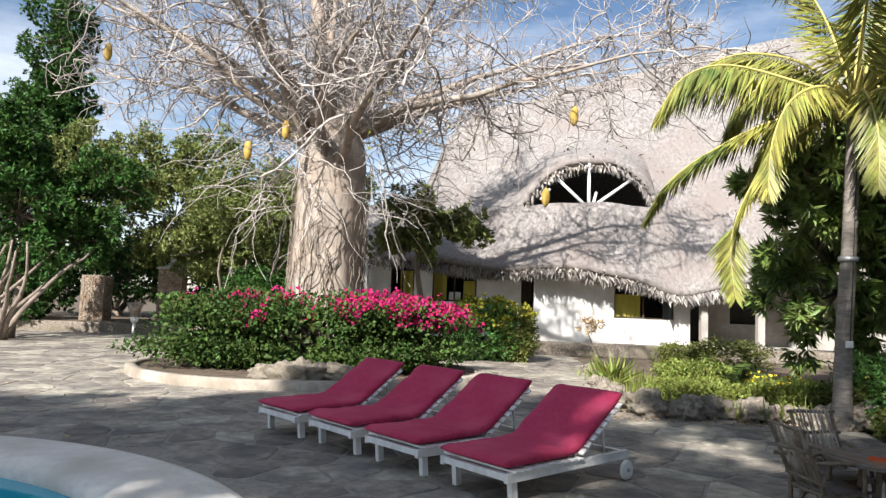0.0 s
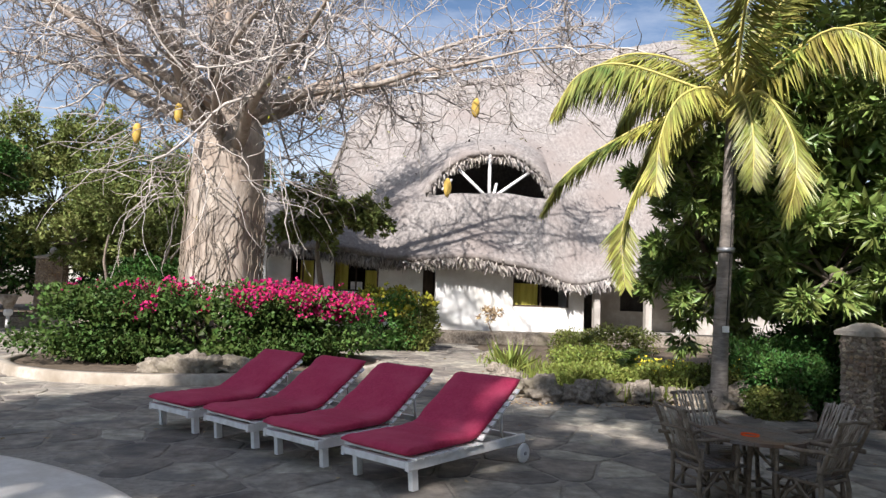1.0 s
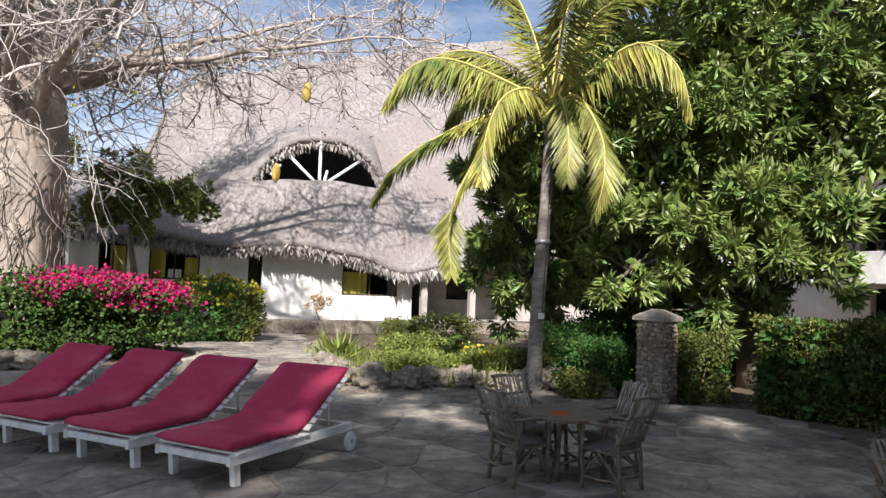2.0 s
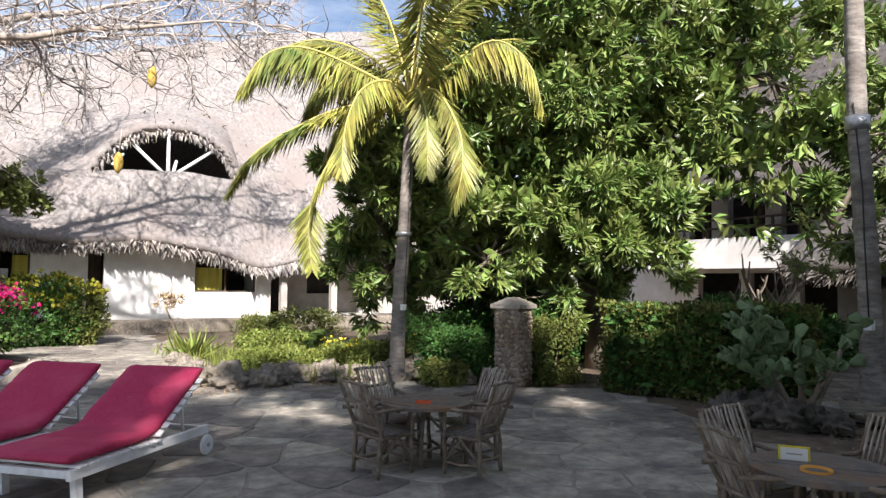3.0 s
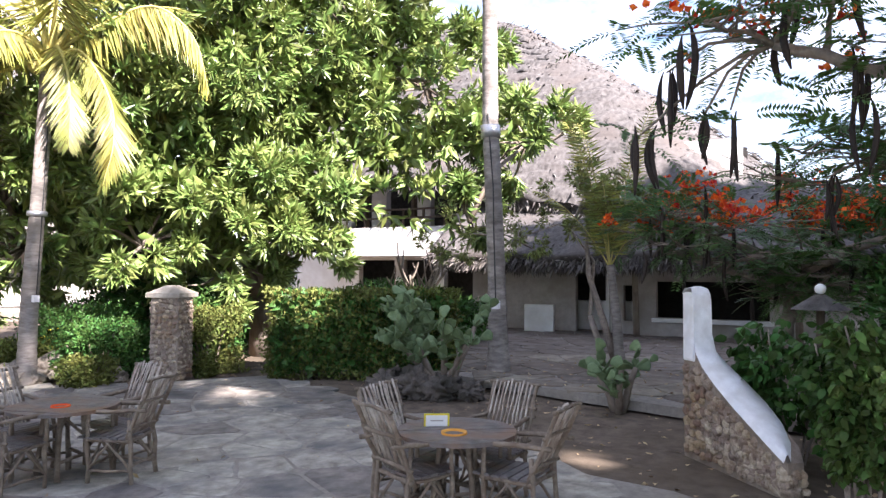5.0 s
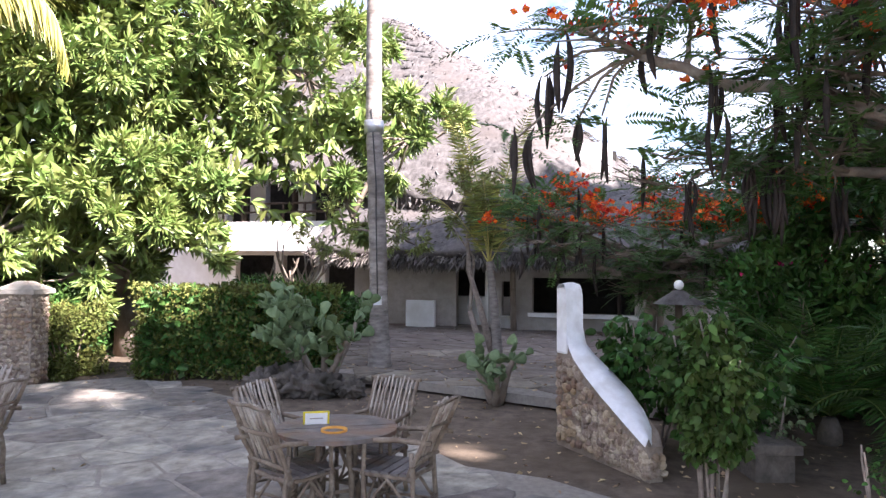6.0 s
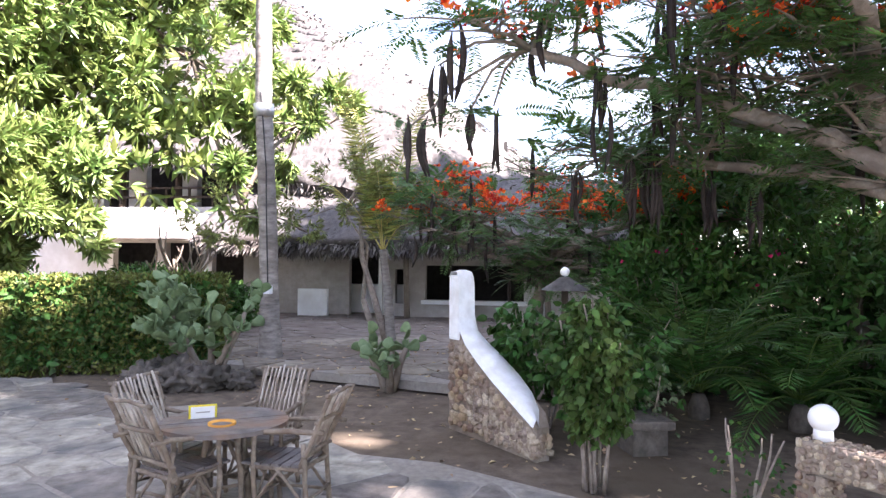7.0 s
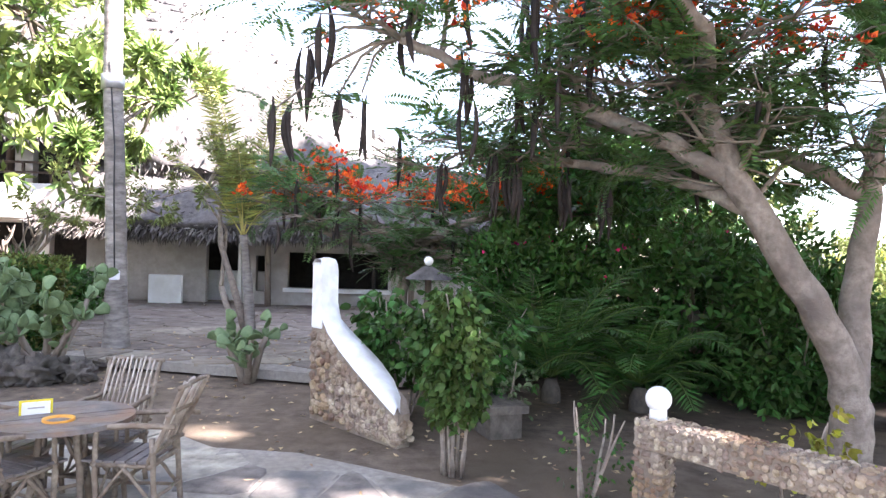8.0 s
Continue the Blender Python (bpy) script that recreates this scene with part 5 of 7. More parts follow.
palm_trunk(tall, [(0, 0, -0.05), (-0.02, 0.05, 2.0), (-0.09, 0.14, 4.5), (-0.1, 0.16, 7.0), (0.1, 0.1, 10.5)], 0.165, 0.12, PALEBARK)
rng = random.Random(23)
for k in range(15):
    a = k * 2.4
    d = Vector((math.cos(a), math.sin(a), (1.6, 0.7, 0.2)[k % 3]))
    add_frond(tall, rng, (0.1, 0.1, 10.5), d, 3.2, 0.12, 30, 0.6, PALM_Y, 0.03, 0.05, 0.7)
boxv = bmesh.new()
box(boxv, (-0.28, -0.10, 1.22), (-0.17, 0.02, 1.36), 0.01)
part("junction_box", boxv, WHITEPAINT, tall, "white junction box")
tubes("metal_band", [(((-0.085, 0.135, 4.20), (-0.09, 0.138, 4.42)), (0.175, 0.175))], METAL, tall, 14)
tubes("cable", [(((-0.21, -0.03, 1.3), (-0.24, 0.0, 2.6), (-0.2, 0.03, 3.3), (-0.24, 0.12, 4.6)), (0.012,) * 4)], BLACK, tall, 5)

# ---------------------------------------------------------------- stonework
def stone_face(parent, fn, nu, nv, seed, size, material=STONE, name="stone", proud=0.03):
    """Rough stones set in a face: fn(u, v) gives the place and outward normal; each stone its own lump in one joined skin."""
    rng = random.Random(seed)
    V, F = [], []
    for i in range(nu):
        for j in range(nv):
            u, v = (i + 0.5 + rng.uniform(-0.3, 0.3)) / nu, (j + 0.5 + rng.uniform(-0.3, 0.3)) / nv
            p, nrm = fn(u, v)
            p, nrm = Vector(p), Vector(nrm).normalized()
            up = Vector((0, 0, 1)) if abs(nrm.z) < 0.9 else Vector((1, 0, 0))
            a = nrm.cross(up).normalized()
            b = a.cross(nrm)
            base = len(V)
            k = 7
            sx, sy = size * rng.uniform(0.35, 0.62), size * rng.uniform(0.3, 0.55)
            ph = rng.uniform(0, 6)
            for q in range(k):
                an = ph + 2 * math.pi * q / k
                r = rng.uniform(0.8, 1.15)
                V.append(p + a * math.cos(an) * sx * r + b * math.sin(an) * sy * r - nrm * 0.015)
            for q in range(k):
                an = ph + 2 * math.pi * q / k
                r = rng.uniform(0.6, 0.8)
                V.append(p + a * math.cos(an) * sx * r + b * math.sin(an) * sy * r + nrm * proud * rng.uniform(0.5, 1.0))
            V.append(p + nrm * proud * rng.uniform(0.9, 1.4))
            for q in range(k):
                q2 = (q + 1) % k
                F.append((base + q, base + q2, base + k + q2, base + k + q))
                F.append((base + k + q, base + k + q2, base + 2 * k))
    return tagged(raw(name, V, F, material, parent), kind="stuff")


# gate pillar on the terrace edge
def pillar(x, y, z, w, h, seed, label, group, turn=0, cap=True):
    t = thing("stone_pillar", pose(x, y, z, 0, 0, turn), label, "pillar", group)
    boxpart("shaft", (-w / 2, -w / 2, 0), (w / 2, w / 2, h), STONEB, t, 0.02)
    for k in range(4):
        r = Matrix.Rotation(k * math.pi / 2, 3, 'Z')
        stone_face(t, lambda u, v: (r @ Vector(((u - 0.5) * w * 0.9, -w / 2, 0.04 + v * (h - 0.08))), r @ Vector((0, -1, 0))), 7, int(h / 0.085), seed + k, 0.10, STONE, "stone_facing")
    if cap:
        bm = bmesh.new()
        e = w / 2 + 0.06
        lo = [bm.verts.new((sx * e, sy * e, h)) for sx, sy in ((-1, -1), (1, -1), (1, 1), (-1, 1))]
        m1 = [bm.verts.new((sx * e, sy * e, h + 0.07)) for sx, sy in ((-1, -1), (1, -1), (1, 1), (-1, 1))]
        m2 = [bm.verts.new((sx * e * 0.25, sy * e * 0.25, h + 0.2)) for sx, sy in ((-1, -1), (1, -1), (1, 1), (-1, 1))]
        for a, b in ((lo, m1), (m1, m2)):
            for i in range(4):
                bm.faces.new((a[i], a[(i + 1) % 4], b[(i + 1) % 4], b[i]))
        bm.faces.new(m2)
        bm.faces.new(list(reversed(lo)))
        part("capstone", bm, KERB, t, "grey cement cap")
    return t


pillar(8.12, 9.72, -0.03, 0.50, 1.42, 3, "square coral-stone pillar with a pointed cement cap", "stone pillars", 20)
bank = boxpart("garden_bank", (-22, 28.0, -0.03), (-6.8, 44, 0.42), EARTH, None, 0.05)
tagged(bank, "raised earth bank beyond the paving", "bank", kind="structure")
kerbw = boxpart("retaining_wall", (-22, 27.7, -0.03), (-6.8, 28.0, 0.40), ROCK, None, 0.04)
tagged(kerbw, "low rough stone retaining wall", "wall", kind="structure")
pillar(-11.3, 28.9, 0.40, 0.95, 2.25, 7, "tapering coral-stone gate pillar in the trees", "gate pillars", 8)
pillar(-14.6, 29.2, 0.40, 0.95, 1.9, 8, "coral-stone gate pillar in the trees", "gate pillars", 5, False)
finial = thing("gate_lantern", pose(-11.3, 28.9, 2.85), "small pale ball finial on the gate pillar", "finial")
lumpy("ball", (0, 0, 0.12), (0.14, 0.14, 0.15), GREYWALL, finial, 2, 0.05)
torch = thing("garden_torch", pose(-12.05, 27.2, 0), "white garden torch with a ball and flared wicker basket", "garden torch")
tubes("post", [(((0, 0, -0.03), (0, 0, 0.5)), (0.07, 0.06))], WHITEPAINT, torch, 10)
lumpy("ball", (0, 0, 0.6), (0.16, 0.16, 0.16), GLASSBALL, torch, 3, 0.03)
tubes("basket", [(((0, 0, 0.72), (0, 0, 0.95), (0, 0, 1.25)), (0.14, 0.22, 0.33))], SLATW, torch, 12, "flared wicker basket")

# stair parapet: stone wall with a broad white cap that sweeps down
par = thing("stair_parapet", label="stone stair parapet with a sweeping white-painted cap", category="parapet")
A0, B0 = Vector((7.47, 1.20, 0)), Vector((6.28, 0.12, 0))
run = (B0 - A0).normalized()
side = Vector((-run.y, run.x, 0))
if side.x < 0:
    side = -side
prof = [(0.0, 1.64), (0.06, 1.70), (0.16, 1.70), (0.20, 1.60), (0.21, 1.25), (0.24, 1.10), (0.34, 0.98), (0.55, 0.83), (0.80, 0.68), (1.05, 0.55), (1.28, 0.43), (1.46, 0.34)]
CAPW = (0.16, 0.16, 0.16, 0.16, 0.16, 0.19, 0.25, 0.31, 0.33, 0.29, 0.19, 0.03)
W0 = 0.17
bm = bmesh.new()
secs = []
for i, (s, z) in enumerate(prof):
    w = CAPW[i]
    c = A0 + run * (s - 0.04)
    wav = 0.01 * noise.noise(Vector((s * 3, 0, 0)))
    dz = -0.09 if i > 3 else 0
    secs.append([bm.verts.new(c + side * (-0.03) + Vector((0, 0, z - (0.06 if i > 4 else 0.0)))), bm.verts.new(c + side * 0.0 + Vector((0, 0, z))), bm.verts.new(c + side * (w * 0.5) + Vector((0, 0, z + 0.015 + wav))), bm.verts.new(c + side * w + Vector((0, 0, z + dz * 0.3))), bm.verts.new(c + side * (w + 0.02) + Vector((0, 0, z - 0.06 if i > 4 else z - 0.02)))])
for a, b in zip(secs, secs[1:]):
    for k in range(4):
        bm.faces.new((a[k], a[k + 1], b[k + 1], b[k]))
part("cap_slab", bm, WHITEPAINT, par, "thick white-painted cap", smooth=True)
bm = bmesh.new()
box(bm, (0, -0.02, 0.95), (0.20, W0 + 0.02, 1.66), 0.03, Matrix.Translation(A0 + run * -0.05) @ Matrix((( run.x, side.x, 0, 0), (run.y, side.y, 0, 0), (0, 0, 1, 0), (0, 0, 0, 1))))
part("newel", bm, WHITEPAINT, par, "white-painted upright end")
bm = bmesh.new()
lo, hi = [], []
body = [(-0.05, 1.05), (0.21, 1.05), (0.34, 0.92), (0.55, 0.77), (0.80, 0.62), (1.05, 0.49), (1.28, 0.37), (1.44, 0.28)]
BODYW = (0.15, 0.15, 0.17, 0.21, 0.26, 0.27, 0.24, 0.15)
for (s, z), bw in zip(body, BODYW):
    c = A0 + run * s
    lo.append((bm.verts.new(c + side * 0.0 + Vector((0, 0, -0.05))), bm.verts.new(c + side * bw + Vector((0, 0, -0.05)))))
    hi.append((bm.verts.new(c + side * 0.0 + Vector((0, 0, z))), bm.verts.new(c + side * bw + Vector((0, 0, z)))))
for i in range(len(body) - 1):
    bm.faces.new((lo[i][0], lo[i + 1][0], hi[i + 1][0], hi[i][0]))
    bm.faces.new((lo[i][1], hi[i][1], hi[i + 1][1], lo[i + 1][1]))
    bm.faces.new((hi[i][0], hi[i + 1][0], hi[i + 1][1], hi[i][1]))
bm.faces.new((lo[0][0], hi[0][0], hi[0][1], lo[0][1]))
bm.faces.new((lo[-1][0], lo[-1][1], hi[-1][1], hi[-1][0]))
part("wall_body", bm, STONEB, par)
def parapet_h(s):
    return float(np.interp(s, [b[0] for b in body], [b[1] for b in body]))
stone_face(par, lambda u, v: (A0 + run * (-0.03 + u * 1.46) + Vector((0, 0, 0.02 + v * (parapet_h(-0.03 + u * 1.46) - 0.15))), -side), 16, 10, 51, 0.13, STONE, "stone_facing")
stone_face(par, lambda u, v: (A0 + run * -0.05 + side * (0.02 + 0.12 * u) + Vector((0, 0, 0.03 + v * 0.95)), -run), 2, 9, 52, 0.12, STONE, "stone_facing")
stone_face(par, lambda u, v: (A0 + run * 1.44 + side * (0.02 + 0.16 * u) + Vector((0, 0, 0.01 + v * 0.2)), run), 2, 3, 53, 0.12, STONE, "stone_facing")

# coral-stone balustrade with a white globe
bal = thing("stone_balustrade", label="low coral-stone balustrade with a horizontal stone rail", category="balustrade")
P0, P1 = Vector((4.77, -1.63, 0)), Vector((2.64, -3.32, 0))
bd = (P1 - P0).normalized()
bs = Vector((bd.y, -bd.x, 0))
M = Matrix(((bd.x, bs.x, 0, P0.x), (bd.y, bs.y, 0, P0.y), (0, 0, 1, 0), (0, 0, 0, 1)))
LEN = (P1 - P0).length
boxpart("rail", (-0.10, -0.11, 0.50), (LEN, 0.11, 0.70), STONEB, bal, 0.02, M)
for s in (-0.10, 1.35, 2.45):
    boxpart("post", (s, -0.10, -0.05), (s + 0.20, 0.10, 0.50), STONEB, bal, 0.02, M)
    for sg in (-1, 1):
        stone_face(bal, lambda u, v: (M @ Vector((s + 0.2 * u, sg * 0.10, 0.0 + v * 0.5)), bs * sg), 4, 9, 60 + int(s * 10) + sg, 0.062, STONE, "stone_facing", 0.016)
    for sg in (-1, 1):
        stone_face(bal, lambda u, v: (M @ Vector((s + (0.2 if sg > 0 else 0.0), -0.09 + 0.18 * u, v * 0.5)), bd * sg), 4, 9, 80 + int(s * 10) + sg, 0.062, STONE, "stone_facing", 0.016)
for sg in (-1, 1):
    stone_face(bal, lambda u, v: (M @ Vector((-0.08 + (LEN + 0.06) * u, sg * 0.11, 0.51 + v * 0.19)), bs * sg), 56, 4, 91 + sg, 0.062, STONE, "stone_facing", 0.016)
stone_face(bal, lambda u, v: (M @ Vector((-0.08 + (LEN + 0.06) * u, -0.10 + 0.20 * v, 0.70)), (0, 0, 1)), 56, 4, 95, 0.062, STONE, "stone_facing", 0.014)
stone_face(bal, lambda u, v: (M @ Vector((-0.10, -0.1 + 0.2 * u, 0.51 + v * 0.19)), -bd), 4, 4, 96, 0.062, STONE, "stone_facing", 0.016)
globe = thing("globe_lamp", M @ Matrix.Translation((0.02, 0, 0.705)), "white glass globe lamp on a short collar", "globe lamp")
tubes("collar", [(((0, 0, 0), (0, 0, 0.07)), (0.062, 0.058))], WHITEPAINT, globe, 16)
lumpy("globe", (0, 0, 0.14), (0.09, 0.09, 0.09), GLASSBALL, globe, 1, 0.0, 1, 4)

lamp = thing("garden_lamp", pose(9.0, -0.02, 0), "garden lamp with a thatch hat and a white ball finial", "garden lamp")
tubes("post", [(((0, 0, -0.03), (0, 0, 1.45)), (0.055, 0.045))], DARKWOOD, lamp, 10)
bm = bmesh.new()
bmesh.ops.create_cone(bm, cap_ends=True, segments=24, radius1=0.31, radius2=0.05, depth=0.17, matrix=Matrix.Translation((0, 0, 1.53)))
for v in bm.verts:
    v.co += Vector((noise.noise(v.co * 9), noise.noise(v.co * 7), 0)) * 0.02
part("hat", bm, DIMTHATCH, lamp, "grey thatch hat")
lumpy("finial", (0, 0, 1.68), (0.062, 0.062, 0.062), GLASSBALL, lamp, 1, 0.0, 1, 3, "white ball")

bench = thing("garden_bench", pose(7.1, -0.75, 0, 0, 0, 18), "low dark stone seat among the shrubs", "bench")
boxpart("slab", (-0.35, -0.22, 0.22), (0.35, 0.22, 0.31), DARKROCK, bench, 0.02)
boxpart("block", (-0.28, -0.18, -0.05), (0.28, 0.18, 0.22), DARKROCK, bench, 0.02)

# ---------------------------------------------------------------- hedges, cactus, shrubs towards the bar
def clipped_hedge(name, a, b, w, h, seed, label, n):
    rg = rnd(seed)
    a, b = np.array([*a, 0.0]), np.array([*b, 0.0])
    L = np.linalg.norm(b - a)
    d = (b - a) / L
    s = np.array([-d[1], d[0], 0])
    t = thing(name, pose(*a), label, "hedge")
    u, v, f = rg.uniform(-0.03, 1.03, n), rg.uniform(0, 1, n), rg.random(n)
    per = w + 2 * h
    k = f * per
    yy = np.where(k < h, -w / 2, np.where(k < h + w, k - h - w / 2, w / 2))
    zz = np.where(k < h, k, np.where(k < h + w, h, k - h - w))
    ends = rg.random(n) < w / (L + w)
    u = np.where(ends, np.where(rg.random(n) < 0.5, 0, 1), u)
    yy = np.where(ends, rg.uniform(-w / 2, w / 2, n), yy)
    zz = np.where(ends, rg.uniform(0, h, n), zz)
    lump = np.array([noise.noise(Vector((uu * L * 1.6, y * 2, z * 2.2 + seed))) for uu, y, z in zip(u, yy, zz)])
    out = np.stack([np.where(u <= 0, -1, np.where(u >= 1, 1, 0)), np.sign(yy) * (np.abs(yy) > w * 0.45), (zz > h * 0.95) * 1.0], 1)
    ow = out[:, :1] * d + out[:, 1:2] * s + out[:, 2:3] * np.array([0, 0, 1])
    p = (u[:, None] * L) * d + yy[:, None] * s + zz[:, None] * np.array([0, 0, 1]) + ow * (lump[:, None] * 0.13 - rg.uniform(0, 0.16, (n, 1)))
    ax = unit(ow * 0.6 + cloud(rg, n))
    sc = rg.uniform(0.6, 1.3, n)
    tagged(blades("foliage", p, ax, cloud(rg, n), 0.075 * sc, 0.042 * sc, GREEN_H, t), kind="stuff")
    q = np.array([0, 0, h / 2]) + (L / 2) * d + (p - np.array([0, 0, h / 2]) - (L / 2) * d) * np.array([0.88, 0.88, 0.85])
    # inner leaves take the darker leaf: the hedge's inner shade as colour
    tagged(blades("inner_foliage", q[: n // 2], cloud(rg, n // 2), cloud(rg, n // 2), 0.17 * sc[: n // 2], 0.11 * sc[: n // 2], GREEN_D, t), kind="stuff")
    rng = random.Random(seed)
    tubes("stem_work", [(wander(rng, a * 0 + d * L * k / 9, (rng.uniform(-.2, .2), rng.uniform(-.2, .2), 1), h * 0.8, 4, 0.12), taper(0.03, 0.01, 5)) for k in range(10)], BARK, t, 5)
    return t


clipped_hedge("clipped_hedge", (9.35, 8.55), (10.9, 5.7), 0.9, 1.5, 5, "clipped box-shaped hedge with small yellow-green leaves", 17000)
hedge_mass("clipped_bush", (8.95, 9.75, -0.03), (0.50, 0.45, 0.60), GREEN_H, 101, "small clipped light green bush beside the pillar", 5000, 0.06, 0.035, "bush", 0.45, None, 6)
hedge_mass("dark_shrub", (9.6, 10.6, -0.03), (0.8, 0.7, 0.75), GREEN_D, 102, "dark shrub in the shade of the mango", 3200, 0.11, 0.05, "shrub", 0.7, None, 8)


# added shrubs: dark leaves that fill in for the shade before the lodge wall
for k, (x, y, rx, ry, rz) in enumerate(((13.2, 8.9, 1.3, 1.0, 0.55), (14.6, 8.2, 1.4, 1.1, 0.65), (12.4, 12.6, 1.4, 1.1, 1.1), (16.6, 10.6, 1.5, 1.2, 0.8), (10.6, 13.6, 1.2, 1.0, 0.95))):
    hedge_mass("dark_shrub", (x, y, -0.03), (rx, ry, rz), GREEN_D, 180 + k, "dark shrub added to stand for the shade under the mango", 3600, 0.15, 0.065, "shrub", 0.75, None, 10)


def prickly_pear(x, y, h, seed, label, pads, spread):
    rng = random.Random(seed)
    t = thing("prickly_pear", pose(x, y, 0), label, "cactus")
    stems = []
    def pad(p, d, s):
        bm = bmesh.new()
        bmesh.ops.create_icosphere(bm, subdivisions=2, radius=1)
        d = d.normalized()
        sd = d.orthogonal().normalized()
        sd.rotate(Matrix.Rotation(rng.uniform(0, 6.28), 3, d))
        nn = d.cross(sd)
        for v in bm.verts:
            c = v.co.copy()
            w = 0.62 + 0.22 * c.z + (0.16 if c.z > 0 else 0)
            v.co = Vector(p) + d * (c.z + 0.92) * s * 0.5 + sd * c.x * s * 0.42 * w / 0.75 + nn * c.y * s * 0.07
        return part("pad", bm, CACTUS, t, smooth=True)
    tips = []
    for k in range(max(2, min(5, pads // 12))):
        a = rng.uniform(0, 6.28)
        r = rng.uniform(0.05, spread * 0.35)
        w = wander(rng, (math.cos(a) * r * 0.4, math.sin(a) * r * 0.4, -0.03), (math.cos(a) * 0.5, math.sin(a) * 0.5, 1), h * rng.uniform(0.5, 0.68), 4, 0.15)
        stems.append((w, taper(0.06, 0.035, len(w))))
        tips += w[2:]
    for i, st in enumerate(stems):
        tubes("stem", [st], BARK, t, 8)
    made = 0
    while made < pads:
        p = rng.choice(tips)
        out = Vector((p[0], p[1], 0)) * 0.8 + Vector((rng.gauss(0, 0.7), rng.gauss(0, 0.7), rng.uniform(0.2, 1.1)))
        s = rng.uniform(0.13, 0.23)
        e = Vector(p) + out.normalized() * s * 0.95
        if e.z > h or e.z < 0.26 * h or Vector((e.x, e.y)).length > spread:
            tips.append(rng.choice(stems)[0][-1])
            made += 0.2
            continue
        pad(p, out, s)
        tips.append(e)
        made += 1
    return t


prickly_pear(9.3, 5.08, 1.85, 7, "large grey-green prickly pear cactus on woody stems", 330, 1.1)
prickly_pear(9.32, 2.36, 1.0, 8, "small prickly pear cactus in the earth bed", 60, 0.60)
for k, (x, y, s) in enumerate(((8.75, 5.75, 0.28), (8.9, 5.35, 0.33), (8.95, 4.9, 0.28), (9.1, 4.5, 0.2), (8.6, 5.5, 0.2), (9.3, 5.9, 0.26))):
    tagged(lumpy("rock", (x, y, s * 0.4), (s * 1.0, s * 0.9, s * 0.75), DARKROCK, None, 70 + k, 0.6, 3.6, 4), "dark rough rock round the cactus", "rock", "coral rocks")

# shrubby tree and young palm before the bar
rng, rg = random.Random(61), rnd(61)
leafy_tree("small_tree", (12.6, 3.5, 0.1), [((0.2, 0.7, 2.6), (1.0, 1.0, 0.7)), ((-0.2, -0.5, 2.7), (1.0, 1.0, 0.75)), ((-0.1, 1.7, 2.4), (0.9, 0.8, 0.6)), ((0.2, 0.3, 3.4), (0.9, 0.9, 0.5)), ((-0.6, 2.6, 2.5), (0.9, 0.9, 0.7))], GREEN_L, 62, "slim garden tree with thin forked stems and feathery leaves", 8, 520, 0.13, 0.03, 0.06, 0.0, 0.2, None, BARKF)
yp = thing("young_palm", pose(12.7, 3.3, 0.1), "young palm with upright green-yellow fronds", "palm tree")
palm_trunk(yp, [(0, -0.1, -0.05), (0.05, 0.0, 1.0), (0.0, 0.1, 1.9)], 0.10, 0.07, PALMBARK)
tubes("side_stem", [(((0.1, 0.0, -0.03), (0.05, 0.25, 0.9), (0.0, 0.5, 1.7), (0.0, 0.55, 2.5)), (0.08, 0.065, 0.05, 0.03))], BARKF, yp, 8, "slanting grey stem")
for k in range(12):
    a = k * 2.4
    add_frond(yp, rng, (0, 0.1, 1.85), Vector((math.cos(a) * 0.6, math.sin(a) * 0.6, 2.8 if k % 2 else 1.1)), 3.1 if k % 2 else 2.1, 0.07, 44, 0.5, PALM_Y, 0.016, 0.03, 0.5)


def stemmy_shrub(name, x, y, stems, h, seed, leafmat, label, leaf=0.12, per=46, spread=0.35, leafz=0.35):
    rng, rg = random.Random(seed), rnd(seed)
    t = thing(name, pose(x, y, -0.03), label, "shrub")
    C = []
    for k in range(stems):
        a = rng.uniform(0, 6.28)
        r = rng.uniform(0.02, 0.12)
        w = wander(rng, (math.cos(a) * r, math.sin(a) * r, 0), (math.cos(a) * spread, math.sin(a) * spread, 1.0), h * rng.uniform(0.8, 1.0), 7, 0.10)
        tubes("stem", [(w, taper(0.016, 0.007, len(w)))], BARKF, t, 6)
        for _ in range(per):
            f = rng.uniform(leafz, 1.0) * (len(w) - 1)
            i = min(len(w) - 2, int(f))
            C.append(w[i].lerp(w[i + 1], f - i) + Vector((rng.gauss(0, 1), rng.gauss(0, 1), rng.gauss(0, 0.7))) * (0.05 + 0.25 * spread))
    C = np.array(C)
    o = C * np.array([1, 1, 0.0])
    tagged(rosettes("foliage", C, unit(o + 1e-3), 3, leaf, leaf * 0.62, leafmat, t, rg, 0.9, oval=True), kind="stuff")
    return t


stemmy_shrub("broadleaf_shrub", 5.72, -0.27, 9, 1.55, 71, GREEN_B, "tall shrub with drooping dark green leaves on pale stems", 0.09, 150, 0.04, 0.40)
stemmy_shrub("broadleaf_shrub", 7.65, 0.22, 7, 1.4, 72, GREEN_D, "drooping leafy shrub behind the parapet", 0.12, 60, 0.30, 0.35)
stemmy_shrub("broadleaf_shrub", 7.5, -0.45, 7, 1.45, 73, GREEN_D, "drooping leafy shrub behind the parapet", 0.12, 60, 0.35, 0.3)
stemmy_shrub("sapling", 5.15, -1.25, 5, 0.75, 74, GREEN_D, "thin pale sapling in the earth bed", 0.05, 10, 0.25, 0.1)
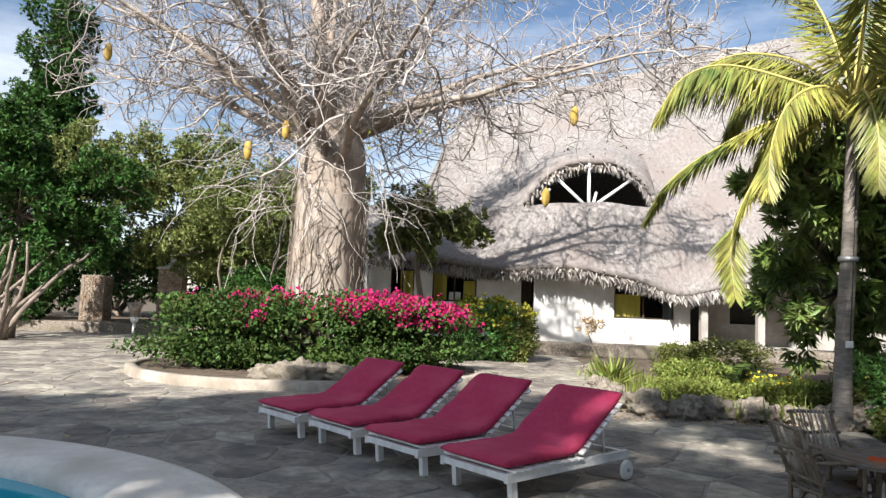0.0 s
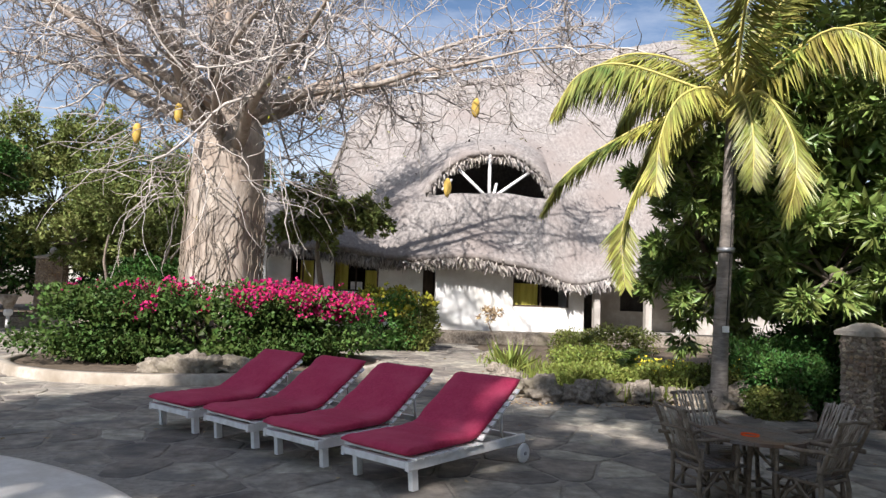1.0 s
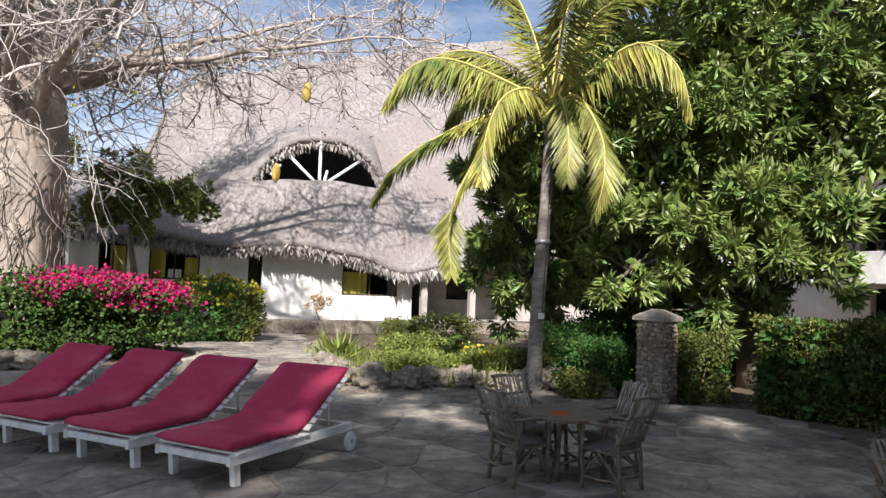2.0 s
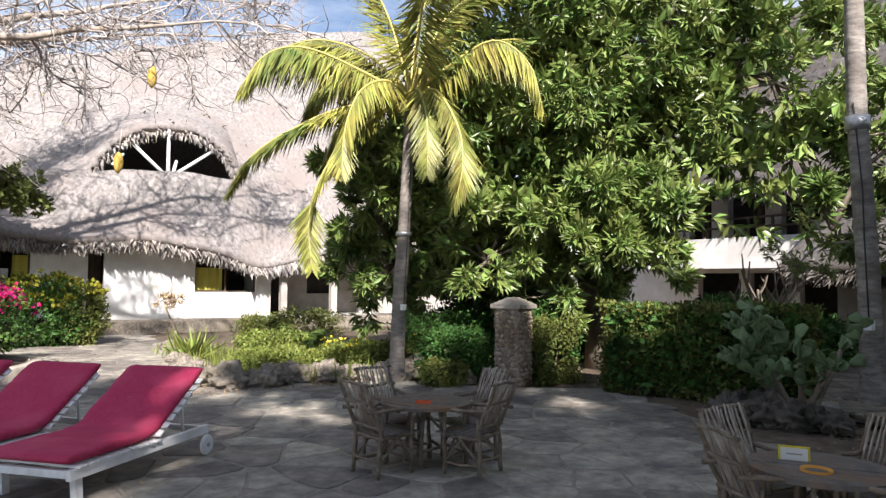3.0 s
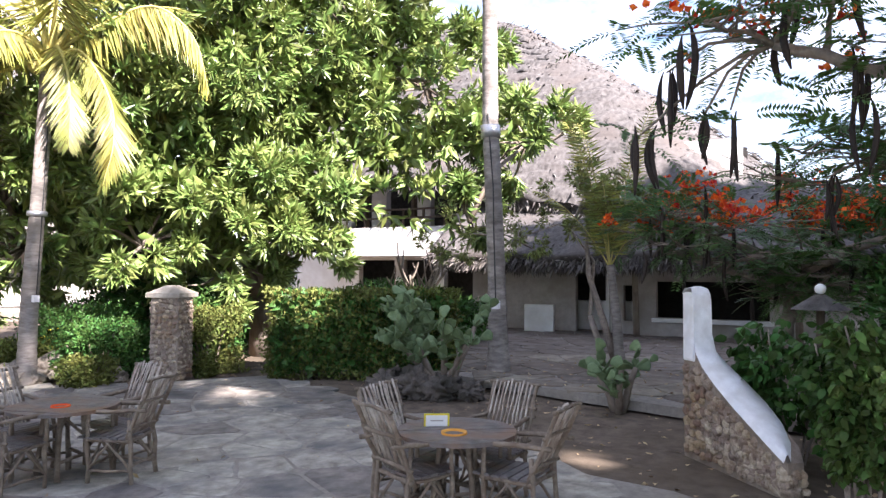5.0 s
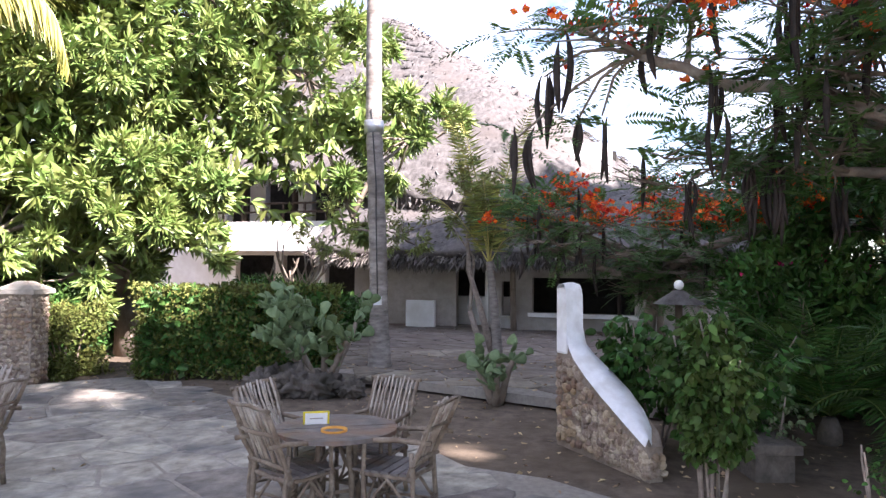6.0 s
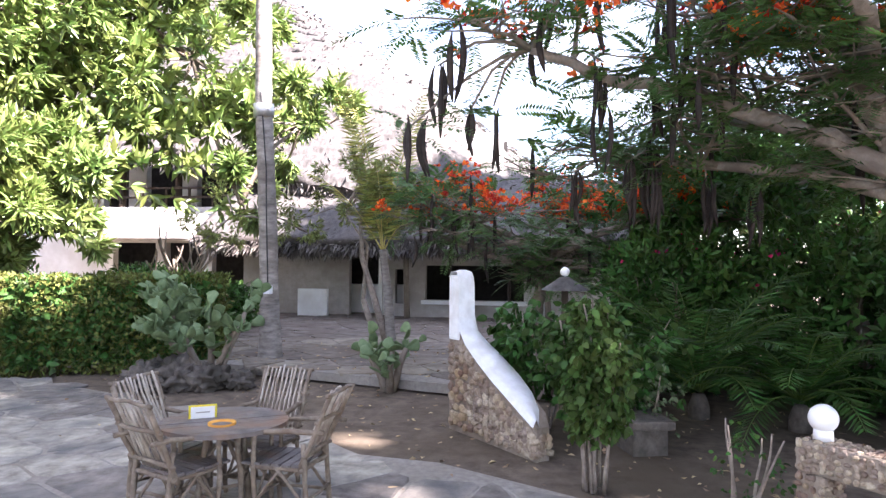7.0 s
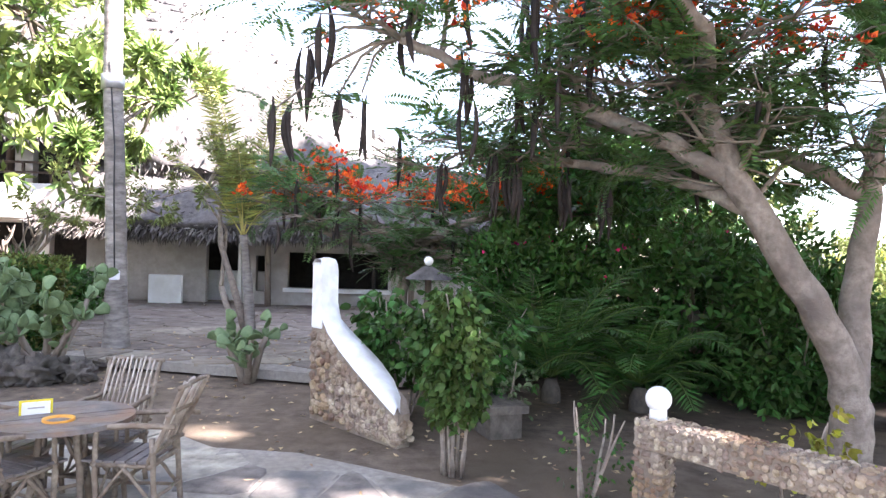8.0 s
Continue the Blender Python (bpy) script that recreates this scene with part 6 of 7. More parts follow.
stemmy_shrub("grey_shrub", 7.4, -0.75, 7, 0.8, 75, CACTUS, "small grey-green shrub in the shade", 0.06, 40, 0.3, 0.3)
stemmy_shrub("yellow_sapling", 4.75, -2.6, 3, 0.85, 76, GREEN_Y, "sapling with yellow-green leaves by the balustrade", 0.075, 22, 0.3, 0.5)
stemmy_shrub("yellow_sapling", 4.1, -2.25, 2, 0.5, 77, GREEN_Y, "sapling with yellow-green leaves by the balustrade", 0.07, 14, 0.5, 0.4)


def cycad(x, y, z, n, ln, seed, material, label, leaf=0.22, up=1.0, droop=0.12, name="cycad"):
    rng = random.Random(seed)
    t = thing(name, pose(x, y, z), label, "cycad")
    tubes("stem", [(((0, 0, -0.05), (0, 0, 0.12), (0, 0, 0.25)), (0.13, 0.12, 0.07))], DARKROCK, t, 12)
    for k in range(n):
        a = k * 2.399
        d = Vector((math.cos(a), math.sin(a), up * (0.25 + 1.4 * k / n)))
        add_frond(t, rng, (0, 0, 0.28), d, ln * rng.uniform(0.8, 1.1), droop, 26, leaf, material, 0.012, 0.028, 0.15, "frond", PALM_G)
    return t


cycad(6.45, 15.0, 0, 18, 1.05, 91, PALM_G, "cycad with stiff arching green fronds", 0.24, 1.0, 0.10)
# these two swap cycad green for the dark leaf, shade put into colour
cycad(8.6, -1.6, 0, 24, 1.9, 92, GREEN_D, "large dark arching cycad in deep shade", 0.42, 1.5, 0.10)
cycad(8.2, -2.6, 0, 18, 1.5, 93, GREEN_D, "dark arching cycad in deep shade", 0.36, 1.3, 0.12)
# agave and frangipani in front of the white wall
ag = thing("agave", pose(4.15, 16.5, 0), "spiky grey-green agave in the bed", "agave")
rga = rnd(95)
aa = rga.uniform(0, 6.28, 60)
zz = rga.uniform(0.4, 2.2, 60)
tagged(blades("spike_foliage", np.zeros((60, 3)) + rga.normal(size=(60, 3)) * 0.12 * np.array([1, 1, 0]), np.stack([np.cos(aa), np.sin(aa), zz], 1), cloud(rga, 60), rga.uniform(0.5, 0.95, 60), np.full(60, 0.07), GREEN_G, ag), kind="stuff")
leafy_tree("frangipani", (4.0, 17.6, 0), [((0, 0, 1.25), (0.5, 0.4, 0.22))], LITTER, 97, "small frangipani with stubby bare branches and a few dry leaves", 5, 22, 0.16, 0.06, 0.04, 0.0, 0.1, None, BARKF)


# wispy grasses and seedlings through the bed
rgg = rnd(99)
ng = 2600
gu, gv = rgg.uniform(0, 1, ng), rgg.uniform(0, 1, ng)
gx, gy = 3.6 + 4.2 * gu, 12.2 + 6.0 * gv - 1.2 * gu
clump = np.array([noise.noise(Vector((a * 1.1, b * 1.1, 4.0))) for a, b in zip(gx, gy)]) > -0.05
gx, gy = gx[clump], gy[clump]
ng = len(gx)
gp = np.stack([gx, gy, np.full(ng, -0.03)], 1)
tagged(blades("bed_grass", gp, np.stack([rgg.normal(size=ng) * 0.45, rgg.normal(size=ng) * 0.45, np.ones(ng)], 1), cloud(rgg, ng), rgg.uniform(0.15, 0.55, ng), rgg.uniform(0.012, 0.035, ng), GREEN_G), "wispy yellow-green grasses and seedlings in the bed", "grass", kind="stuff")

# ---------------------------------------------------------------- flamboyant trees
def feathery(t, base, axes, length, pinna, rg, material, pairs=13):
    n = len(base)
    axes = unit(axes)
    u = np.linspace(0.12, 1.0, pairs)
    sd = np.cross(axes, np.array([0, 0, 1.0]) + rg.normal(size=(n, 3)) * 0.25)
    sd = unit(sd)
    P, A, S, L = [], [], [], []
    for k in range(pairs):
        p = base + axes * (length * u[k])[:, None] + np.array([0, 0, -1.0]) * (0.22 * length * u[k] ** 2)[:, None]
        for sg in (-1, 1):
            P.append(p), A.append(sd * sg + axes * 0.45 + np.array([0, 0, -0.12]) + rg.normal(size=(n, 3)) * 0.08), S.append(axes)
            L.append(pinna * (0.55 + 0.45 * math.sin(math.pi * u[k] * 0.9)) * np.ones(n))
    P, A, S, L = np.vstack(P), np.vstack(A), np.vstack(S), np.concatenate(L)
    return tagged(blades("feather_leaf", P, A, S, L, L * 0.26, material, t, fold=0.1), kind="stuff")


def flamboyant(name, base, limbs, seed, label, spread, fronds, podn, flowern, flen=0.48, bunches=()):
    """limbs: polylines with radii; canopy spreads from their outer ends in flat sprays."""
    rng, rg = random.Random(seed), rnd(seed)
    t = thing(name, pose(*base), label, "tree")
    tips = []
    for pts, r0, r1 in limbs:
        line = [Vector(p) for p in pts]
        fine = []
        for i in range(len(line) - 1):
            for k in range(4):
                fine.append(line[i].lerp(line[i + 1], k / 4) + Vector((rng.uniform(-1, 1), rng.uniform(-1, 1), rng.uniform(-1, 1))) * 0.02)
        fine.append(line[-1])
        tubes("limb", [(fine, taper(r0, r1, len(fine)))], BARKF, t, 12)
        for k in range(len(fine) // 2, len(fine)):
            tips.append((fine[k], (fine[k] - fine[k - 1]).normalized()))
    twigs, B, D = [], [], []
    for _ in range(spread[0]):
        p, d = rng.choice(tips)
        a = rng.uniform(0, 6.28)
        dd = d * 0.7 + Vector((math.cos(a), math.sin(a), rng.uniform(-0.1, 0.35)))
        w = wander(rng, p, dd, rng.uniform(0.5, 1.0) * spread[1], 7, 0.28, 0.02)
        twigs.append((w, taper(0.03, 0.008, len(w))))
        for q in w[2:]:
            for _ in range(2):
                a2 = rng.uniform(0, 6.28)
                w2 = wander(rng, q, Vector((math.cos(a2), math.sin(a2), rng.uniform(-0.1, 0.4))), rng.uniform(0.3, 0.8), 3, 0.3)
                twigs.append((w2, taper(0.013, 0.005, len(w2))))
                B.append(w2[-1]), D.append(w2[-1] - w2[-2])
                B.append(w2[2]), D.append(w2[2] - w2[1])
    tagged(tubes("twig_work", twigs, BARK, t, 5), "dark forking twigs", kind="stuff")
    B, D = np.array(B), np.array(D)
    k = rg.integers(0, len(B), fronds)
    ax = unit(unit(D[k]) * 0.7 + cloud(rg, fronds) * np.array([1, 1, 0.35]))
    feathery(t, B[k], ax, flen * rg.uniform(0.7, 1.2, fronds), flen * 0.24, rg, GREEN_F)
    pl = []
    OUTER = sorted((tuple(q) for q in B), key=lambda q: -q[1])[:max(1, len(B) // 4)]
    for _ in range(podn):
        p = Vector(B[rng.randrange(len(B))] if _ % 2 else OUTER[rng.randrange(len(OUTER))])
        ln = rng.uniform(0.36, 0.7)
        c = Vector((rng.uniform(-0.06, 0.06), rng.uniform(-0.06, 0.06), 0))
        tubes("seed_pod", [([p + c * math.sin(q * 0.5) + Vector((0, 0, -0.06 * min(q, 1) - ln * max(0, q - 1) / 6)) for q in range(8)], [0.005, 0.012, 0.026, 0.030, 0.031, 0.029, 0.022, 0.006])], PODM, t, 6, "long dark hanging pod")
    # twigs that hang lower, each with a bunch of pods and a few leaves
    for x, y, z, n in bunches:
        end = Vector((x, y, z))
        p = min((q for q, d in tips), key=lambda q: (q - end).length + (0.6 if q.z < z else 0))
        mid = p.lerp(end, 0.55) + Vector((rng.uniform(-0.08, 0.08), rng.uniform(-0.08, 0.08), 0.12))
        tubes("twig", [([p, p.lerp(mid, 0.5) + Vector((0, 0, 0.04)), mid, mid.lerp(end, 0.6), end], [0.02, 0.017, 0.014, 0.011, 0.008])], BARK, t, 6)
        for k in range(n):
            ln = rng.uniform(0.34, 0.62)
            a = end + (mid - end) * rng.uniform(0, 0.25) + Vector((rng.gauss(0, 0.05), rng.gauss(0, 0.05), rng.uniform(-0.05, 0.02)))
            c = Vector((rng.uniform(-0.05, 0.05), rng.uniform(-0.05, 0.05), 0))
            tubes("seed_pod", [([a + c * math.sin(q * 0.5) + Vector((0, 0, -0.05 * min(q, 1) - ln * max(0, q - 1) / 6)) for q in range(8)], [0.005, 0.010, 0.020, 0.024, 0.025, 0.023, 0.018, 0.006])], PODM, t, 6, "long dark hanging pod")
    if bunches:
        E = np.repeat(np.array([q[:3] for q in bunches]), 5, 0) + rg.normal(size=(5 * len(bunches), 3)) * 0.12
        feathery(t, E, unit(cloud(rg, len(E)) * np.array([1, 1, 0.35])), flen * rg.uniform(0.7, 1.1, len(E)), flen * 0.24, rg, GREEN_F)
    if flowern:
        high = np.percentile(B[:, 2], 50)
        keep = np.array([q for q in B if q[2] > high and noise.noise(Vector(q) * 0.8 + Vector((seed, 3, 1))) > -0.14])
        kk = rg.integers(0, len(keep), flowern)
        c = keep[kk] + rg.normal(size=(flowern, 3)) * 0.07 + np.array([0, 0, 0.05])
        tagged(rosettes("blossom", c, np.tile([0, 0, 1.0], (flowern, 1)), 5, 0.075, 0.06, RED, t, rg, 0.0), "scarlet blossom", kind="stuff")
    return t


flamboyant("flamboyant_tree", (6.35, -4.0, -0.03), [
    ([(0, 0, 0), (0.0, -0.02, 0.5), (0.0, 0.05, 0.9), (-0.02, 0.55, 1.7), (0.04, 1.14, 2.62), (0.12, 1.36, 3.2), (0.18, 1.49, 3.8), (0.1, 1.9, 4.4)], 0.20, 0.07),
    ([(0.02, 1.1, 2.58), (0.2, 1.7, 2.95), (0.41, 2.17, 3.19), (0.3, 2.9, 3.45), (0.0, 3.6, 3.5), (-0.2, 4.3, 3.75)], 0.105, 0.04),
    ([(0.0, 0.9, 2.3), (0.6, 1.6, 2.7), (1.2, 2.4, 2.85), (1.6, 3.2, 3.0)], 0.085, 0.03),
    ([(0.02, -0.02, 0.7), (0.2, -0.15, 1.5), (0.35, -0.37, 2.5), (0.5, -0.5, 3.2), (0.3, -0.9, 4.0)], 0.16, 0.06),
    ([(0.35, -0.37, 2.5), (0.6, 0.4, 2.95), (1.0, 1.4, 3.1), (1.6, 2.2, 3.4)], 0.09, 0.04),
    ([(0.4, -0.4, 2.7), (0.7, -1.4, 3.1), (0.9, -2.6, 3.3)], 0.09, 0.04),
    ([(0.15, 1.4, 3.4), (-0.6, 1.7, 3.8), (-1.2, 2.4, 4.1)], 0.10, 0.04),
    ([(0.18, 1.5, 3.7), (1.2, 1.6, 4.2), (2.2, 2.0, 4.6)], 0.09, 0.04)],
    111, "spreading flamboyant tree with feathery leaves, red flowers and hanging pods", (64, 1.4), 2150, 60, 520, 0.46, (
        (-0.45, 5.10, 3.56, 4), (-0.50, 5.31, 3.04, 4), (-0.41, 4.83, 3.14, 2), (-0.28, 4.62, 3.23, 2),
        (-0.16, 3.66, 3.62, 3), (-0.16, 3.73, 3.23, 2), (0.82, 3.38, 2.86, 6), (0.80, 3.12, 2.80, 6),
        (1.11, 2.55, 2.69, 6), (1.01, 2.11, 2.59, 6), (1.05, 3.92, 2.79, 4)))
flamboyant("flamboyant_tree", (11.9, 0.45, -0.03), [
    ([(0, 0, 0), (-0.02, 0.0, 1.0), (0.05, -0.1, 1.5), (0.1, -0.2, 1.9)], 0.13, 0.09),
    ([(0.08, -0.2, 1.85), (-0.2, 0.5, 2.25), (-0.5, 1.1, 2.5), (-0.6, 1.6, 2.65)], 0.085, 0.035),
    ([(0.1, -0.2, 1.9), (-0.1, -0.9, 2.25), (-0.4, -1.7, 2.5), (-0.5, -2.5, 2.7)], 0.09, 0.035),
    ([(0.05, -0.1, 1.6), (-0.6, 0.8, 1.95), (-1.0, 1.5, 2.2)], 0.07, 0.03),
    ([(0.1, -0.2, 1.9), (0.4, -0.6, 2.4), (0.7, -1.2, 2.75)], 0.08, 0.035)],
    112, "smaller flamboyant tree covered in orange-red flowers", (46, 1.05), 1700, 36, 1500, 0.42)

# dense shrubbery and trees that close the garden behind: dark leaf for shade, light leaf for sun
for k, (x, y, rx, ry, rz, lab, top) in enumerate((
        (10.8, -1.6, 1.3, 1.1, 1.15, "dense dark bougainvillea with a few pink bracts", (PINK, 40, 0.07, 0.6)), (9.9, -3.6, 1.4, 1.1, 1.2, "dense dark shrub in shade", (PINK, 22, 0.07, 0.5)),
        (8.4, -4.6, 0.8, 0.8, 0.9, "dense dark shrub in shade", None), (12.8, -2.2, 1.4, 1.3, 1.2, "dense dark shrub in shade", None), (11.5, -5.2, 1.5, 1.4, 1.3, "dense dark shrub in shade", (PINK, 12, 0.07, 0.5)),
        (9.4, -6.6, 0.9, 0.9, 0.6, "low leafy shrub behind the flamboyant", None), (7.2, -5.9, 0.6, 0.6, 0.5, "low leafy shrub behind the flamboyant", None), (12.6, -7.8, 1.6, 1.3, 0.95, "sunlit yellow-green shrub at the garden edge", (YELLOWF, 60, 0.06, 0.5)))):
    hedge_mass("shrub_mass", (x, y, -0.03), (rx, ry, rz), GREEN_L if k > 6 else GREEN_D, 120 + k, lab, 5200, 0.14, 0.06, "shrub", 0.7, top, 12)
for k, (x, y, lobes, lab) in enumerate((
        (16.0, -4.4, [((0, 0, 3.9), (2.4, 2.4, 1.5)), ((-0.8, 1.6, 3.2), (1.6, 1.6, 1.4)), ((-0.4, -0.6, 3.0), (1.8, 2.2, 1.3))], "shade tree behind the shrubbery"),
        (10.2, -4.2, [((0.2, 0.7, 3.0), (1.7, 1.7, 0.9)), ((1.2, 2.3, 2.8), (1.6, 1.7, 0.9)), ((-0.2, -0.6, 3.3), (1.2, 1.2, 0.7)), ((2.4, 0.4, 2.9), (1.5, 1.8, 0.9))], "dark shade tree with a leaning trunk behind the shrubbery"),
        (20.5, -8.5, [((0, 0, 4.0), (2.6, 2.6, 2.2)), ((0, 2.4, 2.6), (2.0, 2.0, 1.5))], "sunlit tree at the garden's edge"),
        (17.0, -14.5, [((0, 0, 1.1), (2.4, 2.2, 0.8)), ((2, 1.0, 1.2), (1.6, 1.6, 0.8))], "sunlit low tree at the garden's edge"),
        (24.0, -19.5, [((0, 0, 1.6), (3.2, 2.6, 1.2)), ((3, 2.0, 1.8), (2.4, 2.4, 1.2))], "sunlit low tree at the garden's edge"))):
    leafy_tree("garden_tree", (x, y, 0), lobes, GREEN_D if k < 2 else GREEN_L, 140 + k, lab, 8, (1500, 950)[k] if k < 2 else 700, 0.17 if k < 2 else 0.24, 0.06 if k < 2 else 0.09, 0.15, 0.6)

# ---------------------------------------------------------------- woods beyond the gate and beside the house
WOODS = [(-14.6, 23.4, [((0, 0, 4.2), (2.0, 2.0, 2.3)), ((1.6, 1.0, 3.4), (1.5, 1.4, 1.5)), ((-0.6, 0, 6.6), (1.6, 1.6, 1.6)), ((2.2, 1.5, 5.6), (1.4, 1.3, 1.2))], GREEN_D, 1700, "dark leafy tree with pale crooked branches"),
         (-12.8, 32.5, [((0, 0, 5.2), (3.2, 2.4, 2.7)), ((1.8, 0, 3.4), (2.2, 1.8, 1.6)), ((-1.5, 0, 7.6), (2.2, 2.0, 2.0)), ((1.6, 0, 8.2), (1.8, 1.6, 1.4))], GREEN_L, 1900, "light green garden tree beyond the gate"),
         (-8.8, 29.8, [((0, 0, 4.2), (2.6, 2.2, 1.9)), ((-1.8, -0.6, 3.3), (1.7, 1.5, 1.2)), ((2.0, 0, 3.2), (1.8, 1.6, 1.4)), ((0.5, 1.5, 6.2), (2.6, 2.0, 1.8))], GREEN_L, 2000, "light green garden tree beyond the gate"),
         (-5.9, 31.5, [((0, 0, 5.4), (2.6, 2.2, 2.6)), ((1.0, -1.0, 3.0), (1.6, 1.4, 1.4))], GREEN_L, 1500, "light green garden tree beside the house"),
         (-18.5, 30.0, [((0, 0, 5.2), (3.0, 2.8, 3.0)), ((-2, 0, 7.6), (2.6, 2.2, 2.4)), ((2.5, 0, 6.6), (2.4, 2.2, 2.2))], GREEN_L, 1700, "tall garden tree beyond the gate"),
         (-18.2, 30.5, [((0, 0, 8.0), (1.7, 1.7, 3.4)), ((0.4, 0, 13.0), (1.4, 1.4, 3.6)), ((1.0, 0, 10.0), (1.2, 1.2, 2.0))], GREEN_D, 1900, "tall dark feathery tree"),
         (-0.8, 23.4, [((0, 0, 4.3), (1.9, 1.0, 1.3)), ((1.3, 0.3, 4.3), (1.2, 0.9, 0.8))], GREEN_L, 480, "dark tree between the baobab and the house"),
         (-5.5, 24.8, [((0, 0, 1.7), (1.5, 1.0, 1.2)), ((-1.5, 1.0, 1.6), (1.3, 1.0, 1.0))], GREEN_D, 600, "dark shrubby tree behind the bed"),
         (-9.5, 33.5, [((0, 0, 2.0), (2.4, 1.4, 1.6)), ((4.0, 0, 2.0), (2.0, 1.4, 1.6))], GREEN_D, 700, "dark shrubby tree in deep shade"),
         (-20.5, 25.5, [((0, 0, 1.8), (2.4, 1.6, 1.6)), ((3.0, 2.5, 1.6), (2.0, 1.4, 1.4))], GREEN_D, 1000, "dark shrubby tree in deep shade"),
         (-17.5, 37.0, [((0, 0, 2.8), (3.0, 1.6, 2.6)), ((4.5, 0, 2.6), (2.8, 1.6, 2.4))], GREEN_D, 1000, "dark shrubby tree in deep shade"),
         (-15.5, 34.0, [((0, 0, 2.2), (2.8, 1.4, 1.8)), ((-4.0, -1, 2.2), (2.4, 1.4, 1.8))], GREEN_D, 700, "dark shrubby tree in deep shade")]
for k, (x, y, lobes, gm, n, lab) in enumerate(WOODS):
    leafy_tree("garden_tree", (x, y, 0), lobes, gm, 160 + k, lab, 8, int(n * 1.7), 0.19, 0.075, 0.17, 0.5, flowers=(RED, 14, 0.12) if k == 3 else None)
# pale crooked stems at the edge of the woods
rng = random.Random(77)
for x, y in ((-15.2, 23.2), (-14.4, 22.4), (-7.6, 27.0)):
    t = thing("crooked_tree", pose(x, y, 0), "crooked pale-barked small tree with bare low branches", "tree")
    for k in range(7):
        w = wander(rng, (rng.uniform(-0.3, 0.3), rng.uniform(-0.3, 0.3), -0.05), (rng.uniform(-0.7, 0.7), rng.uniform(-0.4, 0.4), 1), rng.uniform(2.5, 4.5), 8, 0.22)
        tubes("branch", [(w, taper(0.10, 0.03, len(w)))], BARKF, t, 7)

# bare candelabra frangipani in front of the balcony
rng = random.Random(78)
bare = thing("bare_frangipani", pose(14.7, 8.7, -0.03), "leafless frangipani with dark upturned forked branches", "tree")
tubes("trunk", [(((0, 0, 0), (0.03, 0.02, 0.6), (0, 0.05, 1.2)), (0.09, 0.075, 0.065))], BARK, bare, 9)
for k in range(9):
    a = k * 2.4
    w = wander(rng, (0, 0.05, rng.uniform(0.9, 1.25)), (math.cos(a) * 0.9, math.sin(a) * 0.9, 0.55), rng.uniform(0.8, 1.3), 6, 0.12, 0.16)
    limb = tubes("branch", [(w, taper(0.045, 0.024, len(w)))], BARK, bare, 6)
    for j in (2, 4, 5):
        w2 = wander(rng, w[j], (rng.uniform(-0.7, 0.7), rng.uniform(-0.7, 0.7), 0.9), rng.uniform(0.4, 0.8), 4, 0.14, 0.12)
        tubes("twig", [(w2, taper(0.026, 0.017, len(w2)))], BARK, limb, 5)

# broad trees behind the terrace that throw its shade
for k, (x, y, dz) in enumerate(((-7.2, -3.2, 3.0), (-2.5, -7.4, 2.8), (0.4, -3.6, 0.0), (4.6, -8.3, 4.0), (3.2, -15.1, 3.0), (13.2, -9.4, 5.4), (-14.0, -2.7, 2.0), (0.5, -10.5, 1.0), (8.1, -9.9, 4.4), (15.8, -11.6, 4.0), (5.6, -8.7, -2.2), (-0.9, -4.4, 4.4))):
    leafy_tree("shade_tree", (x, y, 0), [((0, 0, 8.0 + dz), (3.3, 3.1, 2.2)), ((2.0, 1.0, 6.7 + dz), (2.2, 2.2, 1.5)), ((-2.2, -0.6, 6.7 + dz), (2.4, 2.2, 1.6))], GREEN_D, 200 + k, "broad leafy tree behind the pool terrace", 8, (2300, 700, 600, 2600, 1600, 2600, 900, 320, 2200, 2200, 2400, 260)[k], 0.42, 0.20, 0.25, 0.6)

# ---------------------------------------------------------------- crazy paving, stone by stone
def voronoi(poly, cell, seed, keep, reach=2.6):
    rng = random.Random(seed)
    xs, ys = [p[0] for p in poly], [p[1] for p in poly]
    seeds = {}
    nx, ny = int((max(xs) - min(xs)) / cell) + 3, int((max(ys) - min(ys)) / cell) + 3
    for i in range(-1, nx):
        for j in range(-1, ny):
            if rng.random() < 0.24:
                continue
            seeds[(i, j)] = Vector((min(xs) + (i + rng.uniform(0.02, 0.98)) * cell, min(ys) + (j + rng.uniform(0.02, 0.98)) * cell))
    out = []
    for (i, j), s in seeds.items():
        if not keep(s):
            continue
        pg = [s + Vector(q) * cell * 1.5 for q in ((-1, -1), (1, -1), (1, 1), (-1, 1))]
        for di in range(-3, 4):
            for dj in range(-3, 4):
                o = seeds.get((i + di, j + dj))
                if o is None or o is s:
                    continue
                mid, nn = (s + o) / 2, (o - s)
                res = []
                for k in range(len(pg)):
                    a, b = pg[k - 1], pg[k]
                    da, db = (a - mid).dot(nn), (b - mid).dot(nn)
                    if (da <= 0) != (db <= 0):
                        res.append(a.lerp(b, da / (da - db)))
                    if db <= 0:
                        res.append(b)
                pg = res
                if len(pg) < 3:
                    break
            if len(pg) < 3:
                break
        if len(pg) >= 3:
            out.append((s, pg))
    return out


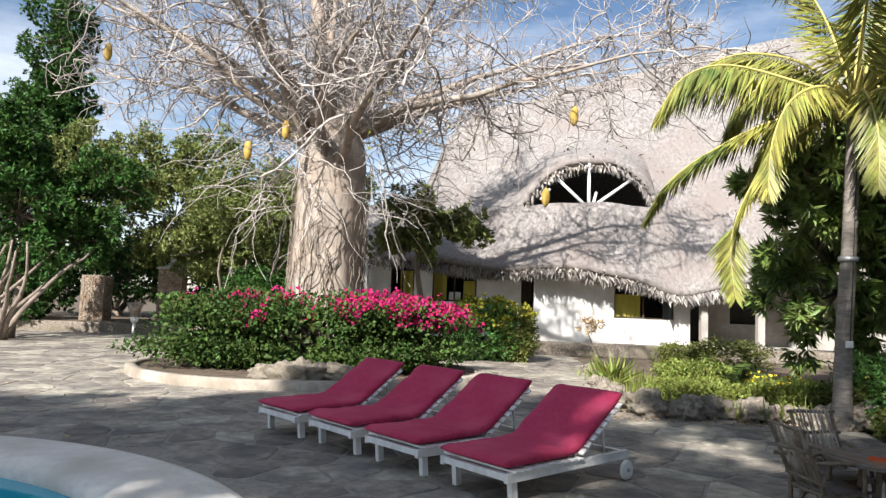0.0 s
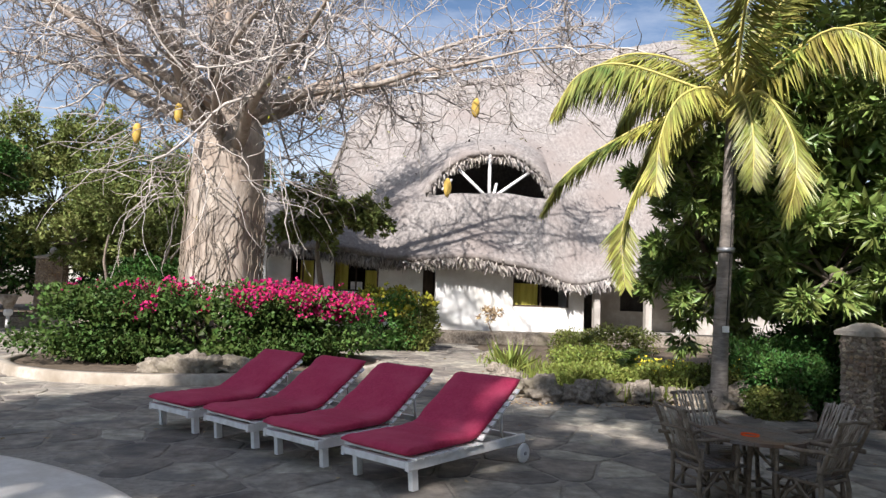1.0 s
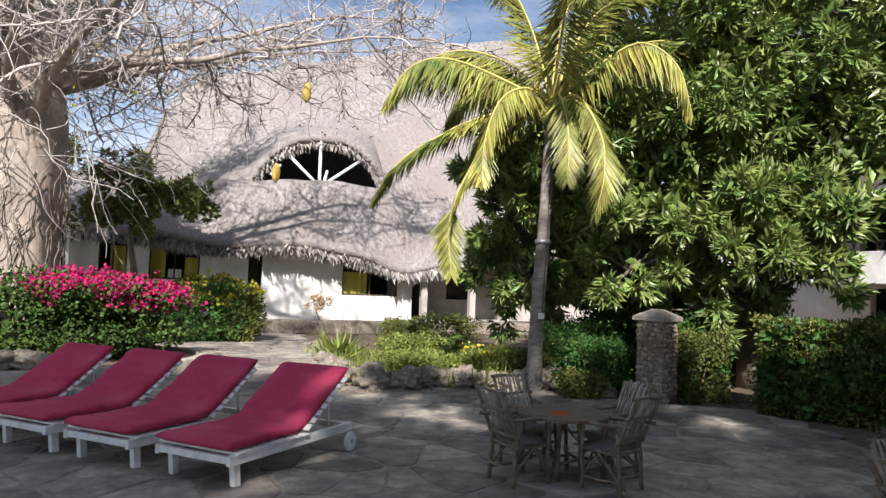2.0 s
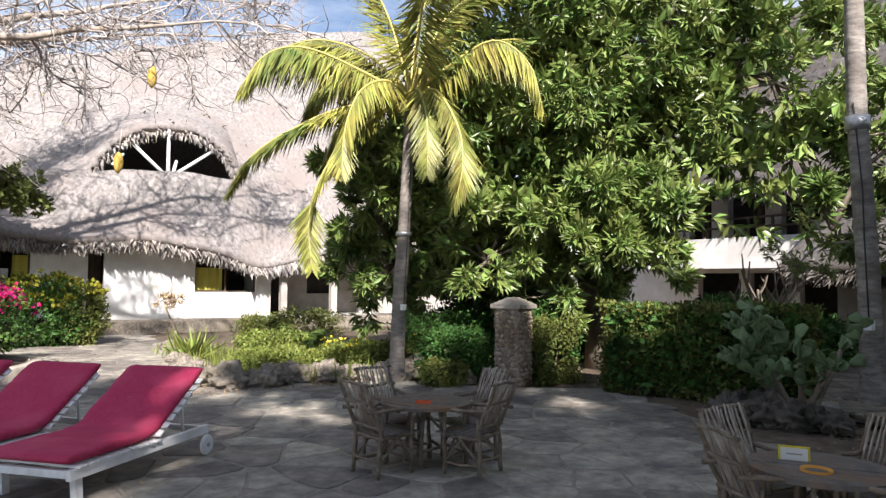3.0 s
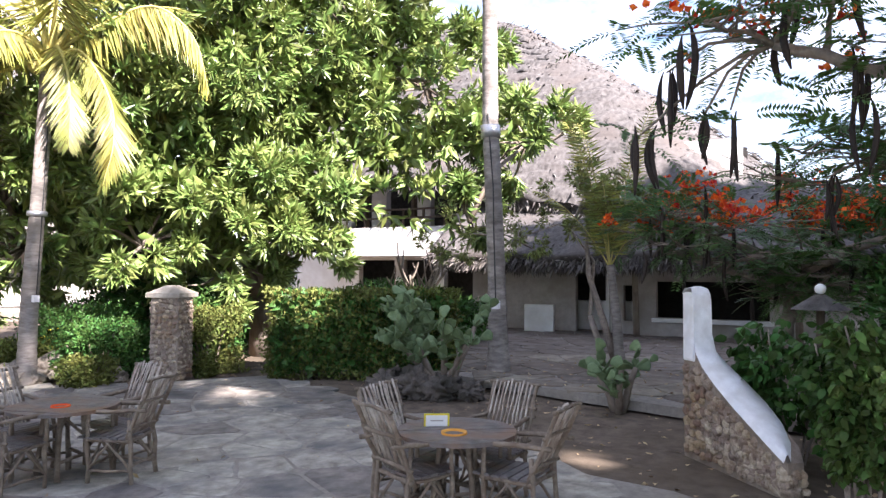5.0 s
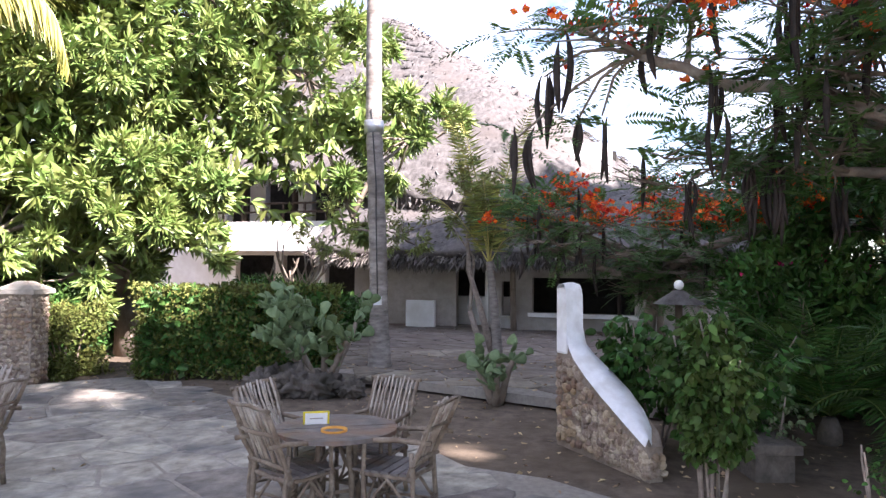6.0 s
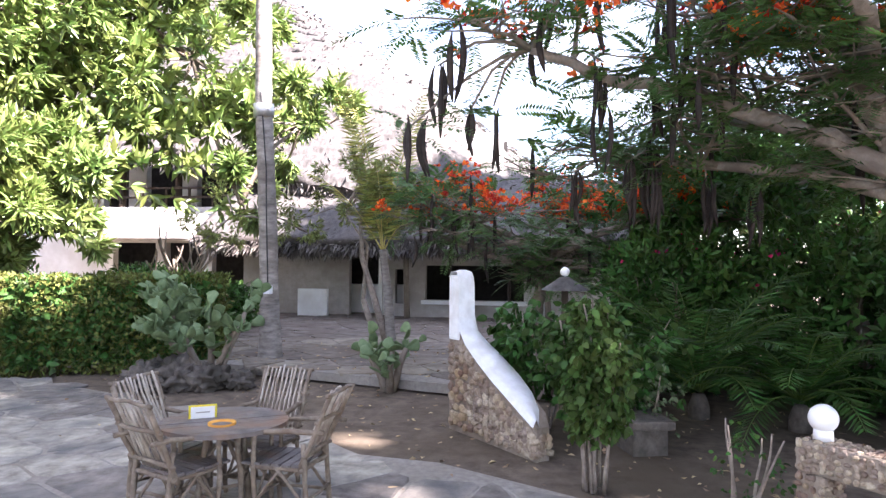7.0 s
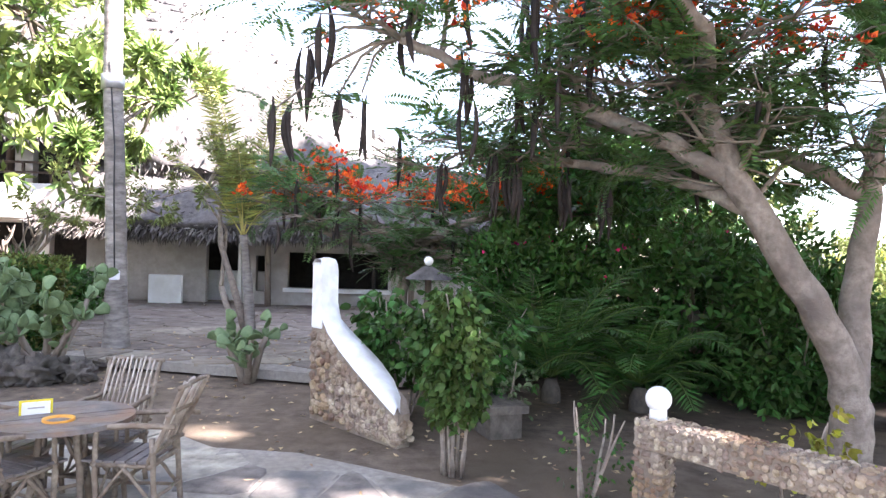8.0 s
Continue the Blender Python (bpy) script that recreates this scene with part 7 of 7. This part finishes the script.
def stone_mesh(s, pg, gap, z0, z1, rng):
    """One flagstone: inset outline with broken corners, a soft top edge and a slightly tilted face."""
    c = sum(pg, Vector((0, 0))) / len(pg)
    pts = []
    for k in range(len(pg)):
        a, b = pg[k - 1], pg[k]
        if (b - a).length < 0.05:
            continue
        for f in (0.14, 0.5, 0.86):
            q = a.lerp(b, f)
            pts.append(q + (c - q).normalized() * (gap + rng.uniform(0, 0.02)))
    n = len(pts)
    if n < 6:
        return None
    tx, ty, dz = rng.uniform(-0.006, 0.006), rng.uniform(-0.006, 0.006), rng.uniform(-0.004, 0.004)
    V = [(p.x, p.y, z0) for p in pts]
    V += [(p.x, p.y, z1 - 0.008 + dz + (p.x - c.x) * tx + (p.y - c.y) * ty) for p in pts]
    V += [((p + (c - p).normalized() * 0.018).x, (p + (c - p).normalized() * 0.018).y, z1 + dz + (p.x - c.x) * tx + (p.y - c.y) * ty) for p in pts]
    F = []
    for r in (0, 1):
        for k in range(n):
            k2 = (k + 1) % n
            F.append((r * n + k, r * n + k2, (r + 1) * n + k2, (r + 1) * n + k))
    F.append(tuple(2 * n + k for k in range(n)))
    return V, F


def lay(parent, poly, cell, seed, keep, z0, z1, singles, near, single=FLAG, joined=FLAGJ):
    rng = random.Random(seed + 1)
    cells = sorted(voronoi(poly, cell, seed, keep), key=lambda q: (q[0] - Vector(near)).length)
    V, F = [], []
    for k, (s, pg) in enumerate(cells):
        r = stone_mesh(s, pg, 0.011, z0, z1, rng)
        if r is None:
            continue
        if k < singles:
            raw("flagstone", r[0], r[1], single, parent)
        else:
            b = len(V)
            V += r[0]
            F += [tuple(i + b for i in q) for q in r[1]]
    if V:
        tagged(raw("far_flagstone", V, F, joined, parent), kind="stuff")


def on_terrace(s):
    return inside((s.x, s.y), PAVE) and (s - POOL).length > POOL_R + 0.25 and ((s.x + 3.0) / 4.0) ** 2 + ((s.y - 16.35) / 2.8) ** 2 > 1


lay(pavement, PAVE, 0.56, 5, on_terrace, -0.03, 0.0, 300, (2.5, 5.5))
lay(patio, PATIO, 0.66, 9, lambda s: inside((s.x, s.y), PATIO), 0.10, 0.15, 60, (10, 3), FLAGP, FLAGP)

# fallen leaves and grit on earth and paving
rgl = rnd(301)
n = 5200
px, py = rgl.uniform(-8, 13, n), rgl.uniform(-4, 20, n)
px, py = np.concatenate([px, rgl.uniform(2.9, 7.2, 2600)]), np.concatenate([py, rgl.uniform(11.2, 13.4, 2600) + 0.0])
bedside = np.arange(len(px)) >= n
keepl = np.array([rgl.random() < (0.35 if c else 0.10) or not inside((a, b), PAVE) for a, b, c in zip(px, py, bedside)])
keepl &= np.hypot(px - POOL.x, py - POOL.y) > POOL_R + 0.1
px, py = px[keepl], py[keepl]
n = len(px)
pz = np.array([0.16 if inside((a, b), PATIO) else (0.008 if inside((a, b), PAVE) else -0.022) for a, b in zip(px, py)])
ax = rgl.normal(size=(n, 3)) * np.array([1, 1, 0.12])
litter = blades("leaf_litter", np.stack([px, py, pz], 1), ax, rgl.normal(size=(n, 3)) * np.array([1, 1, 0.1]), rgl.uniform(0.04, 0.10, n), rgl.uniform(0.02, 0.045, n), LITTER)
tagged(litter, "scattered dry brown leaves on earth and paving", "leaf litter", kind="stuff")
